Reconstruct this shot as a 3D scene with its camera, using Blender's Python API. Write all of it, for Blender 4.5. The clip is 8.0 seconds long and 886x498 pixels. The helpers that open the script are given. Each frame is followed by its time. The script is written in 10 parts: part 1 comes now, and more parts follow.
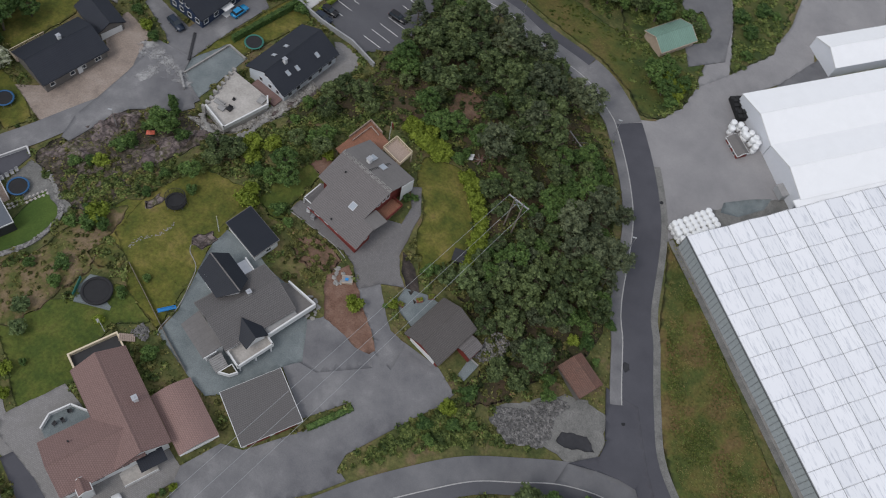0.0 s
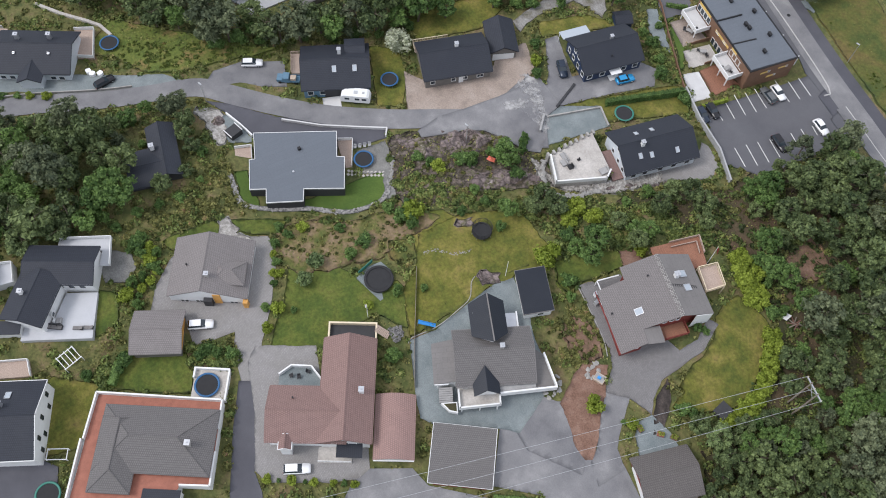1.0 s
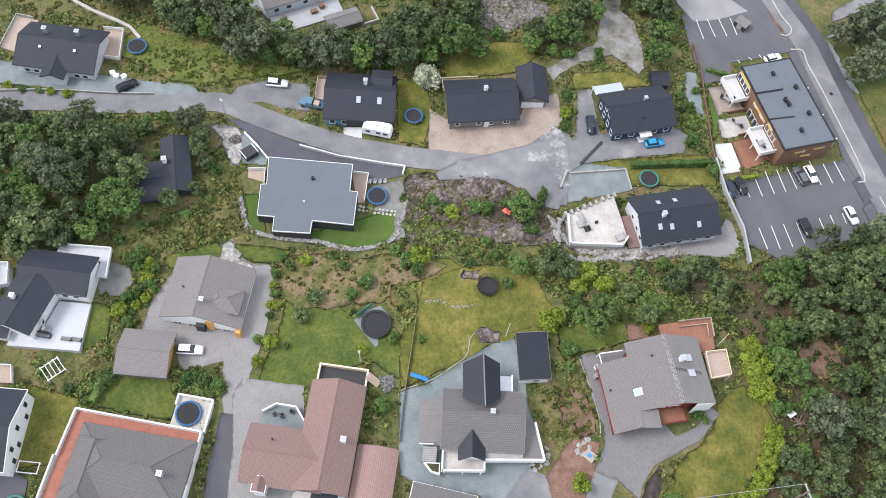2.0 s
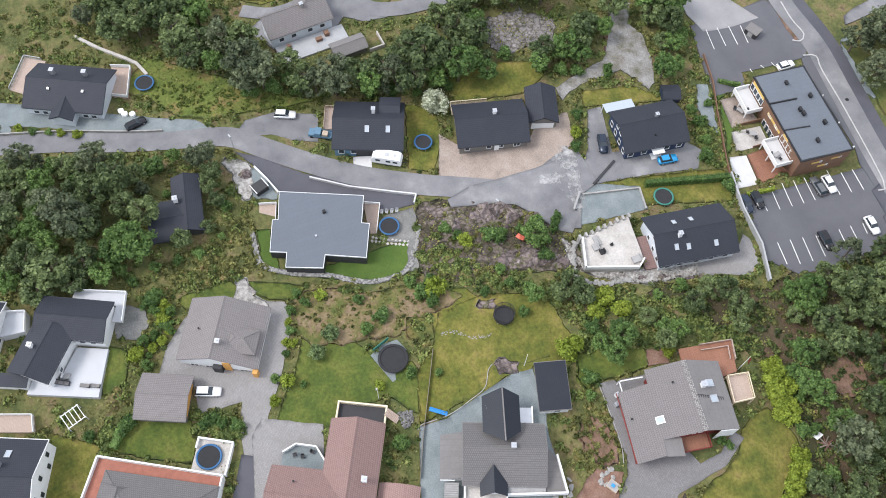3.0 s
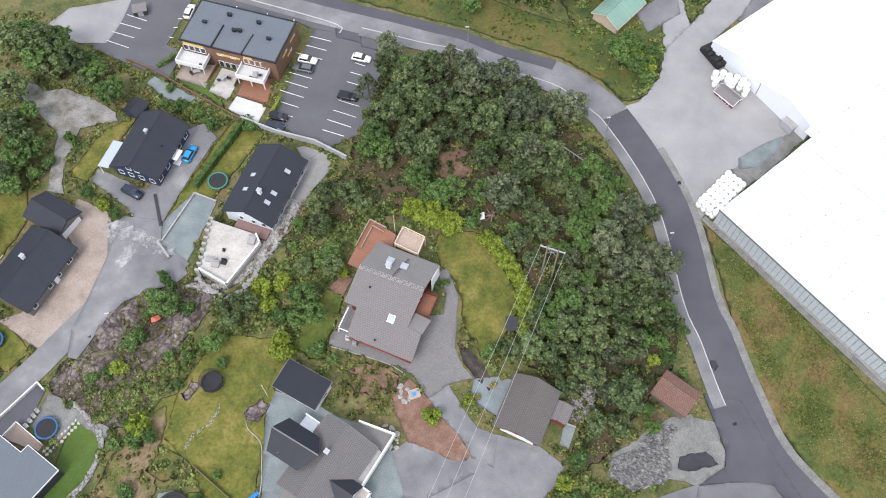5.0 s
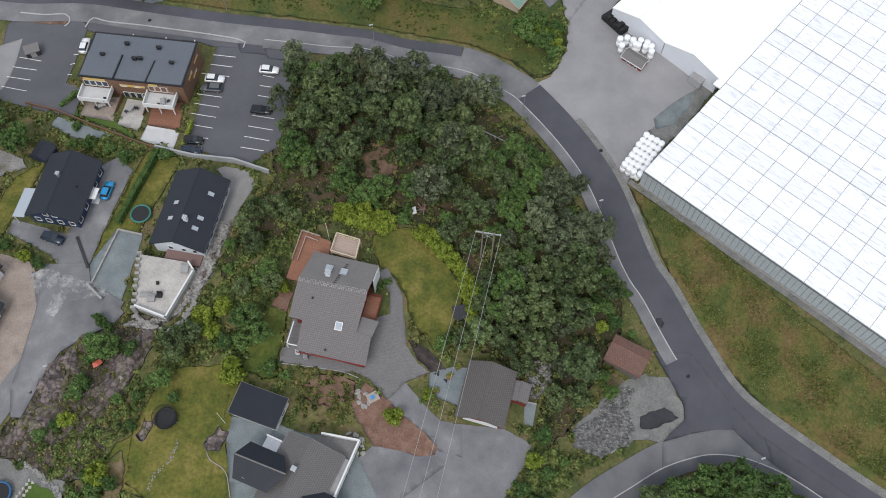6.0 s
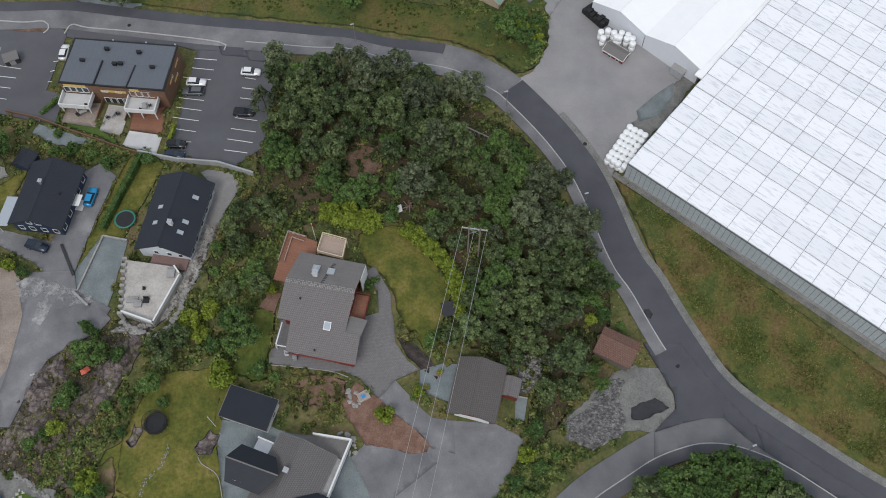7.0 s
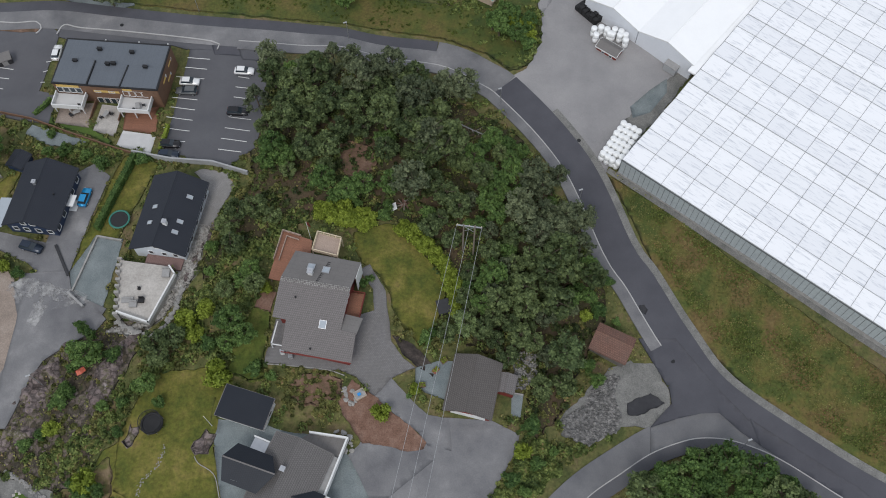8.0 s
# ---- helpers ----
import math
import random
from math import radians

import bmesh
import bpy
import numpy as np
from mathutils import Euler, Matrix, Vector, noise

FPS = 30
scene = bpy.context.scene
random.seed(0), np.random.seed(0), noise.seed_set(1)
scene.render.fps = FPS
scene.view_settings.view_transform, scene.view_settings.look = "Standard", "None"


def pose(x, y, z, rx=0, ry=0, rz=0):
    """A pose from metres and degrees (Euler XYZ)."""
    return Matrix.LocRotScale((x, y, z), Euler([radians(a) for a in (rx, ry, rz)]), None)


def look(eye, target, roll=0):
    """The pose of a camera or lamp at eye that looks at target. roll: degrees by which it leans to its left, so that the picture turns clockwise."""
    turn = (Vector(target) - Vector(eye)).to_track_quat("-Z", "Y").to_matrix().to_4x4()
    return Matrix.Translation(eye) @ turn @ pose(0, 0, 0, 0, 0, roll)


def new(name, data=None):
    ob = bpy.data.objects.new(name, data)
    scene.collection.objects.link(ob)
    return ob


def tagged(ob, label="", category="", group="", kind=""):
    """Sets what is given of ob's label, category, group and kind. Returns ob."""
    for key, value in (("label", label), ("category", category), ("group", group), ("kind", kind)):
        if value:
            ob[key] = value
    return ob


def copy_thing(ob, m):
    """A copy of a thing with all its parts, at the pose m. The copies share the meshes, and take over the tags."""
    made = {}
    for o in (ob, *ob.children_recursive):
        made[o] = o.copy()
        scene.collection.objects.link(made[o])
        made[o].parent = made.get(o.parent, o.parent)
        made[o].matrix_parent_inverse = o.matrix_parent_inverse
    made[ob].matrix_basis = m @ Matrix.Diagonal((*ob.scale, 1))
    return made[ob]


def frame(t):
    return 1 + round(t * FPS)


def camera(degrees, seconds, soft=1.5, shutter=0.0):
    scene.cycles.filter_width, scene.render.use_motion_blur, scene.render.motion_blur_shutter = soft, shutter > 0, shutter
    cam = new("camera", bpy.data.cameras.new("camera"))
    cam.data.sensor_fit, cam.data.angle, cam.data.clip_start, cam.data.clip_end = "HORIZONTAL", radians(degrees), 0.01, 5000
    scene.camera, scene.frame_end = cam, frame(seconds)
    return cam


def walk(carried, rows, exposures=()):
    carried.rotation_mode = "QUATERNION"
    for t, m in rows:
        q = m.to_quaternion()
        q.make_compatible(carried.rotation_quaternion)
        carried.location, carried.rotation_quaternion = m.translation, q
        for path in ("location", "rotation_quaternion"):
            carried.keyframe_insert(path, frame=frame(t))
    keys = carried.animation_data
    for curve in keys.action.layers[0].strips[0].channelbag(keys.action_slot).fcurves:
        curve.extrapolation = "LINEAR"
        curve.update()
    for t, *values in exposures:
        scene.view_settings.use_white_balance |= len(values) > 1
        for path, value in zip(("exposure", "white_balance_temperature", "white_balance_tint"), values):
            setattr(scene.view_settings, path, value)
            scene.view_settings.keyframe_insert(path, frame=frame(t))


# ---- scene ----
from mathutils import geometry

cam = camera(54.38, 8.0, soft=1.0, shutter=0.06)
ROWS = [
    (0.0, 18.70, -15.61, 140.39, 15.92, -61.36, 17.62),
    (0.1, 19.42, -14.36, 140.40, 21.90, -61.48, 16.35),
    (0.2, 19.52, -12.94, 140.31, 27.43, -61.51, 16.25),
    (0.3, 19.17, -11.91, 140.18, 32.56, -61.51, 16.19),
    (0.5, 18.53, -9.89, 140.10, 40.92, -61.73, 14.94),
    (0.6, 17.92, -9.04, 140.32, 43.57, -61.88, 14.84),
    (0.7, 17.36, -8.27, 140.54, 46.30, -61.98, 14.70),
    (0.8, 17.03, -7.36, 140.58, 48.90, -61.98, 14.48),
    (0.9, 16.52, -6.51, 140.29, 56.86, -62.59, 6.93),
    (1.0, 15.91, -5.78, 140.37, 60.44, -62.71, 3.63),
    (1.2, 14.92, -3.77, 140.65, 65.05, -62.83, 1.84),
    (1.3, 14.31, -2.83, 140.41, 67.24, -62.83, 1.55),
    (1.4, 13.67, -2.41, 140.44, 62.27, -62.37, 11.52),
    (1.5, 12.55, -1.92, 140.60, 63.17, -62.53, 10.72),
    (1.6, 11.65, -1.21, 140.48, 63.00, -62.66, 9.72),
    (1.8, 9.72, -0.06, 140.54, 62.85, -62.78, 8.28),
    (2.0, 8.16, 0.75, 140.47, 63.56, -62.52, 7.52),
    (2.2, 7.01, 1.65, 140.50, 62.66, -62.00, 8.38),
    (3.3, 1.20, 4.29, 142.99, 65.85, -63.33, 0.17),
    (3.5, 0.98, 4.04, 142.81, 60.23, -63.38, 0.06),
    (3.8, 0.35, 3.53, 142.53, 50.83, -63.53, 0.05),
    (4.0, 0.48, 3.00, 142.33, 44.22, -63.40, -0.05),
    (4.5, 0.26, 1.99, 141.74, 27.76, -63.25, -0.12),
    (4.8, 0.41, 0.96, 140.94, 18.06, -62.93, -0.27),
    (5.0, -0.27, 0.81, 140.61, 11.69, -62.91, 0.07),
    (5.2, -0.38, 1.10, 141.26, 7.88, -63.21, -0.25),
    (6.3, -0.66, 0.42, 140.01, 1.63, -63.07, 0.13),
    (6.5, -0.30, 0.23, 139.94, 1.24, -63.03, -0.07),
    (7.0, -0.19, 0.09, 139.90, 0.60, -63.09, -0.08),
    (7.5, 0.01, 0.00, 139.86, 0.27, -63.15, -0.09),
    (8.0, 0.00, -0.00, 140.00, 0.00, -63.24, -0.01),
]
walk(cam, [(t, pose(x, y, z, 90 + pitch, 0, yaw) @ pose(0, 0, 0, 0, 0, roll)) for t, x, y, z, yaw, pitch, roll in ROWS],
     [(0.0, -0.29, 6480, 12), (0.5, -0.14, 6440, 13), (1.0, 0.52, 6440, 13), (1.5, 0.98, 6440, 13), (2.0, 1.0, 6440, 13), (3.5, 0.95, 6440, 12), (4.2, 1.03, 6440, 12), (5.0, 0.95, 6460, 12), (6.5, -0.07, 6470, 10), (8.0, -0.1, 6470, 10)])

# ---- sky and sun: an overcast day ----
SUN_EL, SUN_AZ = 52.0, 200.0
world = bpy.data.worlds.new("sky")
scene.world = world
world.use_nodes = True
wn = world.node_tree
wn.nodes.clear()
w_out, w_bg = wn.nodes.new("ShaderNodeOutputWorld"), wn.nodes.new("ShaderNodeBackground")
w_sky, w_mix = wn.nodes.new("ShaderNodeTexSky"), wn.nodes.new("ShaderNodeMixRGB")
w_sky.sky_type, w_sky.sun_disc = "NISHITA", False
w_sky.sun_elevation, w_sky.sun_rotation = radians(SUN_EL), radians(SUN_AZ)
w_mix.inputs[0].default_value = 0.72
w_mix.inputs[2].default_value = (5.9, 6.15, 6.5, 1)      # cloud cover
w_bg.inputs[1].default_value = 0.142
wn.links.new(w_sky.outputs[0], w_mix.inputs[1])
wn.links.new(w_mix.outputs[0], w_bg.inputs[0])
wn.links.new(w_bg.outputs[0], w_out.inputs[0])
sun = new("sun", bpy.data.lights.new("sun", "SUN"))
sun.data.energy, sun.data.angle, sun.data.color = 1.45, radians(22), (1.0, 0.97, 0.92)
sa, se = radians(SUN_AZ), radians(SUN_EL)
sun.matrix_world = look((0, 0, 300), Vector((0, 0, 300)) - Vector((math.sin(sa) * math.cos(se), math.cos(sa) * math.cos(se), math.sin(se))))


# ---- materials ----
def nodes_of(name):
    m = bpy.data.materials.new(name)
    m.use_nodes = True
    t = m.node_tree
    return m, t, t.nodes["Principled BSDF"]


def tex_noise(t, scale, detail=4.0, rough=0.6, vec=None):
    n = t.nodes.new("ShaderNodeTexNoise")
    n.inputs["Scale"].default_value, n.inputs["Detail"].default_value, n.inputs["Roughness"].default_value = scale, detail, rough
    if vec:
        t.links.new(vec, n.inputs["Vector"])
    return n


def ramp(t, src, stops):
    r = t.nodes.new("ShaderNodeValToRGB")
    while len(r.color_ramp.elements) < len(stops):
        r.color_ramp.elements.new(0.5)
    for e, (p, c) in zip(r.color_ramp.elements, stops):
        e.position, e.color = p, (*c, 1)
    t.links.new(src, r.inputs[0])
    return r


def mix(t, kind, fac, a, b):
    m = t.nodes.new("ShaderNodeMixRGB")
    m.blend_type = kind
    for i, v in ((0, fac), (1, a), (2, b)):
        if isinstance(v, (int, float)):
            m.inputs[i].default_value = v if i == 0 else (v, v, v, 1)
        elif isinstance(v, tuple):
            m.inputs[i].default_value = (*v, 1)
        else:
            t.links.new(v, m.inputs[i])
    return m.outputs[0]


def bump(t, bsdf, src, strength, dist):
    b = t.nodes.new("ShaderNodeBump")
    b.inputs["Strength"].default_value, b.inputs["Distance"].default_value = strength, dist
    t.links.new(src, b.inputs["Height"])
    t.links.new(b.outputs[0], bsdf.inputs["Normal"])


def coords(t, space="Object"):
    return t.nodes.new("ShaderNodeTexCoord").outputs[space]


def patchy(name, stops, scale=0.15, fine=2.5, rough=0.9, amount=0.35, lump=0.05, metal=0.0, cracks=0.0):
    """A surface with large patches of the given colours, fine grain over it, and a little relief."""
    m, t, b = nodes_of(name)
    c = coords(t)
    big, small = tex_noise(t, scale, 5, 0.62, c), tex_noise(t, fine, 4, 0.7, c)
    col = ramp(t, big.outputs[0], stops).outputs[0]
    grain = ramp(t, small.outputs[0], [(0.25, (0.55, 0.55, 0.55)), (0.75, (1.4, 1.4, 1.4))]).outputs[0]
    out = mix(t, "MULTIPLY", amount, col, grain)
    # dark crack lines: crevice shade painted into the colour, no relief behind it
    if cracks:
        bent = t.nodes.new("ShaderNodeVectorMath")
        bent.operation = "MULTIPLY_ADD"
        t.links.new(small.outputs["Color"], bent.inputs[0])
        bent.inputs[1].default_value = (1.4, 1.4, 0.4)
        t.links.new(c, bent.inputs[2])
        v = t.nodes.new("ShaderNodeTexVoronoi")
        v.feature, v.inputs["Scale"].default_value = "DISTANCE_TO_EDGE", cracks
        t.links.new(bent.outputs[0], v.inputs["Vector"])
        out = mix(t, "MULTIPLY", 0.85, out, ramp(t, v.outputs["Distance"], [(0.0, (0.25, 0.23, 0.2)), (0.1, (1, 1, 1))]).outputs[0])
    t.links.new(out, b.inputs["Base Color"])
    b.inputs["Roughness"].default_value, b.inputs["Metallic"].default_value = rough, metal
    bump(t, b, small.outputs[0], 0.6, lump)
    return m


def plain(name, colour, rough=0.6, metal=0.0, vary=0.18, scale=1.2):
    m, t, b = nodes_of(name)
    c = coords(t)
    n, f = tex_noise(t, scale, 4, 0.6, c), tex_noise(t, scale * 9, 3, 0.6, c)
    k = mix(t, "MIX", 0.4, n.outputs[0], f.outputs[0])
    g = ramp(t, k, [(0.3, (1 - vary,) * 3), (0.7, (1 + vary,) * 3)]).outputs[0]
    t.links.new(mix(t, "MULTIPLY", 1.0, colour, g), b.inputs["Base Color"])
    b.inputs["Roughness"].default_value, b.inputs["Metallic"].default_value = rough, metal
    bump(t, b, f.outputs[0], 0.25, 0.01)
    return m


def tiled(name, colour, row=0.36, wide=0.3, rough=0.75, stain=(0.12, 0.11, 0.10), amount=0.35, depth=0.03, joint=0.6, vary=0.05, shine=0.35):
    """Roof tiles, boards or setts in courses, with weathering in patches and streaks."""
    m, t, b = nodes_of(name)
    c = coords(t)
    br = t.nodes.new("ShaderNodeTexBrick")
    t.links.new(c, br.inputs["Vector"])
    br.inputs["Scale"].default_value = 1.0
    br.inputs["Brick Width"].default_value, br.inputs["Row Height"].default_value = wide, row
    br.inputs["Mortar Size"].default_value, br.inputs["Mortar Smooth"].default_value = 0.045, 0.5
    br.inputs["Color1"].default_value = (*[v * (1 + vary) for v in colour], 1)
    br.inputs["Color2"].default_value = (*[v * (1 - vary) for v in colour], 1)
    br.inputs["Mortar"].default_value = (*[v * joint for v in colour], 1)
    n, f = tex_noise(t, 0.3, 6, 0.65, c), tex_noise(t, 3.5, 5, 0.7, c)
    k = ramp(t, n.outputs[0], [(0.4, (0, 0, 0)), (0.72, (1, 1, 1))]).outputs[0]
    k2 = mix(t, "MULTIPLY", 1.0, k, amount)
    col = mix(t, "MIX", k2, br.outputs[0], stain)
    g = ramp(t, f.outputs[0], [(0.3, (0.9,) * 3), (0.7, (1.1,) * 3)]).outputs[0]
    t.links.new(mix(t, "MULTIPLY", 1.0, col, g), b.inputs["Base Color"])
    b.inputs["Roughness"].default_value, b.inputs["Specular IOR Level"].default_value = rough, shine
    bump(t, b, br.outputs["Fac"], -0.4, depth)
    return m


def leaf(name, dark, light, dry=None, clump=0.26, own=0.3, size=0.7, shine=0.25):
    """Leaves whose colour varies from leaf to leaf, from branch to branch and from plant to plant."""
    m, t, b = nodes_of(name)
    geo, info = t.nodes.new("ShaderNodeNewGeometry"), t.nodes.new("ShaderNodeObjectInfo")
    n = tex_noise(t, size, 3, 0.6, coords(t))
    spread = t.nodes.new("ShaderNodeMapRange")
    for k, v in ((1, 0.32), (2, 0.68)):
        spread.inputs[k].default_value = v
    t.links.new(n.outputs[0], spread.inputs[0])
    total = None
    for src, w in ((geo.outputs["Random Per Island"], 1 - clump - own), (info.outputs["Random"], own), (spread.outputs[0], clump)):
        q = t.nodes.new("ShaderNodeMath")
        q.operation, q.inputs[1].default_value = "MULTIPLY", w
        t.links.new(src, q.inputs[0])
        if total is not None:
            a = t.nodes.new("ShaderNodeMath")
            t.links.new(total, a.inputs[0])
            t.links.new(q.outputs[0], a.inputs[1])
            total = a.outputs[0]
        else:
            total = q.outputs[0]
    mid = tuple(d * 0.6 + l * 0.4 for d, l in zip(dark, light))
    stops = [(0.14, tuple(0.85 * v for v in dark)), (0.48, mid), (0.8, tuple(1.12 * v for v in light))]
    if dry:
        stops.append((0.93, dry))
    col = ramp(t, total, stops).outputs[0]
    t.links.new(col, b.inputs["Base Color"])
    b.inputs["Roughness"].default_value = 0.65
    b.inputs["Specular IOR Level"].default_value = shine
    tr = t.nodes.new("ShaderNodeBsdfTranslucent")
    t.links.new(col, tr.inputs["Color"])
    ms = t.nodes.new("ShaderNodeMixShader")
    ms.inputs[0].default_value = 0.25
    t.links.new(b.outputs[0], ms.inputs[1])
    t.links.new(tr.outputs[0], ms.inputs[2])
    t.links.new(ms.outputs[0], t.nodes["Material Output"].inputs[0])
    return m


GRASS_WILD = patchy("scrub_ground", [(0.26, (0.04, 0.058, 0.016)), (0.42, (0.075, 0.088, 0.026)), (0.54, (0.125, 0.12, 0.042)), (0.64, (0.16, 0.12, 0.062)), (0.76, (0.10, 0.072, 0.045))], 0.2, 1.4, 1.0, 0.95, 0.25)
LAWN = patchy("mown_lawn", [(0.28, (0.046, 0.062, 0.011)), (0.4, (0.08, 0.094, 0.014)), (0.52, (0.118, 0.117, 0.02)), (0.64, (0.172, 0.15, 0.036)), (0.74, (0.16, 0.112, 0.044))], 0.22, 1.7, 1.0, 0.95, 0.12)
LAWN_GREEN = patchy("lush_lawn", [(0.28, (0.038, 0.064, 0.011)), (0.42, (0.062, 0.09, 0.014)), (0.55, (0.09, 0.11, 0.019)), (0.68, (0.125, 0.128, 0.03)), (0.76, (0.14, 0.115, 0.05))], 0.22, 1.7, 1.0, 0.95, 0.12)
MEADOW = patchy("rank_meadow", [(0.28, (0.028, 0.05, 0.013)), (0.42, (0.05, 0.075, 0.017)), (0.55, (0.08, 0.09, 0.025)), (0.7, (0.12, 0.10, 0.038))], 0.15, 1.4, 1.0, 0.95, 0.25)
LAWN_DARK = patchy("new_turf", [(0.3, (0.045, 0.085, 0.012)), (0.7, (0.075, 0.12, 0.02))], 0.2, 3.0, 1.0, 0.5, 0.05)
ASPHALT = patchy("worn_asphalt", [(0.26, (0.105, 0.104, 0.112)), (0.42, (0.15, 0.149, 0.156)), (0.56, (0.185, 0.183, 0.188)), (0.72, (0.26, 0.255, 0.257))], 0.13, 5.0, 0.9, 0.4, 0.01)
ASPHALT_NEW = patchy("new_asphalt", [(0.3, (0.06, 0.06, 0.072)), (0.7, (0.085, 0.085, 0.098))], 0.12, 6.0, 0.85, 0.25, 0.01)
ASPHALT_SIDE = patchy("grey_asphalt", [(0.3, (0.12, 0.12, 0.128)), (0.5, (0.15, 0.15, 0.157)), (0.7, (0.19, 0.188, 0.193))], 0.14, 6.0, 0.9, 0.3, 0.01)
ASPHALT_LIGHT = patchy("pale_asphalt", [(0.3, (0.22, 0.215, 0.22)), (0.7, (0.31, 0.30, 0.30))], 0.1, 5.0, 0.92, 0.3, 0.01)
GRAVEL_BLUE = patchy("blue_grey_gravel", [(0.3, (0.135, 0.16, 0.166)), (0.7, (0.21, 0.237, 0.24))], 0.3, 6.0, 0.95, 0.7, 0.03)
GRAVEL_PATH = patchy("mossy_path_gravel", [(0.28, (0.075, 0.085, 0.035)), (0.4, (0.15, 0.14, 0.115)), (0.55, (0.23, 0.222, 0.21)), (0.72, (0.29, 0.283, 0.27))], 0.35, 3.0, 0.95, 0.9, 0.05)
GRAVEL = patchy("grey_gravel", [(0.3, (0.13, 0.13, 0.122)), (0.7, (0.225, 0.22, 0.208))], 0.4, 4.0, 0.95, 0.9, 0.05)
BARK = patchy("bark_mulch", [(0.3, (0.145, 0.08, 0.056)), (0.5, (0.19, 0.11, 0.08)), (0.7, (0.235, 0.15, 0.115))], 0.6, 4.0, 1.0, 0.9, 0.05)
PINK = patchy("pinkish_gravel", [(0.3, (0.22, 0.18, 0.152)), (0.5, (0.29, 0.235, 0.198)), (0.7, (0.34, 0.285, 0.245))], 0.3, 4.0, 0.95, 0.7, 0.02)
ROCK = patchy("bare_rock", [(0.28, (0.05, 0.043, 0.042)), (0.38, (0.16, 0.122, 0.118)), (0.46, (0.09, 0.074, 0.07)), (0.55, (0.225, 0.178, 0.172)), (0.63, (0.10, 0.095, 0.045)), (0.7, (0.28, 0.232, 0.224)), (0.8, (0.4, 0.36, 0.345))], 0.33, 1.6, 0.95, 0.85, 0.3, 0.0, 0.5)
COBBLE = tiled("paving_setts", (0.255, 0.245, 0.24), 0.25, 0.36, 0.9, (0.19, 0.182, 0.17), 0.6, 0.015, 0.8, 0.1)
WHITE = plain("white_paint", (0.68, 0.685, 0.68), 0.6, 0, 0.06)
WHITE_ROOF = plain("white_sheet_roof", (0.9, 0.905, 0.91), 0.35, 0, 0.03, 0.4)
GRASS_DRY = patchy("dry_verge_grass", [(0.3, (0.04, 0.066, 0.013)), (0.42, (0.072, 0.09, 0.02)), (0.5, (0.115, 0.106, 0.028)), (0.6, (0.13, 0.09, 0.034)), (0.72, (0.175, 0.14, 0.055))], 0.13, 1.6, 1.0, 0.95, 0.25)
ASPHALT_PARK = patchy("car_park_asphalt", [(0.3, (0.085, 0.085, 0.095)), (0.7, (0.115, 0.115, 0.125))], 0.1, 6.0, 0.9, 0.25, 0.01)
PEAT = patchy("dark_soil", [(0.3, (0.022, 0.018, 0.016)), (0.5, (0.045, 0.036, 0.032)), (0.7, (0.085, 0.068, 0.06))], 0.8, 4.0, 1.0, 0.9, 0.08)
EARTH = patchy("forest_earth", [(0.3, (0.035, 0.045, 0.014)), (0.5, (0.06, 0.05, 0.025)), (0.7, (0.10, 0.062, 0.038))], 0.13, 1.8, 1.0, 0.8, 0.2)
GREY_FELT = tiled("grey_felt_roof", (0.175, 0.165, 0.16), 1.0, 4.0, 0.85, (0.13, 0.125, 0.12), 0.5, 0.004, 0.85, 0.03)
BLACK_TILE = tiled("glossy_black_roof", (0.011, 0.015, 0.024), 0.36, 0.34, 0.5, (0.022, 0.025, 0.032), 0.3)
RUST_ROOF = tiled("rusty_sheet_roof", (0.19, 0.10, 0.075), 0.4, 0.35, 0.7, (0.12, 0.08, 0.065), 0.7, 0.03, 0.5, 0.15)
CREAM = plain("cream_paint", (0.68, 0.58, 0.42), 0.6, 0, 0.1)
CONCRETE_PALE = plain("pale_paving", (0.52, 0.515, 0.51), 0.8, 0, 0.1, 0.6)
DECK_GREY = plain("grey_weathered_wood", (0.3, 0.295, 0.29), 0.85, 0, 0.2)
YELLOW_PANEL = plain("yellow_wood_panel", (0.62, 0.42, 0.13), 0.6, 0, 0.1)
METAL_PALE = plain("pale_aluminium", (0.42, 0.43, 0.44), 0.45, 0.3, 0.1)
HALL_WALL = plain("pale_grey_sheet_wall", (0.66, 0.68, 0.72), 0.5, 0, 0.05, 0.3)
PALE_TIMBER = plain("pale_timber", (0.45, 0.36, 0.28), 0.8, 0, 0.15)
GLAZING = plain("dull_glazing", (0.40, 0.44, 0.46), 0.25, 0, 0.15)
STONE_PALE = plain("pale_stone", (0.27, 0.262, 0.25), 0.95, 0, 0.4, 0.9)
RUBBLE = patchy("broken_stone", [(0.35, (0.08, 0.08, 0.078)), (0.5, (0.155, 0.15, 0.147)), (0.65, (0.3, 0.29, 0.28))], 1.6, 6.0, 0.95, 0.5, 0.02)
BLUE_SLIDE = plain("bright_blue_plastic", (0.03, 0.25, 0.6), 0.4, 0, 0.05)
ROCK_EARTH = patchy("stony_slope", [(0.3, (0.035, 0.045, 0.016)), (0.42, (0.085, 0.065, 0.045)), (0.5, (0.05, 0.045, 0.03)), (0.58, (0.15, 0.118, 0.105)), (0.66, (0.08, 0.09, 0.03)), (0.75, (0.2, 0.165, 0.15))], 0.28, 1.8, 1.0, 0.9, 0.25, 0.0, 0.7)
KERB = plain("pale_kerb_stone", (0.4, 0.392, 0.385), 0.9, 0, 0.2)
LINE = plain("road_marking", (0.72, 0.72, 0.70), 0.8, 0, 0.2, 3.0)
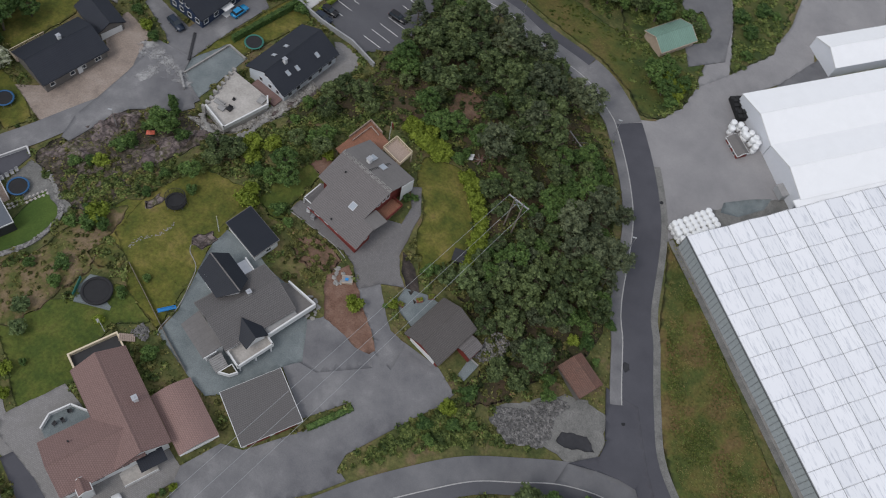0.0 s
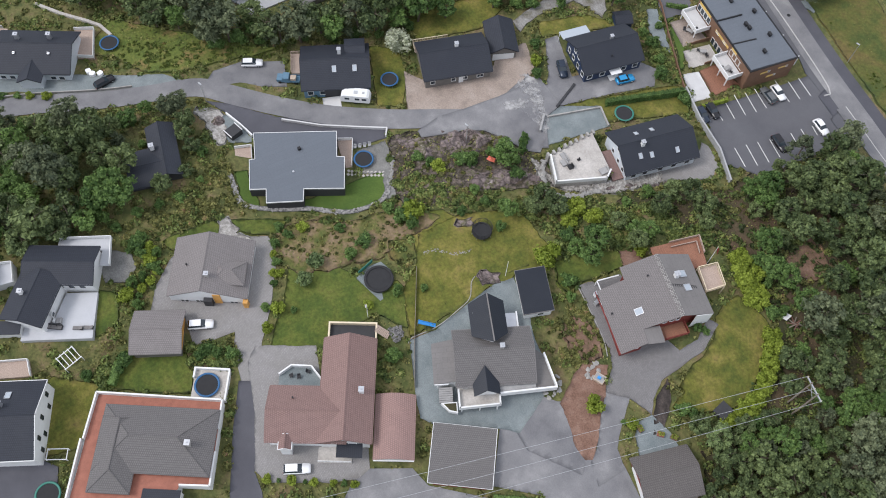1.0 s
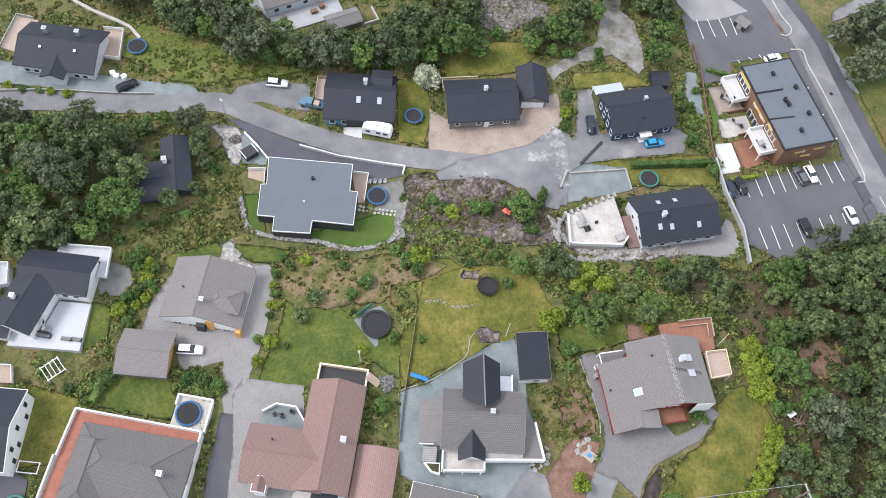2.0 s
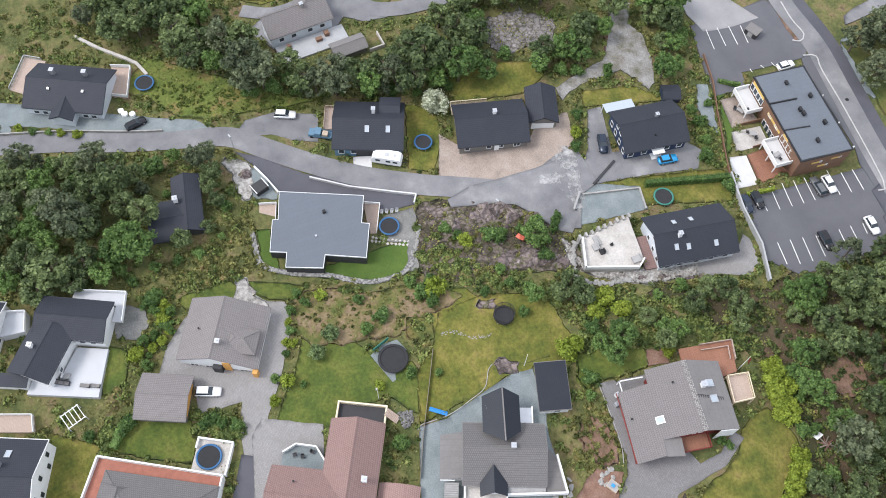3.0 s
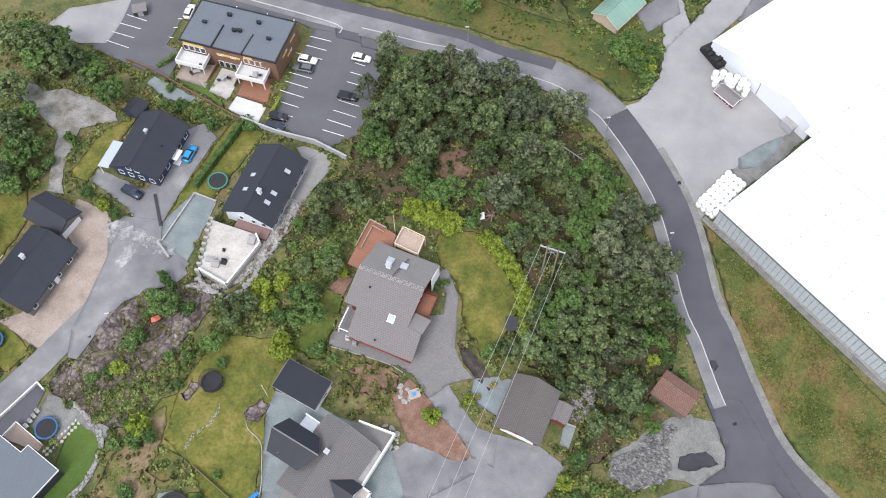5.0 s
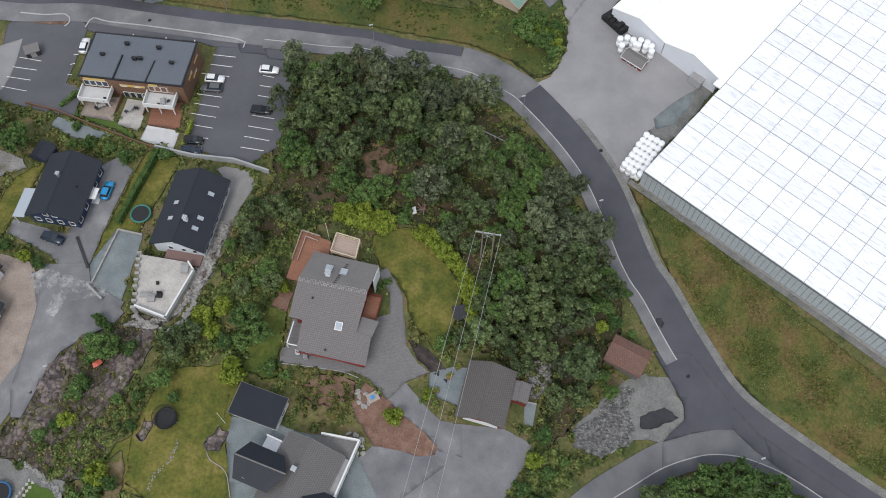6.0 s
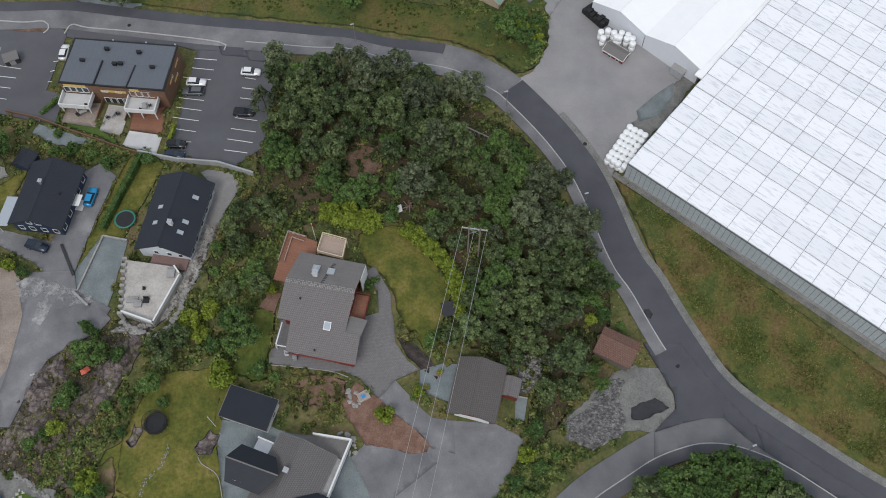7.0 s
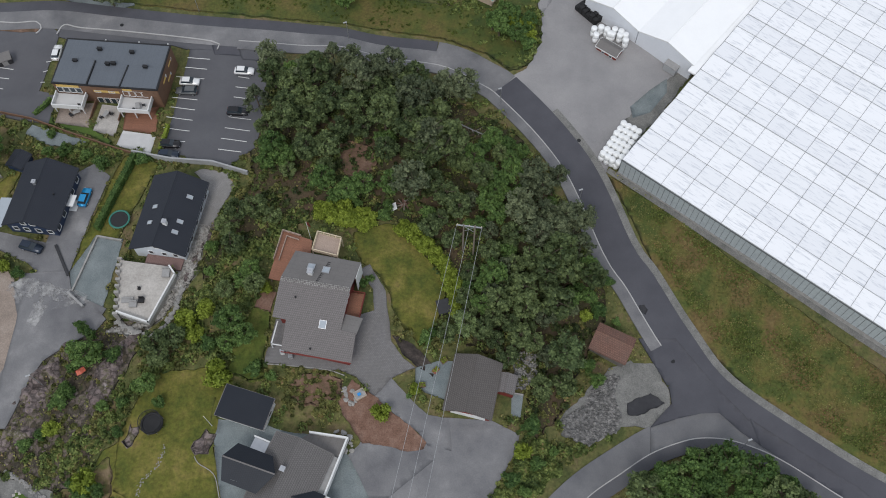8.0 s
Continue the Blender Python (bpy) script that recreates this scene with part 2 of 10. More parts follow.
DARK_TILE = tiled("charcoal_roof", (0.024, 0.028, 0.039), 0.36, 0.34, 0.65, (0.035, 0.038, 0.046), 0.3)
GREY_TILE = tiled("weathered_grey_roof", (0.205, 0.187, 0.183), 0.36, 0.34, 0.8, (0.15, 0.138, 0.132), 0.5)
SLATE_TILE = tiled("dark_grey_roof", (0.142, 0.134, 0.132), 0.36, 0.34, 0.75, (0.11, 0.104, 0.102), 0.5)
PINK_TILE = tiled("faded_red_roof", (0.29, 0.185, 0.165), 0.36, 0.34, 0.75, (0.24, 0.16, 0.145), 0.4)
MID_TILE = tiled("grey_roof", (0.178, 0.163, 0.16), 0.36, 0.34, 0.75, (0.135, 0.124, 0.121), 0.5)
WORN_TILE = tiled("weathered_brown_grey_roof", (0.125, 0.113, 0.108), 0.36, 0.34, 0.8, (0.095, 0.086, 0.08), 0.5)
SETTS_DARK = tiled("dark_paving_setts", (0.185, 0.178, 0.178), 0.25, 0.36, 0.9, (0.14, 0.135, 0.13), 0.6, 0.015, 0.78, 0.12)
ASPHALT_WET = patchy("fresh_black_asphalt", [(0.3, (0.022, 0.022, 0.026)), (0.7, (0.04, 0.04, 0.045))], 0.5, 6.0, 0.8, 0.3, 0.01)
BROWN_TILE = tiled("brown_red_roof", (0.235, 0.15, 0.135), 0.36, 0.34, 0.75, (0.195, 0.13, 0.118), 0.4)
BLUE_ROOF = tiled("blue_grey_felt_roof", (0.118, 0.133, 0.154), 8.0, 1.0, 0.85, (0.105, 0.117, 0.135), 0.4, 0.004, 0.9, 0.015)
RED_WALL = plain("dark_red_boards", (0.17, 0.028, 0.022), 0.7, 0, 0.2)
BLUE_WALL = plain("navy_boards", (0.02, 0.035, 0.075), 0.6, 0, 0.2)
STEEL_BLUE_WALL = plain("steel_blue_boards", (0.10, 0.19, 0.27), 0.6, 0, 0.15)
GREY_WALL = plain("grey_brown_boards", (0.14, 0.13, 0.12), 0.7, 0, 0.2)
DARK_WALL = plain("black_boards", (0.03, 0.03, 0.033), 0.7, 0, 0.2)
PALE_WALL = plain("pale_grey_boards", (0.56, 0.60, 0.64), 0.6, 0, 0.08)
CEDAR = plain("brown_cladding", (0.17, 0.095, 0.06), 0.7, 0, 0.25)
ORANGE_WOOD = plain("orange_oiled_wood", (0.55, 0.28, 0.07), 0.6, 0, 0.2)
DECK = tiled("red_brown_deck", (0.31, 0.145, 0.092), 0.14, 4.0, 0.8, (0.24, 0.12, 0.08), 0.4, 0.01, 0.55, 0.12)
DECK_PALE = tiled("pale_deck", (0.45, 0.35, 0.29), 0.14, 4.0, 0.8, (0.4, 0.31, 0.26), 0.4, 0.01)
TERRACOTTA = plain("terracotta_tiles", (0.3, 0.115, 0.078), 0.8, 0, 0.25, 0.8)
CONCRETE = patchy("pale_concrete", [(0.3, (0.34, 0.315, 0.29)), (0.5, (0.42, 0.395, 0.365)), (0.7, (0.5, 0.47, 0.44))], 0.3, 3.0, 0.9, 0.5, 0.01)
STONE = plain("grey_stone", (0.3, 0.29, 0.275), 0.95, 0, 0.35, 0.8)
GLASS = plain("window_glass", (0.03, 0.04, 0.05), 0.08, 0, 0.05)
SKYLIGHT = plain("skylight_glass", (0.36, 0.4, 0.44), 0.1, 0, 0.05)
METAL = plain("galvanised_metal", (0.5, 0.51, 0.53), 0.4, 0.7, 0.1)
METAL_DARK = plain("black_metal", (0.02, 0.02, 0.022), 0.5, 0.3, 0.1)
RUBBER = plain("black_rubber", (0.015, 0.015, 0.016), 0.8, 0, 0.15)
NET = plain("black_net", (0.022, 0.022, 0.024), 0.9, 0, 0.2)
BLUE_PAD = plain("blue_padding", (0.02, 0.1, 0.23), 0.5, 0, 0.1)
GREEN_PAD = plain("green_padding", (0.03, 0.17, 0.13), 0.5, 0, 0.1)
POLE_WOOD = plain("weathered_pole_wood", (0.2, 0.17, 0.14), 0.9, 0, 0.2)
TRUNK = plain("tree_bark", (0.11, 0.085, 0.065), 0.95, 0, 0.3)
GREEN_ROOF = tiled("pale_green_sheet", (0.19, 0.31, 0.25), 6.0, 0.5, 0.6, (0.16, 0.26, 0.215), 0.4, 0.02)
RED_SHEET = tiled("red_sheet_roof", (0.55, 0.13, 0.08), 6.0, 0.4, 0.5, (0.45, 0.12, 0.08), 0.3, 0.02)
BALE = plain("white_wrapped_bale", (0.85, 0.86, 0.86), 0.3, 0, 0.05)
LEAF_DARK = leaf("dark_leaves", (0.038, 0.064, 0.026), (0.18, 0.23, 0.09))
LEAF_PINE = leaf("pine_needles", (0.046, 0.066, 0.036), (0.19, 0.22, 0.12))
LEAF_MID = leaf("green_leaves", (0.04, 0.088, 0.024), (0.17, 0.262, 0.074))
LEAF_LIGHT = leaf("yellow_green_leaves", (0.13, 0.18, 0.018), (0.33, 0.40, 0.065), None, 0.3, 0.18)
LEAF_PALE = leaf("pale_green_leaves", (0.07, 0.112, 0.048), (0.23, 0.30, 0.12))
BANK_GRASS = patchy("flowering_bank", [(0.28, (0.05, 0.08, 0.014)), (0.42, (0.085, 0.115, 0.02)), (0.54, (0.11, 0.13, 0.026)), (0.66, (0.17, 0.125, 0.045)), (0.76, (0.15, 0.15, 0.05))], 0.2, 1.6, 1.0, 0.95, 0.2)
FIELD = patchy("olive_field_grass", [(0.28, (0.034, 0.058, 0.013)), (0.42, (0.058, 0.078, 0.016)), (0.52, (0.088, 0.092, 0.02)), (0.62, (0.115, 0.096, 0.028)), (0.76, (0.12, 0.086, 0.03))], 0.12, 1.6, 1.0, 0.95, 0.2)
ROCK_PALE = patchy("pale_lichened_rock", [(0.3, (0.1, 0.09, 0.085)), (0.45, (0.22, 0.205, 0.2)), (0.55, (0.13, 0.115, 0.1)), (0.65, (0.3, 0.285, 0.28)), (0.78, (0.38, 0.37, 0.36))], 0.5, 2.2, 0.95, 0.85, 0.2, 0.0, 0.6)
SLOPE = patchy("overgrown_garden_slope", [(0.28, (0.05, 0.075, 0.016)), (0.42, (0.1, 0.105, 0.028)), (0.52, (0.165, 0.125, 0.06)), (0.62, (0.2, 0.145, 0.09)), (0.72, (0.13, 0.125, 0.04)), (0.8, (0.24, 0.2, 0.165))], 0.3, 1.8, 1.0, 0.9, 0.2)
SCRUB = leaf("scrub_leaves", (0.06, 0.075, 0.024), (0.27, 0.265, 0.09), (0.33, 0.19, 0.12), 0.6, 0.0, 0.55)
SCRUB_GREEN = leaf("bush_leaves", (0.05, 0.085, 0.025), (0.245, 0.295, 0.088), (0.29, 0.22, 0.10), 0.6, 0.0, 0.5)
# scrub leaves with the shade under the trees put into their colour
SCRUB_SHADED = leaf("shaded_scrub_leaves", (0.025, 0.042, 0.016), (0.12, 0.155, 0.05), (0.15, 0.1, 0.06), 0.6, 0.0, 0.4)
FLOWERS = leaf("white_blossom", (0.3, 0.34, 0.2), (0.78, 0.78, 0.64))
VERGE_WEEDS = leaf("verge_weeds", (0.075, 0.11, 0.022), (0.17, 0.2, 0.05), (0.2, 0.12, 0.05), 0.5, 0.0, 0.3)
WEEDS = leaf("dry_grass", (0.06, 0.085, 0.02), (0.25, 0.23, 0.085), (0.28, 0.17, 0.08), 0.6, 0.0, 0.25)
LITTER = patchy("needle_litter", [(0.3, (0.07, 0.055, 0.03)), (0.5, (0.15, 0.09, 0.06)), (0.7, (0.21, 0.135, 0.10))], 0.4, 2.5, 1.0, 0.9, 0.1)
DUST = patchy("pale_dust_on_asphalt", [(0.36, (0.34, 0.335, 0.335)), (0.55, (0.42, 0.415, 0.41)), (0.7, (0.5, 0.495, 0.485))], 0.7, 5.0, 0.95, 0.4, 0.01)
dust_tree = DUST.node_tree
dust_noise = tex_noise(dust_tree, 0.45, 4, 0.6, coords(dust_tree))
dust_tree.links.new(ramp(dust_tree, dust_noise.outputs[0], [(0.4, (0, 0, 0)), (0.66, (0.9, 0.9, 0.9))]).outputs[0], dust_tree.nodes["Principled BSDF"].inputs["Alpha"])
DECK_WHITE = plain("pale_grey_deck_paint", (0.42, 0.43, 0.45), 0.6, 0, 0.08, 0.5)
CONCRETE_GREY = plain("grey_cast_concrete", (0.33, 0.335, 0.34), 0.85, 0, 0.15, 0.5)
BAR_DARK = plain("grey_steel_bar", (0.16, 0.17, 0.18), 0.5, 0.3, 0.1)
STONE_WHITE = patchy("pale_broken_rock", [(0.35, (0.15, 0.14, 0.128)), (0.5, (0.29, 0.275, 0.255)), (0.65, (0.42, 0.405, 0.38))], 1.2, 5.0, 0.95, 0.7, 0.05)
PAINTS = {n: plain(n + "_car_paint", c, 0.25, 0.2, 0.03) for n, c in
          dict(white=(0.8, 0.8, 0.8), black=(0.015, 0.015, 0.018), grey=(0.12, 0.125, 0.13), blue=(0.02, 0.25, 0.5), navy=(0.02, 0.03, 0.05)).items()}

def whitewash():
    """Glass painted with shading lime: white, with grey streaks where it has worn."""
    m, t, b = nodes_of("whitewashed_glass")
    c, info = coords(t), t.nodes.new("ShaderNodeObjectInfo")
    mp = t.nodes.new("ShaderNodeMapping")
    mp.inputs["Scale"].default_value = (0.3, 2.0, 1.0)
    add = t.nodes.new("ShaderNodeVectorMath")
    add.operation = "MULTIPLY_ADD"
    t.links.new(info.outputs["Random"], add.inputs[0])
    add.inputs[1].default_value = (40, 40, 40)
    t.links.new(c, add.inputs[2])
    t.links.new(add.outputs[0], mp.inputs[0])
    n = tex_noise(t, 1.0, 5, 0.65, mp.outputs[0])
    k = ramp(t, n.outputs[0], [(0.52, (0.87, 0.88, 0.9)), (0.66, (0.64, 0.66, 0.7))])
    r = ramp(t, info.outputs["Random"], [(0.0, (0.97, 0.97, 0.98)), (1.0, (1.0, 1.0, 1.0))])
    t.links.new(mix(t, "MULTIPLY", 1.0, k.outputs[0], r.outputs[0]), b.inputs["Base Color"])
    b.inputs["Roughness"].default_value = 0.4
    return m


WHITEWASH = whitewash()

# ---- the lie of the land: spot heights, blended ----
SPOTS_EAST = [(-20, 58, -3.5), (-5, 57, -4.2), (-28, 72, -4.5), (-12, 40, -7), (-3, 36, -10), (4, 46, -9), (0, 22, -11), (12, 14, -14), (-20, 33, -7.5), (-20, 10, -11), (-20, 92, -6), (5, 82, -7.5), (14, 62, -10), (27, 60, -15), (43, 56, -17), (30, 90, -14.5), (10, 116, -13), (34, 45, -17.5), (64, 34, -18), (62, 74, -14.6), (85, 54, -15), (55, 100, -14), (90, 120, -13), (40, 150, -13)]
SPOTS_WEST = [(-35, 4, -9.5), (-35, 25, -5.5), (-50, 40, -6), (-50, 18, -8), (-58, -10, -9.5), (-72, -5, -9.5), (-78, 14, -11), (-90, 10, -12), (-80, 32, -12.5), (-66, 52, -10.5), (-58, 42, -8), (-50, 78, -9.5), (-70, 88, -10.5), (-55, 115, -12.8), (-38, 92, -9), (-100, 45, -12), (-110, 20, -14), (-108, 0, -12), (-125, -15, -16), (-90, -20, -9.5), (-75, -40, -10), (-45, -25, -11), (-130, 40, -14), (-100, 80, -11), (-80, 140, -13), (-160, 20, -18), (-160, 90, -16)]
SPOT = np.array(SPOTS_EAST + SPOTS_WEST, float)


def heights(x, y):
    x, y = np.atleast_1d(np.asarray(x, float)), np.atleast_1d(np.asarray(y, float))
    d = (x[:, None] - SPOT[:, 0]) ** 2 + (y[:, None] - SPOT[:, 1]) ** 2
    w = np.exp(-d / 242.0) + 3e-3 / (1 + d / 400.0) ** 2
    return (w * SPOT[:, 2]).sum(1) / w.sum(1)


def land(x, y):
    return float(heights(x, y)[0])


# ---- mesh building ----
class Shape:
    """Collects corners and faces of one mesh."""

    def __init__(self):
        self.v, self.f = [], []

    def add(self, verts, faces):
        n = len(self.v)
        self.v += [tuple(p) for p in verts]
        self.f += [tuple(n + i for i in f) for f in faces]
        return self

    def box(self, x0, y0, z0, x1, y1, z1, m=None):
        p = [Vector((x, y, z)) for z in (z0, z1) for x, y in ((x0, y0), (x1, y0), (x1, y1), (x0, y1))]
        if m:
            p = [m @ q for q in p]
        return self.add(p, [(3, 2, 1, 0), (4, 5, 6, 7), (0, 1, 5, 4), (1, 2, 6, 5), (2, 3, 7, 6), (3, 0, 4, 7)])

    def prism(self, outline, z0, z1):
        """An outline in plan, raised from z0 to z1; z may be numbers or lists, corner by corner."""
        n = len(outline)
        if sum(a[0] * b[1] - b[0] * a[1] for a, b in zip(outline, outline[1:] + outline[:1])) < 0:
            outline = outline[::-1]
            z0 = z0[::-1] if isinstance(z0, list) else z0
            z1 = z1[::-1] if isinstance(z1, list) else z1
        lo = z0 if isinstance(z0, list) else [z0] * n
        hi = z1 if isinstance(z1, list) else [z1] * n
        p = [(x, y, z) for (x, y), z in zip(outline, lo)] + [(x, y, z) for (x, y), z in zip(outline, hi)]
        return self.add(p, [tuple(range(n))[::-1], tuple(range(n, 2 * n))] + [(i, (i + 1) % n, n + (i + 1) % n, n + i) for i in range(n)])

    def slab(self, corners, thick):
        """A flat slab under the given corners (counter-clockwise seen from above)."""
        c = [Vector(p) for p in corners]
        n = (c[1] - c[0]).cross(c[2] - c[0]).normalized() * thick
        k = len(c)
        return self.add(c + [p - n for p in c], [tuple(range(k)), tuple(range(k, 2 * k))[::-1]] + [(i, k + i, k + (i + 1) % k, (i + 1) % k) for i in range(k)])

    def tube(self, a, b, r0, r1=None, sides=8):
        a, b = Vector(a), Vector(b)
        r1 = r0 if r1 is None else r1
        q = (b - a).to_track_quat("Z", "Y").to_matrix()
        ring = [q @ Vector((math.cos(2 * math.pi * i / sides), math.sin(2 * math.pi * i / sides), 0)) for i in range(sides)]
        return self.add([a + r0 * p for p in ring] + [b + r1 * p for p in ring],
                        [tuple(range(sides))[::-1], tuple(range(sides, 2 * sides))] + [(i, (i + 1) % sides, sides + (i + 1) % sides, sides + i) for i in range(sides)])

    def ring(self, r, tube, z, sides=28, m=8, centre=(0, 0)):
        p, f = [], []
        for i in range(sides):
            a = 2 * math.pi * i / sides
            for j in range(m):
                b = 2 * math.pi * j / m
                d = r + tube * math.cos(b)
                p.append((centre[0] + d * math.cos(a), centre[1] + d * math.sin(a), z + 0.6 * tube * math.sin(b)))
                f.append((i * m + j, ((i + 1) % sides) * m + j, ((i + 1) % sides) * m + (j + 1) % m, i * m + (j + 1) % m))
        return self.add(p, f)


def part(name, shape, material, parent=None, label="", smooth=False):
    me = bpy.data.meshes.new(name)
    me.from_pydata(shape.v, [], shape.f)
    me.materials.append(material)
    if smooth:
        me.polygons.foreach_set("use_smooth", [True] * len(me.polygons))
    me.update()
    ob = new(name, me)
    if parent:
        ob.parent = parent
    return tagged(ob, label) if label else ob


def thing(name, x, y, z, ang, label, category, group=""):
    ob = new(name)
    ob.empty_display_size = 0.3
    ob.matrix_basis = pose(x, y, z, 0, 0, ang)
    return tagged(ob, label, category, group)


def drape(outline, lift, step=1.5, rimmed=True, slope=0.05):
    """An outline in plan as a sheet that follows the land, its edges sloping down into the ground."""
    bm = bmesh.new()
    corners = [bm.verts.new((x, y, 0)) for x, y in outline]
    for tri in geometry.tessellate_polygon([[Vector((x, y, 0)) for x, y in outline]]):
        bm.faces.new([corners[k] for k in tri])
    xs, ys = [p[0] for p in outline], [p[1] for p in outline]
    for axis, lo, hi in ((0, min(xs), max(xs)), (1, min(ys), max(ys))):
        k = math.floor(lo / step) + 1
        while k * step < hi:
            co, no = [0, 0, 0], [0, 0, 0]
            co[axis], no[axis] = k * step, 1
            bmesh.ops.bisect_plane(bm, geom=bm.verts[:] + bm.edges[:] + bm.faces[:], dist=1e-4, plane_co=co, plane_no=no)
            k += 1
    bmesh.ops.triangulate(bm, faces=bm.faces[:])
    bmesh.ops.recalc_face_normals(bm, faces=bm.faces[:])
    zs = heights([v.co.x for v in bm.verts], [v.co.y for v in bm.verts]) + lift
    for v, z in zip(bm.verts, zs):
        v.co.z = z
    rim = [e for e in bm.edges if e.is_boundary] if rimmed else []
    away = {v: Vector() for e in rim for v in e.verts}
    for e in rim:
        (a, b), mid = e.verts, e.link_faces[0].calc_center_median()
        out = Vector((b.co.y - a.co.y, a.co.x - b.co.x, 0)).normalized()
        if out.dot(a.co - mid) < 0:
            out.negate()
        away[a] += out
        away[b] += out
    down = {v: bm.verts.new(v.co + n.normalized() * slope + Vector((0, 0, -0.3))) for v, n in away.items()}
    s = Shape()
    flip = sum(f.normal.z * f.calc_area() for f in bm.faces) < 0
    for e in rim:
        a, b = e.verts
        bm.faces.new((a, b, down[b], down[a]))
    s.v = [tuple(v.co) for v in bm.verts]
    bm.verts.index_update()
    s.f = [tuple(v.index for v in (reversed(f.verts) if flip else f.verts)) for f in bm.faces]
    bm.free()
    return s


def ragged(outline, reach=0.45, step=0.9):
    """An outline with uneven, wandering edges, as grass, earth and stones have them."""
    out = []
    for (x0, y0), (x1, y1) in zip(outline, outline[1:] + outline[:1]):
        d = math.hypot(x1 - x0, y1 - y0)
        n = max(1, round(d / step))
        for i in range(n):
            x, y = x0 + (x1 - x0) * i / n, y0 + (y1 - y0) * i / n
            v = noise.noise_vector(Vector((x / 1.9, y / 1.9, 3.0))) + 0.6 * noise.noise_vector(Vector((x / 0.8, y / 0.8, 9.0)))
            out.append((x + reach * v.x, y + reach * v.y))
    return out


def smooth_line(points, step=2.0):
    """A Catmull-Rom curve through points, in even short steps."""
    p = [Vector((*q, 0)) for q in points]
    p = [2 * p[0] - p[1]] + p + [2 * p[-1] - p[-2]]
    out = []
    for a, b, c, d in zip(p, p[1:], p[2:], p[3:]):
        n = max(2, round((c - b).length / step))
        for i in range(n):
            t = i / n
            out.append(0.5 * (2 * b + (c - a) * t + (2 * a - 5 * b + 4 * c - d) * t * t + (3 * b - a - 3 * c + d) * t ** 3))
    return out + [p[-2]]


def strip(line, left, right, lift, lift2=None, skirt=0.0):
    """A band along a line, from offset left to offset right (positive: to the left of the way)."""
    s, n = Shape(), len(line)
    rows = []
    for i, q in enumerate(line):
        d = (line[min(i + 1, n - 1)] - line[max(i - 1, 0)]).normalized()
        side = Vector((-d.y, d.x, 0))
        rows.append((q + side * left, q + side * (left + right) / 2, q + side * right))
    flat = [p for r in rows for p in r]
    z = heights([p.x for p in flat], [p.y for p in flat]) + lift
    verts = [(p.x, p.y, h) for p, h in zip(flat, z)]
    s.add(verts, [(3 * i + k, 3 * i + k + 1, 3 * i + k + 4, 3 * i + k + 3) for i in range(n - 1) for k in (0, 1)])
    if skirt:
        low = [(x, y, h - skirt) for x, y, h in verts]
        for k, flip in ((0, 0), (2, 1)):
            s.add([v for i in range(n) for v in (verts[3 * i + k], low[3 * i + k])],
                  [((2 * i, 2 * i + 2, 2 * i + 3, 2 * i + 1), (2 * i, 2 * i + 1, 2 * i + 3, 2 * i + 2))[flip] for i in range(n - 1)])
    return s


def inside(x, y, outline):
    hit, n = False, len(outline)
    for i in range(n):
        (x0, y0), (x1, y1) = outline[i], outline[i - 1]
        if (y0 > y) != (y1 > y) and x < (x1 - x0) * (y - y0) / (y1 - y0) + x0:
            hit = not hit
    return hit


def structure(name, shape, material, label, category, smooth=True):
    return tagged(part(name, shape, material, None, "", smooth), label, category, "", "structure")


# ---- the ground: one sheet, fine where the camera looks, out to the horizon ----
def axis_lines(lo, hi, fine, far):
    a = list(np.arange(lo, hi + fine, fine))
    k, x = fine, lo
    left = []
    while x > -far:
        k *= 1.5
        x -= k
        left.append(x)
    k, x, right = fine, a[-1], []
    while x < far:
        k *= 1.5
        x += k
        right.append(x)
    return left[::-1] + a + right


gx, gy = axis_lines(-170, 130, 2.0, 2500), axis_lines(-70, 190, 2.0, 2500)
GX, GY = np.meshgrid(gx, gy)
GZ = heights(GX.ravel(), GY.ravel())
ground = Shape()
nx = len(gx)
ground.v = list(zip(GX.ravel(), GY.ravel(), GZ))
ground.f = [(j * nx + i, j * nx + i + 1, (j + 1) * nx + i + 1, (j + 1) * nx + i) for j in range(len(gy) - 1) for i in range(nx - 1)]
structure("ground", ground, GRASS_WILD, "rough hilly ground with grass, moss and scrub", "ground")

def house(x, y, z, ang, label):
    return thing("house", x, y, z, ang, label, "house")


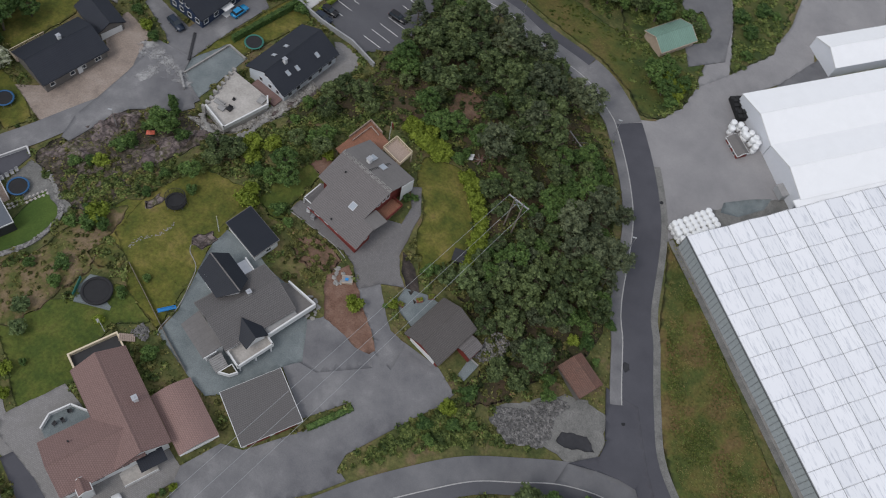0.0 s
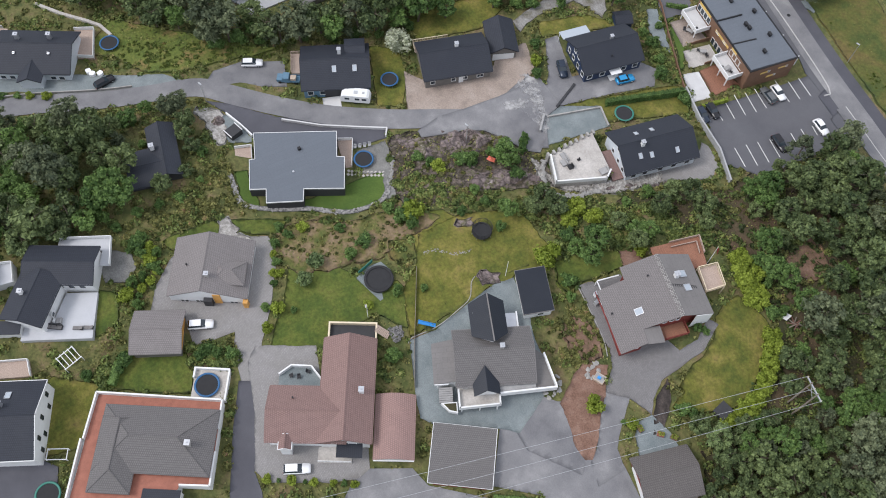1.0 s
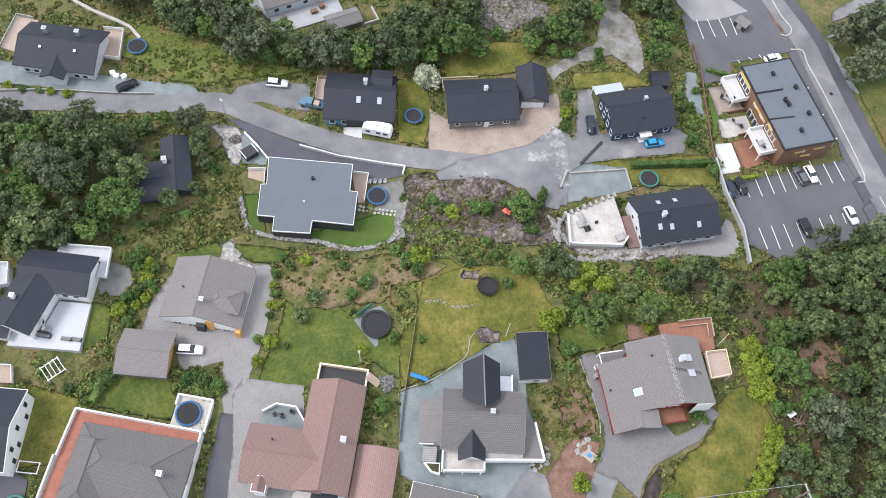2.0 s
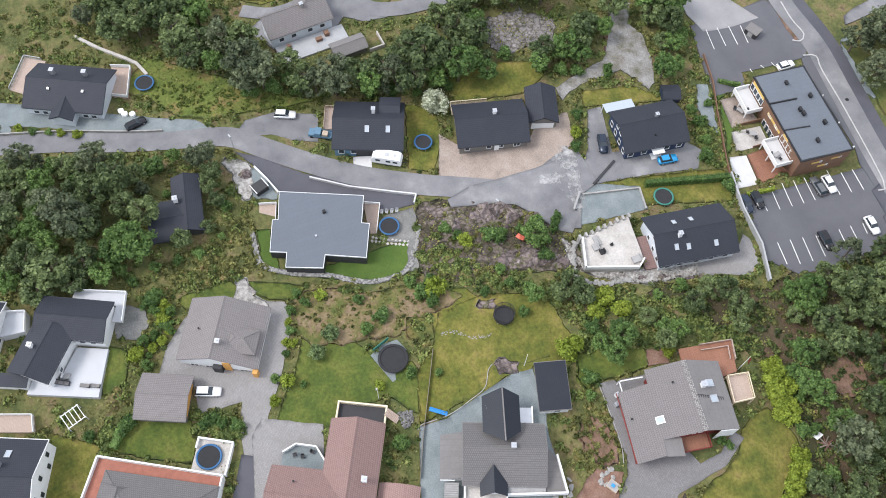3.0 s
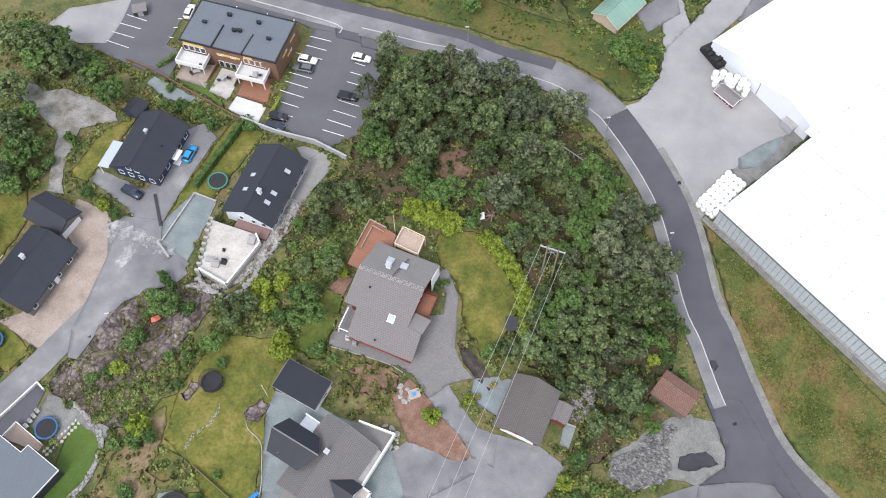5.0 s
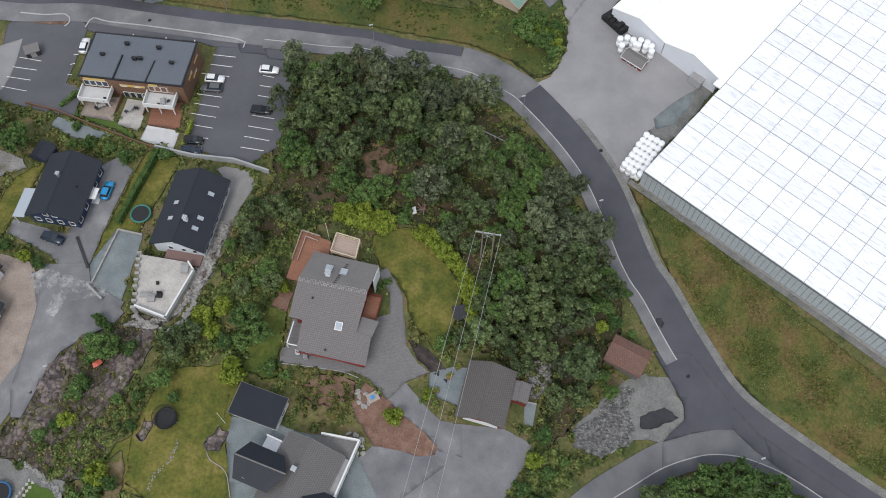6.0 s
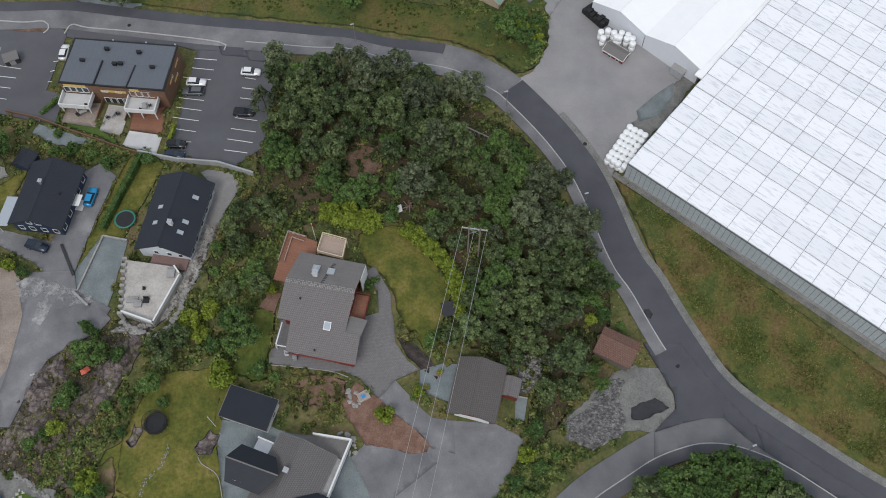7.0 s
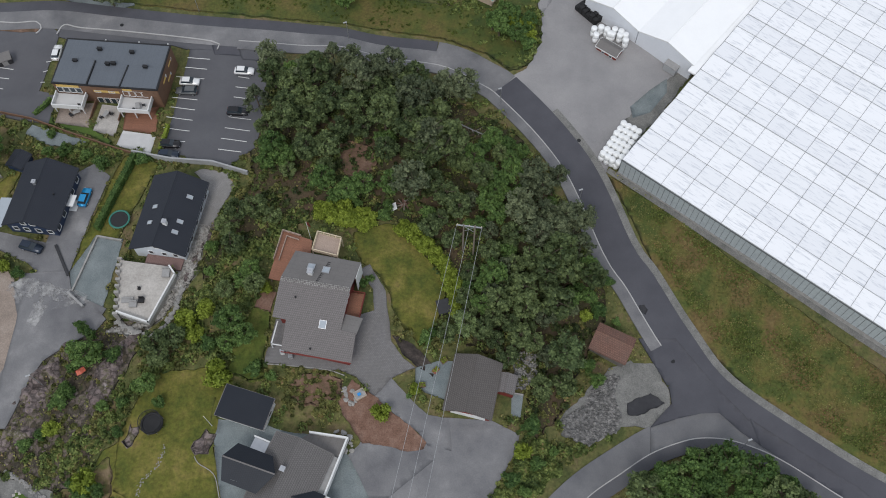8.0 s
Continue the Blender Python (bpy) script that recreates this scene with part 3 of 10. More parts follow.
# ---- lawns, yards and paved areas ----
AREAS = dict(
    forest_floor=([(-39.7, 116.8), (-32.6, 119.2), (-22.3, 117.7), (-10.4, 118.1), (2, 114.4), (8, 109.9), (14, 106.2), (19.6, 97), (24.9, 86.4), (29.4, 76.4), (32, 65.9), (28.7, 58.8), (22.3, 45.3), (16.6, 38.5), (14.7, 42.3), (16.8, 53.2), (7.8, 54.2), (3.2, 56.1), (1.7, 60.4), (2.3, 70.9), (-1.5, 76.7), (-9.2, 79.7), (-20.1, 82), (-28.7, 78.6), (-38.2, 74.2), (-44, 67.4), (-47.2, 70.2), (-42.3, 79.8), (-37.8, 90.1), (-39.8, 97.2), (-38.1, 107.9)], EARTH, "dark brown forest floor with moss and needles", "ground"),
    rock_slope=([(-81.3, 34.7), (-78.2, 47.3), (-74, 54.4), (-67.1, 57.2), (-61.8, 60.6), (-54.9, 59.9), (-55.3, 53.9), (-58.5, 48), (-59.4, 36.4), (-63.5, 29.2), (-68.4, 28.5)], ROCK_EARTH, "stony brown slope with patchy growth below the street", "rock"),
    rock_far=([(-122.6, 67.6), (-121.4, 74.7), (-116.2, 81.2), (-109.0, 78.2), (-110.4, 71.0), (-110.6, 65.0), (-117.9, 63.6)], ROCK_PALE, "bare pale grey rock among distant trees", "rock"),
    lawn_main=([(-17.1, 76.7), (-10.2, 79.1), (-7.8, 78.1), (-4.5, 73.9), (-0.9, 69.4), (0.6, 64.8), (-0.8, 60.2), (-2.3, 55.8), (-4.3, 54.4), (-5, 55.6), (-8.3, 59.1), (-9.8, 64), (-12.3, 68.2), (-15.2, 70.1), (-16.6, 73.2)], LAWN, "sunlit mown lawn beside the red house", "lawn"),
    lawn_left=([(-50.4, 49.7), (-40.6, 50.3), (-38, 47.1), (-39.3, 41.1), (-37.5, 38.9), (-39.1, 36.2), (-37.9, 31.9), (-36, 26.9), (-61.1, 27.2), (-58.6, 35.6), (-54.1, 38.4), (-53, 43.4)], LAWN, "mown lawn with a trampoline on it", "lawn"),
    lawn_mid=([(-55.4, 28.7), (-56, 38.6), (-52.6, 49.1), (-44.1, 47.2), (-39.9, 44.8), (-40, 40.9), (-41.1, 34.1), (-37.9, 30.1), (-36.6, 18.4), (-45.8, 21), (-49, 25.3)], LAWN, "mossy garden lawn above the houses", "lawn"),
    lawn_west=([(-60.2, 3.5), (-58.7, 11.3), (-53.2, 14), (-48.1, 21.2), (-45.7, 21.2), (-38.5, 18.5), (-43.3, 15.3), (-43.9, 10.1), (-45.6, 6.1), (-41.8, 4.3), (-46, -5.8), (-50, -2.9), (-53.6, 0.1)], LAWN_GREEN, "mown garden lawn with bare patches", "lawn"),
    lawn_flat=([(-86.4, 1.9), (-85.7, 4.3), (-76, 3.6), (-73.8, 13.2), (-73.8, 22), (-73.7, 29.9), (-66.3, 27), (-66.8, 20.4), (-70.9, 12.5), (-74.2, 5.4), (-77.7, 0.9)], LAWN_DARK, "dark green new turf round the flat-roofed house", "lawn"),
    lawn_hip=([(-57.9, -30.9), (-52.8, -19.4), (-48.3, -19.6), (-45.1, -21.5), (-52.9, -35.2)], LAWN_GREEN, "clipped lawn with a hedge round it", "lawn"),
    lawn_white=([(-59, -43.1), (-53.7, -35), (-44.1, -41.7), (-45.2, -47.4), (-52.9, -44.9)], LAWN, "narrow green lawn beside a white house", "lawn"),
    lawn_blue=([(-95.1, 78), (-92.4, 89.4), (-87.5, 94.1), (-87.1, 98.2), (-85.5, 98), (-88.9, 82.1), (-90.4, 80), (-90.6, 76.7)], LAWN, "lawn behind the navy house", "lawn"),
    lawn_grey=([(-109.5, 51), (-109.5, 63.2), (-106.4, 71.7), (-101.9, 72.6), (-99.1, 65.9), (-102.6, 51.2)], LAWN, "small lawn in front of the woods", "lawn"),
    lawn_trampoline=([(-106.1, 40.8), (-102.5, 46.5), (-94.9, 45.1), (-87.3, 40.5), (-90.1, 35.8)], LAWN, "grass strip between two dark-roofed houses", "lawn"),
    lawn_hedged=([(-71.8, 70.9), (-70, 81.3), (-65.9, 97.8), (-58.2, 95.6), (-63.9, 77), (-68.2, 78.4)], LAWN, "lawn between a hedge and the white house", "lawn"),
    lawn_brick=([(-87.6, 107.5), (-87.3, 114), (-83.9, 112), (-82.6, 106.1), (-74.5, 105), (-69, 101.4), (-69.4, 100.4), (-74.1, 102.8)], LAWN_DARK, "clipped grass strip beside terraced flats", "lawn"),
    lawn_field=([(-166.8, 83.9), (-155.9, 89.6), (-147.8, 83.8), (-139.4, 68.3), (-142.4, 57.2)], LAWN, "grass field by the red barn", "lawn"),
    lawn_farm=([(-165.2, 9), (-155.4, 11.8), (-149.7, 19.7), (-150.1, 27.2), (-155.9, 31.9), (-170, 11.5)], LAWN, "grass in front of a distant house", "lawn"),
    verge=([(34.8, 94.9), (48, 84.7), (63, 70.4), (83.1, 51.6), (81.8, 27.8), (73.5, 35.6), (68.3, 40.5), (57.6, 49.5), (46.3, 62.7), (40.8, 78.2)], GRASS_DRY, "dry yellow-brown grass verge by the greenhouse", "verge"),
    yard=([(12.8, 118.6), (18.6, 122), (22.4, 130.1), (22.5, 138.5), (27.8, 145.9), (33.7, 158.3), (35.2, 171.1), (34.3, 182.5), (53.3, 197.6), (57.6, 184.2), (43.1, 166.9), (44.2, 163.9), (39.3, 151.7), (33.4, 142.7), (53.6, 123.3), (37.8, 102.8), (34.1, 95.6), (31.5, 95.1), (23.1, 109.5)], ASPHALT_LIGHT, "pale asphalt yard in front of the greenhouse", "yard"),
    lane=([(22.3, 136.6), (27.8, 145.9), (24.1, 159.7), (18.3, 171.8), (11.2, 165.9), (19.3, 155.9), (21.5, 146.3)], ASPHALT_LIGHT, "pale gravel lane past the green shed", "lane"),
    forecourt=([(-19.6, 0.4), (-15.6, 8.8), (-11.8, 10), (-5.1, 18.7), (-0.1, 26.6), (-1.3, 27.1), (-6.7, 20), (-14.8, 25.4), (-16.8, 34.5), (-14.0, 37.2), (-9.2, 36.8), (-3.3, 36.4), (-2.0, 41.7), (1.1, 41.7), (8.6, 41.4), (13.5, 39.2), (12.8, 36.4), (10.2, 32), (7.4, 27), (3.2, 19.3), (3.3, 16.6), (5.7, 15.7), (2.6, 11.3), (-5.2, 2.9), (-15.8, -4.2)], ASPHALT, "worn grey asphalt forecourt with pale tyre tracks", "forecourt"),
    forecourt_upper=([(-13.3, 27.7), (-16.1, 34), (-14.1, 37.4), (-12, 38.9), (-5.4, 36.8), (-3.2, 36.3), (-1.4, 34.5), (-9.3, 28)], ASPHALT, "worn asphalt between gravel yard and bark bed", "forecourt"),
    driveway=([(-12.1, 45.1), (-9.1, 48.3), (-4.9, 44.0), (-2.6, 42.1), (1.1, 41.5), (1.6, 35.9), (-2.6, 36.8), (-4.3, 39.1), (-8.3, 42.0)], ASPHALT, "asphalt driveway curving up to the red house", "driveway"),
    cobbled_yard=([(-15.5, 68.6), (-13.6, 69.8), (-10.6, 64.5), (-9.6, 57.5), (-9.2, 54.9), (-7, 51.9), (-4.9, 50.3), (-6.4, 49.9), (-9.1, 48.3), (-12.1, 45.1), (-15.4, 48.4), (-18.4, 49.6), (-22.4, 49.5), (-31.6, 50.8), (-30, 58.7), (-26.9, 59.2), (-19.8, 59.3), (-15.7, 59.4), (-12.5, 60.6), (-12.9, 64.7)], SETTS_DARK, "grey paved yard round the red house", "yard"),
    gravel_yard=([(-36.3, 18.1), (-35.9, 23.1), (-37.9, 31.1), (-39.2, 37.3), (-38.8, 40.8), (-32.4, 40.6), (-27.2, 38.8), (-20.4, 38.2), (-16.6, 35.6), (-12.5, 28.2), (-14.8, 25.4), (-20.4, 15.8), (-22.8, 13.7), (-27.7, 15)], GRAVEL_BLUE, "blue-grey gravel yard round the turreted house", "yard"),
    bark_bed=([(-16.2, 48.0), (-12.3, 45.3), (-8.3, 42.0), (-4.3, 39.1), (-2.8, 37.2), (-3.3, 36.1), (-6.2, 36.0), (-9.2, 36.6), (-14.0, 37.0), (-15.3, 38.9), (-17.6, 41.8), (-18.2, 44.0), (-17.1, 46.2)], BARK, "red-brown bark mulch flower bed", "flower bed"),
    paved_drive=([(-76.4, -4.6), (-75.8, -2.5), (-71.3, -3), (-68.7, 3.1), (-62.6, 2.1), (-54.4, -2.2), (-47.9, -6.6), (-41.8, -9.2), (-42.9, -12.4), (-48.6, -11.6), (-52.6, -10.1), (-53, -17.8), (-59.6, -17.4), (-61.7, -23.6), (-67.6, -20.4), (-72.2, -15.7)], COBBLE, "grey paved driveway beside a grey-roofed bungalow", "driveway"),
    dark_lane=([(-43.5, -12.7), (-35.5, -16.8), (-25.3, -21.1), (-15.0, -25.0), (-12.0, -19.0), (-23.1, -16.0), (-26.9, -15.9), (-33.5, -11.7), (-41.5, -9.1)], ASPHALT_NEW, "dark asphalt lane between two houses", "lane"),
    paved_court=([(-46.1, -10), (-48.4, -7.6), (-43.2, 2.4), (-33.3, -0.6), (-23.1, 3.7), (-18.6, 2.1), (-18.1, 0), (-19.4, -4.8), (-24.3, -14.9), (-27.1, -15.8), (-35.9, -12.5)], COBBLE, "grey paved court round the brown-roofed house", "yard"),
    gravel_layby=([(-131.1, -25), (-125.7, -14.8), (-119.1, -3.3), (-115.1, -0.1), (-114.8, -4.1), (-121.8, -19.1), (-131.4, -44), (-140.4, -43), (-136, -34)], GRAVEL_BLUE, "blue-grey gravel lay-by next to the street", "lay-by"),
    driveway_short=([(-111.6, 3.8), (-114.5, 6.9), (-114.7, 13.2), (-111.1, 22.2), (-103.7, 20.1), (-107.2, 12.6), (-110, 7.1)], ASPHALT, "short asphalt driveway beside a dark house", "driveway"),
    pink_yard=([(-96, 44.9), (-92.2, 47.4), (-87.9, 62.8), (-91.6, 66.3), (-91, 72.8), (-83.9, 71.2), (-80, 66.6), (-76.3, 61.1), (-79.6, 51.6), (-85.6, 40.9)], PINK, "pinkish gravel yard before a grey house", "yard"),
    street_end=([(-78.6, 58.2), (-81.4, 65.3), (-81.5, 70.6), (-72.1, 71), (-70.5, 66.4), (-63.2, 62.9), (-65.1, 58.2), (-71.7, 56), (-76.5, 50.4)], ASPHALT, "pale worn asphalt where the street forks", "road"),
    driveway_navy=([(-89.9, 77.3), (-89.7, 80.4), (-77.8, 77.3), (-75.4, 92.9), (-71.8, 95.5), (-67.8, 92.5), (-70, 82.7), (-71.9, 70.7), (-74.6, 67.9), (-80.5, 72.8)], ASPHALT, "asphalt driveway round the navy house", "driveway"),
    gravel_pad=([(-71.8, 70.9), (-68.1, 78.8), (-62.6, 77.7), (-63.9, 63.2), (-70.8, 66.3)], GRAVEL_BLUE, "blue-grey gravel pad beside the white terrace", "yard"),
    car_park=([(-56.6, 128.9), (-43.5, 126), (-38.4, 120.1), (-38.2, 113.1), (-37.8, 104.5), (-38.5, 98.3), (-43.9, 93.7), (-58.7, 98.3), (-58.1, 105.7)], ASPHALT_PARK, "dark asphalt car park with white bay lines", "car park"),
    car_park_far=([(-103.3, 110.2), (-105.8, 131.6), (-102.5, 136.1), (-91.4, 136.2), (-87, 131.8), (-88.1, 115.5), (-83.5, 114.3), (-83.4, 105.7), (-89.8, 106.6)], ASPHALT_PARK, "second asphalt car park beside terraced flats", "car park"),
    stone_path=([(-48.8, 93.6), (-43.4, 92.5), (-41.8, 89), (-45.2, 80), (-48.5, 75.2), (-49.6, 75.3), (-47.3, 89.3), (-50.5, 93)], COBBLE, "pale stone paving beside the white house", "path"),
    driveway_new=([(-107.1, 2.6), (-104.2, 7), (-96.8, 14.8), (-89.7, 25.1), (-83.1, 35), (-81.3, 34), (-81.9, 26.3), (-88.3, 17.3), (-93.3, 8.5), (-101, 6.2)], ASPHALT_NEW, "fresh dark asphalt driveway of the flat-roofed house", "driveway"),
    stone_edge=([(-81, 26.6), (-80.6, 33.5), (-66.6, 29.1), (-65.9, 27.1), (-73.5, 29.2), (-74.9, 25.3)], GRAVEL, "pale stones along the edge of the plot", "stones"),
    gravel_corner=([(26.9, 48.9), (31.6, 52.9), (35.5, 54.6), (40.3, 54.3), (42.7, 48.9), (42.2, 46.2), (38.2, 42.2), (32.9, 42.4), (31.6, 41.0), (26.0, 38.2), (21.6, 39.8), (20.8, 42.6)], GRAVEL, "grey gravel patch beside the road junction", "gravel"),
    road_junction=([(37.6, 59.3), (40.4, 53.8), (42.6, 49.4), (42.7, 46.7), (39.9, 44.0), (38.2, 42.2), (43.6, 43.9), (48.0, 44.9), (51.4, 45.0), (54.9, 41.5), (58.2, 39.0), (60.0, 40.0), (51.5, 50.0), (44.8, 59.5)], ASPHALT_NEW, "dark asphalt mouth of the road junction", "road"),
    flower_bed=([(-110.1, 6.5), (-108.7, 11.7), (-104, 18), (-102, 21.8), (-99.2, 20.4), (-102.7, 13.9)], GRASS_WILD, "planted bed between street and driveway", "flower bed"),
    patio_white=([(-68.2, 100.2), (-67.6, 104.4), (-60.4, 103.3), (-60.7, 98.2)], CONCRETE_PALE, "white paved patio beside terraced flats", "patio"),
    patio_pale=([(-82.1, 106), (-82.1, 111.2), (-75, 112), (-74.8, 104.9)], PINK, "pale slab patio below a balcony", "patio"),
    patio_grey=([(-73.8, 104.2), (-73.5, 111.6), (-68.8, 111), (-69, 102.7)], CONCRETE, "pale grey patio between two balconies", "patio"),
    wood_terrace=([(-67.7, 104.6), (-68.2, 109.8), (-61.3, 111.3), (-60.6, 103.6)], DECK, "red-brown wooden terrace beside terraced flats", "terrace"),
    flats_walk=([(-88.2, 134), (-86.8, 134.6), (-69.9, 132.3), (-51.6, 130.1), (-50.5, 126.9), (-57.6, 127.2), (-61.6, 128.6), (-85.2, 130.3), (-87.1, 131)], ASPHALT_PARK, "dark asphalt strip between pavement and flats", "pavement"),
    yard_gap=([(39.4, 109.1), (50.3, 119.9), (57.9, 125.4), (48.8, 112.3), (41.6, 104.1)], GRAVEL, "grey gravel between yard and greenhouse", "gravel"),
    caravan_pad=([(-97.2, 25.8), (-96, 29.5), (-91.7, 28.2), (-93.4, 24.7)], CONCRETE_PALE, "pale concrete pad beside the caravan", "pad"),
    layby_east=([(-89.1, 142.7), (-88.3, 145.4), (-72.4, 142.4), (-71.3, 140.4), (-75, 139), (-83.6, 140.6)], GRAVEL_BLUE, "grey gravel strip beside the main road", "gravel"),
    street_fork=([(-80.2, 64.7), (-80, 60.1), (-80.4, 51.9), (-81.1, 46), (-79.8, 40.5), (-77.7, 40.4), (-76.7, 43.1), (-75.1, 48.5), (-73.1, 52.7), (-69.4, 55.5), (-64.3, 58.3), (-62.8, 60.7), (-65.9, 63.8), (-71.1, 65.3), (-75.1, 68.7), (-82.9, 68.9), (-81.3, 66.5)], ASPHALT, "worn grey asphalt fork of the street", "road"),
    lot_pale=([(-116.6, 112.6), (-114, 121.4), (-101.1, 127.9), (-100.8, 121.4), (-101, 112.5), (-106.5, 111)], ASPHALT_LIGHT, "pale asphalt lot beyond the car park", "car park"),
    planting_island=([(-104.2, 132.9), (-103.5, 135.4), (-97.4, 134.4), (-92.7, 134.8), (-92, 132.4), (-95.3, 132.3), (-100.7, 132.7)], LITTER, "red-brown planted island in the car park", "flower bed"),
    road_branch=([(-94.5, 147.4), (-95.7, 150.4), (-96.7, 155.8), (-94.7, 168.9), (-91.9, 167), (-92.7, 160.3), (-93, 154.2), (-92.2, 148.2), (-92.1, 146.2)], ASPHALT, "pale asphalt branch road", "road"),
    meadow_shed=([(-5.9, 153.8), (11.5, 168.6), (18.6, 156.9), (22.5, 138.1), (22.2, 129.5), (19.1, 123.1), (15, 121.4), (8.5, 127.6)], MEADOW, "rank green meadow round the green shed", "meadow"),
    meadow_lane=([(17.9, 174), (32.8, 186.2), (34.4, 159), (28, 146.5)], MEADOW, "overgrown ground between lane and yard", "meadow"),
    yard_side=([(38.4, 149.4), (46, 168.5), (50, 162.6), (42.6, 151)], ASPHALT_SIDE, "grey asphalt between two white halls", "yard"),
    bare_far=([(-110.9, 95.9), (-104.5, 98), (-101.2, 91.8), (-103.6, 88.3), (-109, 90.2)], LITTER, "bare brown earth beside the woodland path", "earth"),
    pale_ledge=([(-106.1, 0.2), (-104.5, 3.7), (-100.6, 4.9), (-97.9, 5), (-94, 2.8), (-95.5, 0.8), (-100.3, 0.7)], STONE_WHITE, "pale broken rock at the street corner", "rock"),
    gravel_ledge=([(-101.5, 4.4), (-101.3, 6.3), (-93.3, 8.4), (-92.5, 7.7), (-94.1, 3.4)], GRAVEL_BLUE, "blue-grey gravel pad above the flat-roofed house", "gravel"),
    rock_trampoline=([(-55.3, 37.0), (-54.7, 39.8), (-53.0, 39.7), (-53.5, 36.6)], ROCK, "brown rock showing through the lawn", "rock"),
    rock_flagpole=([(-42.6, 34.9), (-42.6, 37.4), (-40.6, 38.5), (-38.8, 37.6), (-40, 34.7)], ROCK, "bare rock beside the gravel yard", "rock"),
    garden_slope=([(-69.8, 4.6), (-68.6, 11.8), (-66.0, 15.1), (-64.4, 19.0), (-63.4, 26.0), (-60.2, 32.4), (-56.6, 34.6), (-55.6, 28.2), (-54.8, 22.2), (-54.4, 19.7), (-55.3, 15.5), (-56.2, 10.6), (-57.8, 5.4), (-61.3, 2.9)], SLOPE, "rusty earth, dry grass and weeds between two gardens", "earth"),
    dry_patch=([(-56.8, 23), (-55.2, 27.5), (-51.1, 26.4), (-50.6, 23.7), (-52.8, 21.8)], GRASS_DRY, "dry brown grass between two gardens", "verge"),
    street_bed=([(-133.1, -41.5), (-130.2, -34.7), (-125.4, -25.8), (-124.3, -26), (-127.7, -35.1), (-130.1, -41.8)], GRASS_WILD, "planted strip between street and lay-by", "flower bed"),
    lawn_bungalow=([(-76.4, -16), (-76.7, -10.5), (-76.6, -5.3), (-75.2, -5.1), (-72.5, -6.2), (-73.6, -12.3), (-73.7, -15.4)], LAWN_GREEN, "green grass strip behind the bungalow", "lawn"),
    lawn_ledge=([(-75.4, -2.3), (-72.5, 3.9), (-70.9, 7), (-68.2, 5.6), (-70.5, 0), (-72.4, -2.2)], LAWN_GREEN, "green grass strip below the stone wall", "lawn"),
    gravel_white_house=([(-79.6, -27.5), (-76.8, -22.1), (-73.1, -22.3), (-71, -24.9), (-72.7, -28.3), (-76.4, -28.5)], GRAVEL, "grey gravel yard beside a white house", "gravel"),
    lawn_narrow=([(-71.5, -30), (-69.4, -27.2), (-63.5, -28.9), (-62.7, -33.1), (-67, -32.3)], LAWN_GREEN, "narrow grass strip beside a white house", "lawn"),
    lawn_farm_west=([(-185.1, 34.2), (-175.9, 43), (-157.5, 39.3), (-151.4, 37), (-151, 29.3), (-150.3, 21), (-153.7, 14.2)], LAWN, "yellow-green hay meadow beside the farm road", "lawn"),
    lawn_farm_north=([(-171.8, 46.9), (-152.3, 62.6), (-140.5, 56.5), (-141.2, 48.9), (-141.4, 44.2), (-145.5, 42.3), (-153.9, 42.9), (-164, 44.2)], LAWN, "mown field inside the bend of the farm road", "lawn"),
    entrance=([(-52.6, 129.8), (-45.8, 129.3), (-44.9, 125.2), (-51.1, 125.8)], ASPHALT_NEW, "dark asphalt entrance of the car park", "entrance"),
    car_park_edge=([(-46.3, 128.2), (-38.2, 126.4), (-39.2, 123.5), (-44.8, 124.3)], ASPHALT_PARK, "dark asphalt edge of the car park", "car park"),
    junction_south=([(58.2, 39.0), (62.4, 35.9), (66.9, 32.8), (71.4, 29.6), (80.0, 23.8), (84.0, 22.5), (74.7, 31.3), (64.9, 38.4), (57.0, 44.0)], ASPHALT_NEW, "dark asphalt on the south side of the junction", "road"),
    junction_pale=([(38.2,42.1),(43.6,43.9),(48.0,44.9),(51.4,45.0),(54.9,41.5),(58.2,39.0),(62.4,35.9),(58.1,38.2),(52.6,40.0),(47.4,40.3),(43.1,39.4),(37.7,37.3)], ASPHALT_SIDE, "worn pale asphalt at the mouth of the side road", "road"),
    lawn_east=([(-25.1,161.9),(-18.0,156.9),(-10.2,161.2),(-10.6,164.9),(-8.0,173.9),(-8.0,186.0),(-34.0,186.0),(-32.0,170.0)], LAWN, "yellow-green lawn beside the cream house", "lawn"),
    bank_west=([(-134.3,-17.6),(-129.7,-11.5),(-122.0,-6.8),(-117.6,0.1),(-116.8,7.5),(-115.4,15.9),(-115.1,22.9),(-118.8,15.5),(-128.5,5.0),(-136.8,-3.8),(-141.4,-9.4)], BANK_GRASS, "bright bank of weeds and rusty grass above the street", "verge"),
    field_strip=([(-88.0, 142.5), (-71.5, 141.0), (-50.0, 137.8), (-23.6, 134.2), (-0.5, 130.8), (10.0, 125.8), (15.0, 121.8), (19.0, 124.0), (22.0, 130.0), (21.5, 140.0), (8.0, 139.0), (-10.0, 142.0), (-30.0, 146.0), (-55.0, 153.0), (-85.0, 162.0)], FIELD, "golden green field grass beside the main road", "meadow"),
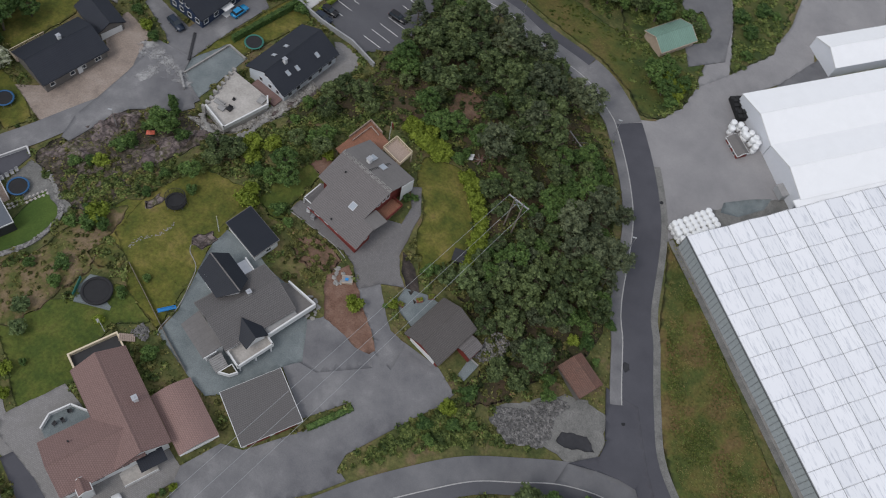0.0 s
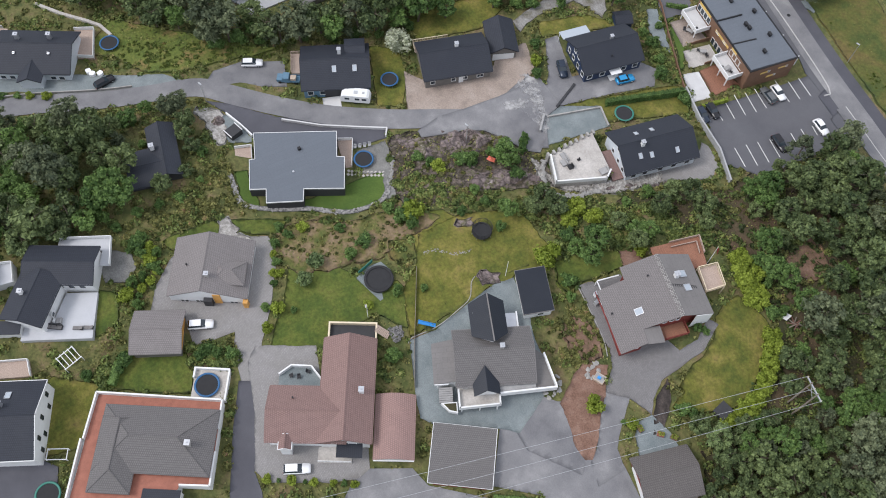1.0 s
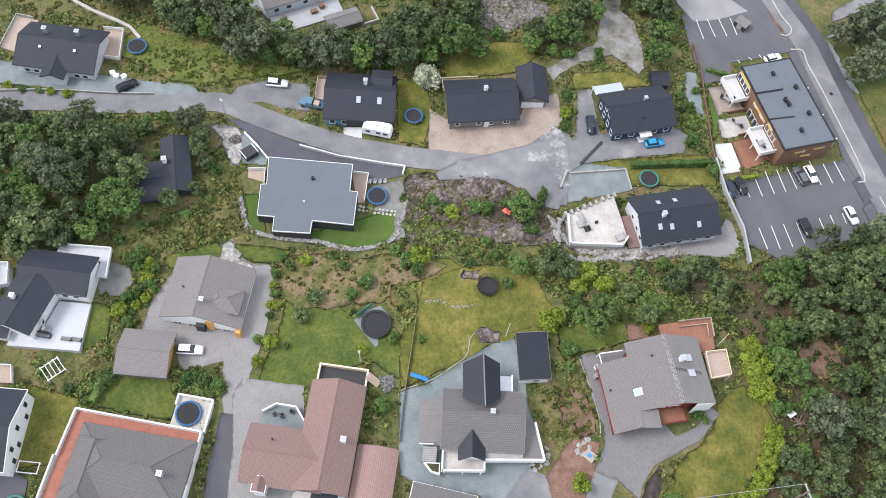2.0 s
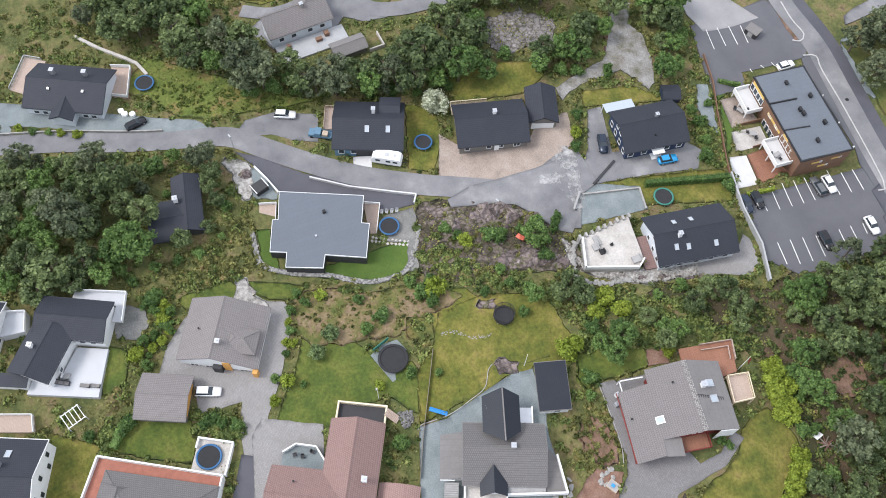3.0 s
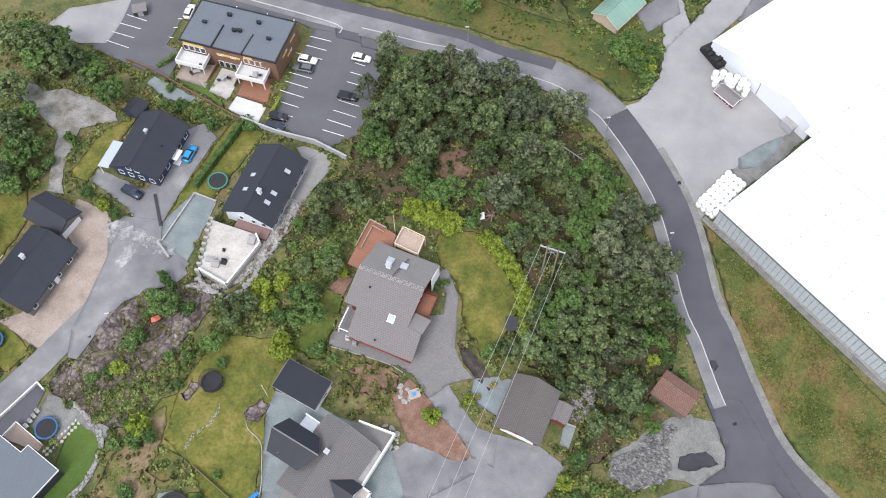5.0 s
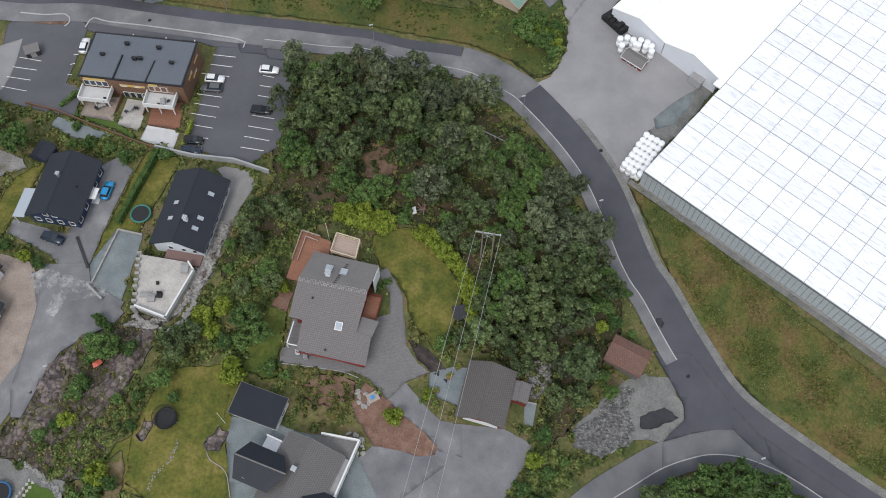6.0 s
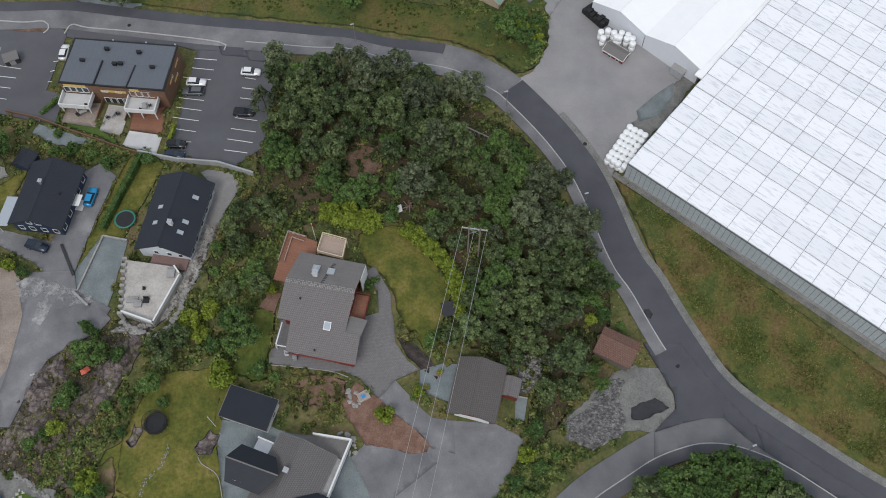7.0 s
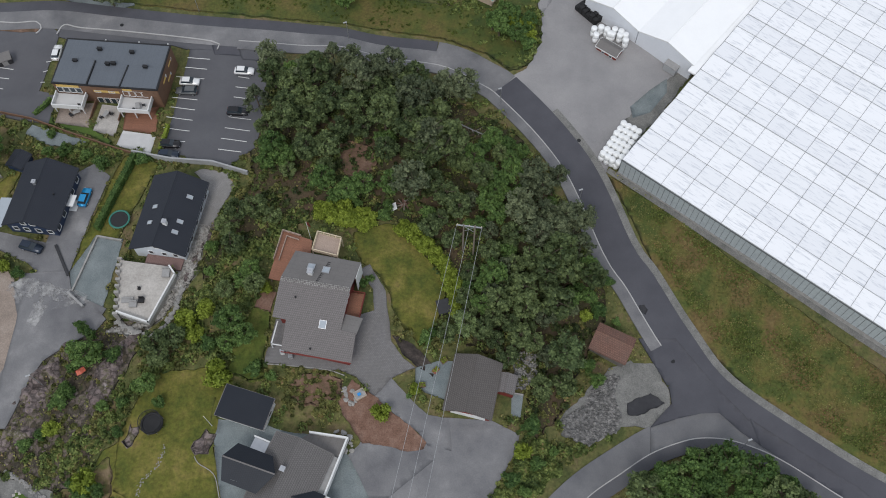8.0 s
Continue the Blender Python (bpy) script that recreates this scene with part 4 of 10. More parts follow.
    drive_east=([(-10.8,163.8),(-7.1,159.0),(0.1,161.1),(6.0,162.7),(10.2,158.4),(15.1,160.0),(18.7,156.5),(19.0,151.8),(15.0,147.5),(18.4,141.8),(25.3,149.1),(22.7,160.9),(18.9,169.3),(18.4,179.4),(16.3,187.8),(9.8,189.0),(-6.0,190.0),(-9.0,176.0)], ASPHALT_SIDE, "grey asphalt drive round the cream house", "driveway"),
    clearing=([(-21.4, 97.5), (-18.2, 98.5), (-14.8, 97.3), (-13.1, 93.6), (-14.5, 90.5), (-18.4, 90), (-20.8, 91.9)], LITTER, "red-brown needle litter in a gap of the woods", "earth"),
    bare_earth=([(-27, 48.2), (-22.3, 49), (-18.3, 47.9), (-18.2, 45.2), (-20.6, 43.2), (-25, 43.5), (-27.1, 45)], LITTER, "bare brown earth with stones below the red house", "earth"),
    lawn_strip=([(-38.3, 49.8), (-36.9, 55.9), (-34.5, 61.2), (-31.6, 60.4), (-31.1, 56.5), (-31.9, 52.4), (-31.6, 47.9), (-34, 47.6)], LAWN_GREEN, "green grass strip behind the red house", "lawn"),
    mulch_bed=([(-34.5, 61.2), (-33.3, 65.4), (-30.4, 64), (-31.3, 60)], BARK, "red-brown mulch bed behind the red house", "flower bed"),
    soil_bed=([(-8.9, 56.1), (-6.9, 55.5), (-4.0, 53.4), (-1.2, 50.4), (-1.8, 48.8), (-4.4, 50.3), (-7.3, 52.8)], PEAT, "dark bare soil bank beside the paved drive", "flower bed"),
    garage_terrace=([(-4.9, 50.3), (-0.9, 51.7), (2.1, 51.8), (1.4, 44.5), (-3.2, 46.0), (-4.9, 47.5)], GRAVEL_BLUE, "blue-grey slab terrace beside the garage", "terrace"),
    farm_yard=([(-142.3, 14.4), (-145, 18.2), (-147.2, 26.8), (-152.9, 32.7), (-145.6, 40.7), (-138.6, 41.8), (-135.2, 47.6), (-132.3, 46.1), (-132.8, 40.4), (-136, 36.4), (-131.4, 31.6), (-129.9, 24.8), (-130.7, 19.1), (-136, 17)], ASPHALT, "grey asphalt yard of a distant farmhouse", "yard"),
    gravel_fence=([(-87.5, 103.2), (-86.7, 105.5), (-74, 101.3), (-75.5, 100.1), (-81.5, 99.9)], GRAVEL_BLUE, "strip of grey gravel beside the brown fence", "gravel"),
    rubble_terrace=([(-48.4, 80.9), (-45.3, 79.8), (-47.1, 69.7), (-49.3, 64.3), (-51.8, 61), (-57.2, 57.3), (-62.2, 58.1), (-61.8, 59.3), (-58, 58.9), (-53.6, 61.5), (-51.5, 65.7), (-50.5, 72.2), (-49.4, 77.7)], STONE_WHITE, "pale broken rock and rubble below the white terrace", "rock"),
    stone_cascade=([(-76.7, -4.6), (-76, -2.4), (-71.9, -2.6), (-70, -0.4), (-67.7, -0.4), (-70, -4.5), (-72.4, -6)], STONE_WHITE, "pale broken rock beside the bungalow drive", "rock"),
    parking_dark=([(-49.2, -59.2), (-46.5, -49.5), (-42.6, -45.9), (-35.1, -48.3), (-39.9, -60.8)], ASPHALT_NEW, "dark asphalt parking beside a white house", "car park"),
    dust_fork=([(-84.0, 67.4), (-81.0, 69.4), (-77.5, 69.6), (-74.0, 67.8), (-69.0, 66.6), (-65.0, 65.4), (-67.5, 63.8), (-71.0, 63.6), (-74.0, 62.6), (-77.0, 61.6), (-77.5, 64.4), (-81.0, 65.0)], DUST, "pale dusty run-off on the street", "stain"),
    dust_drive=([(-81.5, 66.6), (-77.6, 68.6), (-73.0, 67.0), (-69.5, 65.9), (-71.0, 64.4), (-74.0, 64.4), (-76.2, 59.5), (-77.8, 59.8), (-77.0, 64.6)], DUST, "pale dusty run-off across the fork", "stain"),
    far_path=([(-97.8, 73.2), (-99.7, 80.0), (-101.0, 86.6), (-105.4, 89.7), (-110.2, 92.6), (-116.0, 95.0), (-114.0, 100.0), (-108.9, 96.6), (-104.8, 98.4), (-101.6, 97.6), (-97.0, 96.8), (-91.5, 94.4), (-90.0, 92.4), (-93.5, 91.0), (-97.2, 89.0), (-97.0, 81.0), (-95.6, 75.6), (-94.0, 73.2)], GRAVEL_PATH, "pale gravel path leading into the woods", "path"),
)
LIFT = 0.08
LOOSE = dict(ground=1.2, rock=1.0, lawn=0.4, verge=0.35, gravel=0.5, stones=0.5, stain=0.5, earth=0.9)
LOOSE.update({"meadow": 0.5, "yard": 0.18, "driveway": 0.12, "flower bed": 0.35, "lay-by": 0.2, "path": 0.3})
for i, (name, (outline, material, label, category)) in enumerate(AREAS.items()):
    if category in LOOSE:
        outline = ragged(outline, LOOSE[category])
    lift = 0.222 + 0.0006 * i if category == "road" else 0.31 + 0.0004 * i if category == "stain" else LIFT + 0.0014 * i
    structure(name, drape(outline, lift, rimmed=category != "stain", slope=0.5 if category in ("lawn", "meadow", "verge", "earth", "ground", "rock") else 0.05), material, label, category)

# ---- roads ----
MAIN = smooth_line([(-110, 138.3), (-102, 137.8), (-89.1, 138.3), (-75.5, 136.5), (-55.9, 133.8), (-35.7, 131.7), (-17, 128.1), (0, 125.9), (9.5, 120.7), (15.6, 115.3), (27.9, 98.2), (35, 77.9), (39, 71), (44.8, 59.5), (51.5, 48.9), (64.9, 38.4), (74.7, 31.3), (85.1, 24.9)])
SIDE = smooth_line([(58.0, 39.6), (52.4, 42.0), (47.7, 42.4), (43.3, 41.6), (38.0, 39.7), (32.3, 36.4), (26.2, 32.4), (21.4, 28.4), (16.8, 23.8), (9.9, 16.2), (4.4, 8.8)])
SIDE_KERB = smooth_line([(5.9, 7.2), (11.4, 14.6), (18.4, 22.2), (25.3, 29.1), (32.1, 33.8), (37.7, 37.3), (43.1, 39.4), (47.4, 40.3), (52.6, 40.0), (58.1, 38.2), (62.4, 35.9), (66.9, 32.8), (71.4, 29.6), (80.0, 23.8)], 1.0)
STREET = smooth_line([(-129.6, -48.8), (-127.9, -42.1), (-124.4, -30.8), (-119.7, -19.4), (-115, -7.8), (-111.3, 2.5), (-106.1, 8.6), (-99, 16.6), (-91.9, 25.7), (-85.7, 36.2), (-81.3, 44.7), (-76.7, 53), (-73.5, 60.6)])
near = lambda line, x, y: min(range(len(line)), key=lambda i: (line[i].x - x) ** 2 + (line[i].y - y) ** 2)
dark_end = near(MAIN, -1.5, 126.6)
fork, walk_start, walk_end = near(MAIN, 10, 114), near(MAIN, *[(-45.9, 130.1)][0]), near(MAIN, 43, 57)
structure("road_main", strip(MAIN[fork:], 3.2, -3.2, 0.22), ASPHALT_NEW, "dark new asphalt main road round the wooded knoll", "road")
structure("road_main_north", strip(MAIN[:dark_end + 1], 3.2, 0.4, 0.22), ASPHALT_NEW, "dark new asphalt lane of the main road", "road")
structure("road_main_patched", strip(MAIN[dark_end:fork + 1], 3.2, 0.4, 0.22), ASPHALT, "worn pale asphalt with dark streaks on the bend", "road")
structure("road_main_old", strip(MAIN[:fork + 1], 0.4, -3.2, 0.215), ASPHALT, "worn pale asphalt lane of the main road", "road")
structure("road_side", strip(SIDE, 2.4, -2.4, 0.2), ASPHALT_SIDE, "worn grey asphalt side road joining the main road", "road")
structure("road_street", strip(STREET, 2.6, -2.6, 0.21), ASPHALT, "narrow grey asphalt residential street", "road")
structure("pavement", strip(MAIN[walk_start:walk_end], -3.42, -5.7, 0.33, skirt=0.5), ASPHALT, "grey asphalt pavement along the main road", "pavement")
structure("road_shoulder", strip(MAIN[:walk_start + 1], -3.2, -5.0, 0.212), ASPHALT, "worn pale asphalt shoulder of the main road", "road")
structure("kerb", strip(MAIN[walk_start:walk_end], -3.2, -3.42, 0.36, skirt=0.5), KERB, "pale stone kerb along the pavement", "kerb")
structure("verge_gravel", strip(MAIN[fork + 6:], 4.7, 3.2, 0.19, skirt=0.4), GRAVEL, "strip of grey gravel beside the road", "gravel")
structure("pavement_side", strip(SIDE_KERB, -0.1, -2.3, 0.3, skirt=0.5), ASPHALT_PARK, "dark pavement along the side road", "pavement")
structure("kerb_side", strip(SIDE_KERB, 0.1, -0.1, 0.34, skirt=0.5), KERB, "pale kerb along the side road", "kerb")
FARM_ROAD, FARM_LANE = smooth_line([(-181.0, 43.8), (-170.5, 42.8), (-160.0, 41.8), (-152.3, 41.0), (-143.2, 39.9), (-136.8, 42.5), (-133.9, 49.0), (-133.3, 58.0), (-134.0, 63.9)]), smooth_line([(-143.2, 39.9), (-145.5, 35.8), (-145.5, 29.1), (-145.8, 21.2), (-149.5, 14.5)])
structure("road_farm", strip(FARM_ROAD, 2.2, -2.2, 0.24), ASPHALT, "narrow grey farm road beyond the woods", "road")
structure("road_farm_lane", strip(FARM_LANE, 1.9, -1.9, 0.235), ASPHALT, "narrow grey lane to the farmhouse", "road")
structure("gravel_strip", strip([Vector((36.6 + 0.772 * k, 95.6 - 0.636 * k, 0)) for k in range(-2, 112, 2)], -0.1, -1.4, 0.2), GRAVEL, "grey gravel strip along the greenhouse wall", "gravel")
structure("fence_wall_street", strip(STREET[: len(STREET) // 3], 3.0, 2.75, 0.7, skirt=0.8), STONE, "low stone edge along the street", "wall")


# ---- houses ----
def window(parent, m, w, h, frame_mat=None, name="window"):
    """A window on a wall; m places its middle on the wall, x along the wall, y out of it."""
    frame_mat = frame_mat or WHITE
    win = new(name)
    win.empty_display_size = 0.2
    win.parent = parent
    win.matrix_basis = m
    t, d = 0.1, 0.07
    s = Shape().box(-w / 2, -0.02, -h / 2, -w / 2 + t, d, h / 2).box(w / 2 - t, -0.02, -h / 2, w / 2, d, h / 2)
    s.box(-w / 2 + t, -0.02, h / 2 - t, w / 2 - t, d, h / 2).box(-w / 2 + t, -0.02, -h / 2, w / 2 - t, d + 0.05, -h / 2 + t)
    if w > 1.3:
        s.box(-0.04, -0.02, -h / 2 + t, 0.04, d - 0.01, h / 2 - t)
    part("frame", s, frame_mat, win)
    part("pane", Shape().box(-w / 2 + t, -0.02, -h / 2 + t, w / 2 - t, 0.03, h / 2 - t), GLASS, win)
    return win


def wall_place(L, W, side, u, z):
    """A place on one of four walls: s, n (long sides) or e, w (gables)."""
    if side == "s":
        return pose(u, -W / 2, z, 0, 0, 180)
    if side == "n":
        return pose(u, W / 2, z)
    if side == "e":
        return pose(L / 2, u, z, 0, 0, -90)
    return pose(-L / 2, u, z, 0, 0, 90)


def skylight(parent, L, W, eave, rise, side, u, k, w=0.8, h=1.2):
    """A roof window, u along the ridge, k from ridge (0) to eave (1)."""
    sg = -1 if side == "s" else 1
    tilt = math.degrees(math.atan2(rise, W / 2))
    win = new("roof_window")
    win.empty_display_size = 0.2
    win.parent = parent
    win.matrix_basis = pose(u, sg * k * W / 2, eave + rise * (1 - k) + 0.1, -sg * tilt)
    part("frame", Shape().box(-w / 2, -h / 2, -0.05, w / 2, -h / 2 + 0.09, 0.1).box(-w / 2, h / 2 - 0.09, -0.05, w / 2, h / 2, 0.1)
         .box(-w / 2, -h / 2 + 0.09, -0.05, -w / 2 + 0.09, h / 2 - 0.09, 0.1).box(w / 2 - 0.09, -h / 2 + 0.09, -0.05, w / 2, h / 2 - 0.09, 0.1), METAL, win)
    part("pane", Shape().box(-w / 2 + 0.09, -h / 2 + 0.09, -0.05, w / 2 - 0.09, h / 2 - 0.09, 0.06), SKYLIGHT, win)


def chimney(parent, x, y, z0, z1, material=None, size=0.6):
    c = part("chimney", Shape().box(x - size / 2, y - size / 2, z0, x + size / 2, y + size / 2, z1), material or WHITE, parent)
    part("chimney_cap", Shape().box(x - size / 2 - 0.1, y - size / 2 - 0.1, z1, x + size / 2 + 0.1, y + size / 2 + 0.1, z1 + 0.08)
         .tube((x, y, z1 + 0.08), (x, y, z1 + 0.3), 0.14), METAL, c)


def vent(parent, x, y, z):
    part("roof_vent", Shape().tube((x, y, z - 0.15), (x, y, z + 0.35), 0.11).tube((x, y, z + 0.35), (x, y, z + 0.42), 0.18), METAL_DARK, parent)


def gable_block(parent, L, W, eave, rise, wall, roof, over=0.5, trim=None, cx=0.0, cy=0.0, turn=0.0, ridge=0.0, base=-2.5, gutters=True):
    """Walls with gables under a pitched roof; L runs along the ridge, ridge moves the ridge sideways."""
    trim = trim or WHITE
    m = pose(cx, cy, 0, 0, 0, turn)
    hl, hw, il, iw = L / 2, W / 2, L / 2 - over, W / 2 - over
    top = lambda y: eave + rise * ((hw - y) / (hw - ridge) if y > ridge else (y + hw) / (hw + ridge))
    s = Shape()
    prof = [(-iw, base), (iw, base), (iw, top(iw) - 0.14), (ridge, eave + rise - 0.14), (-iw, top(-iw) - 0.14)]
    pts = [m @ Vector((x, y, z)) for x in (-il, il) for y, z in prof]
    s.add(pts, [(0, 1, 2, 3, 4), (9, 8, 7, 6, 5), (0, 5, 6, 1), (1, 6, 7, 2), (2, 7, 8, 3), (3, 8, 9, 4), (4, 9, 5, 0)])
    w = part("wall", s, wall, parent)
    for sg in (-1, 1):
        e, r = (hw, ridge)
        c = [(-hl, sg * e, eave), (hl, sg * e, eave), (hl, r, eave + rise), (-hl, r, eave + rise)]
        c = c if sg < 0 else c[::-1]
        slope = part("roof_slope", Shape().slab([m @ Vector(p) for p in c], 0.16), roof, parent)
        if gutters:
            part("gutter", Shape().box(-hl, sg * (hw + 0.07) - 0.07, eave - 0.2, hl, sg * (hw + 0.07) + 0.07, eave - 0.06, m), trim, slope)
        for x in (-hl, hl):
            c = [Vector((x - 0.05, sg * e, eave)), Vector((x + 0.05, sg * e, eave)), Vector((x + 0.05, r, eave + rise)), Vector((x - 0.05, r, eave + rise))]
            c = c if sg < 0 else c[::-1]
            part("bargeboard", Shape().slab([m @ (p + Vector((0, 0, 0.03))) for p in c], 0.26), trim if trim is not None else roof, slope)
    s = Shape()
    for a, b in ((-hl, hl),):
        q = [m @ Vector(p) for p in ((a, ridge - 0.15, eave + rise - 0.02), (b, ridge - 0.15, eave + rise - 0.02), (b, ridge, eave + rise + 0.09), (a, ridge, eave + rise + 0.09), (b, ridge + 0.15, eave + rise - 0.02), (a, ridge + 0.15, eave + rise - 0.02))]
        s.add(q, [(0, 1, 2, 3), (3, 2, 4, 5), (0, 3, 5), (1, 4, 2)])
    part("ridge_tiles", s, roof, parent)
    return w


def hip_block(parent, L, W, eave, rise, wall, roof, over=0.6, cx=0.0, cy=0.0, turn=0.0, base=-2.5, hips=(1, 1), trim=None):
    m = pose(cx, cy, 0, 0, 0, turn)
    hl, hw = L / 2, W / 2
    w = part("wall", Shape().box(-hl + over, -hw + over, base, hl - over, hw - over, eave + 0.05, m), wall, parent)
    a, b = -hl + (hw * hips[0]), hl - (hw * hips[1])
    z = eave + rise
    planes = [[(-hl, -hw, eave), (hl, -hw, eave), (b, 0, z), (a, 0, z)], [(hl, hw, eave), (-hl, hw, eave), (a, 0, z), (b, 0, z)],
              [(-hl, hw, eave), (-hl, -hw, eave), (a, 0, z)], [(hl, -hw, eave), (hl, hw, eave), (b, 0, z)]]
    for p in planes:
        part("roof_slope", Shape().slab([m @ Vector(q) for q in p], 0.14), roof, parent)
    part("fascia", Shape().box(-hl, -hw - 0.05, eave - 0.25, hl, -hw, eave - 0.02, m).box(-hl, hw, eave - 0.25, hl, hw + 0.05, eave - 0.02, m)
         .box(-hl - 0.05, -hw, eave - 0.25, -hl, hw, eave - 0.02, m).box(hl, -hw, eave - 0.25, hl + 0.05, hw, eave - 0.02, m), trim or WHITE, parent)
    s = Shape()
    for p, q in (((-hl, -hw, eave), (a, 0, z)), ((-hl, hw, eave), (a, 0, z)), ((hl, -hw, eave), (b, 0, z)), ((hl, hw, eave), (b, 0, z)), ((a, 0, z), (b, 0, z))):
        if (Vector(p) - Vector(q)).length > 0.3:
            s.tube(m @ Vector(p), m @ Vector(q), 0.1, sides=5)
    part("ridge_tiles", s, roof, parent)
    return w


def mono_block(parent, L, W, lo, hi, wall, roof, over=0.3, trim=None, base=-2.5, cx=0.0, cy=0.0, turn=0.0):
    """Walls under a roof of one slope, low on the -y side."""
    m = pose(cx, cy, 0, 0, 0, turn)
    hl, hw, il, iw = L / 2, W / 2, L / 2 - over, W / 2 - over
    z = lambda y: lo + (hi - lo) * (y + hw) / W
    pts = [m @ Vector((x, y, q)) for x in (-il, il) for y, q in ((-iw, base), (iw, base), (iw, z(iw) - 0.12), (-iw, z(-iw) - 0.12))]
    part("wall", Shape().add(pts, [(0, 1, 2, 3), (7, 6, 5, 4), (0, 4, 5, 1), (1, 5, 6, 2), (2, 6, 7, 3), (3, 7, 4, 0)]), wall, parent)
    r = part("roof_slope", Shape().slab([m @ Vector(p) for p in ((-hl, -hw, lo), (hl, -hw, lo), (hl, hw, hi), (-hl, hw, hi))], 0.14), roof, parent)
    t = trim or WHITE
    part("fascia", Shape().box(-hl, -hw - 0.05, lo - 0.2, hl, -hw, lo + 0.02, m).box(-hl, hw, hi - 0.2, hl, hw + 0.05, hi + 0.02, m), t, r)
    for x in (-hl, hl):
        c = [(x - 0.05, -hw, lo + 0.03), (x + 0.05, -hw, lo + 0.03), (x + 0.05, hw, hi + 0.03), (x - 0.05, hw, hi + 0.03)]
        part("bargeboard", Shape().slab([m @ Vector(p) for p in c], 0.22), t, r)


def flat_block(parent, outline, z0, z1, wall, roof, trim=None, rim=0.1):
    part("wall", Shape().prism(outline, z0, z1 - 0.25), wall, parent)
    c = Vector((sum(p[0] for p in outline) / len(outline), sum(p[1] for p in outline) / len(outline)))
    part("roof", Shape().prism(outline, z1 - 0.25, z1 - 0.1), roof, parent)
    n = len(outline)
    for i in range(n):
        a, b = Vector(outline[i]), Vector(outline[(i + 1) % n])
        d = (b - a).normalized()
        q = pose(a.x, a.y, 0, 0, 0, math.degrees(math.atan2(d.y, d.x)))
        part("parapet", Shape().box(-rim / 2, -rim / 2, z1 - 0.32, (b - a).length - rim / 2, rim / 2, z1, q), trim or WHITE, parent)


def railing(parent, pts, z, material, h=1.0, gap=1.2, solid=False, name="railing"):
    """Posts, top rail and slats along a line of plan points."""
    rail = None
    for (x0, y0), (x1, y1) in zip(pts, pts[1:]):
        d = math.hypot(x1 - x0, y1 - y0)
        q = pose(x0, y0, z, 0, 0, math.degrees(math.atan2(y1 - y0, x1 - x0)))
        s = Shape().box(0, -0.06, h - 0.08, d, 0.06, h, q)
        if solid:
            s.box(0, -0.03, 0.08, d, 0.03, h - 0.08, q)
        else:
            s.box(0, -0.03, 0.12, d, 0.03, 0.2, q)
            for i in range(int(d / 0.16)):
                s.box(0.16 * i, -0.02, 0.2, 0.16 * i + 0.05, 0.02, h - 0.08, q)
        n = max(1, round(d / gap))
        for i in range(n + 1):
            s.box(d * i / n - 0.05, -0.05, -0.1, d * i / n + 0.05, 0.05, h - 0.08, q)
        part(name, s, material, parent)



# ---- trees and bushes ----
rng = np.random.default_rng(7)


def cards(centres, normals, sizes, fold=0.25, r=rng):
    """Small leaf clumps: one tilted three-cornered blade each."""
    n = len(centres)
    normals = normals / np.linalg.norm(normals, axis=1, keepdims=True)
    side = np.cross(normals, r.normal(size=(n, 3)))
    side /= np.linalg.norm(side, axis=1, keepdims=True)
    up = np.cross(normals, side)
    s = np.asarray(sizes)[:, None]
    a, b = centres - side * s - up * s * 0.5 - normals * s * fold, centres + side * s - up * s * 0.5 - normals * s * fold
    c = centres + up * s * 1.1
    v = np.stack([a, b, c], 1).reshape(-1, 3)
    return v, np.arange(3 * n).reshape(-1, 3)


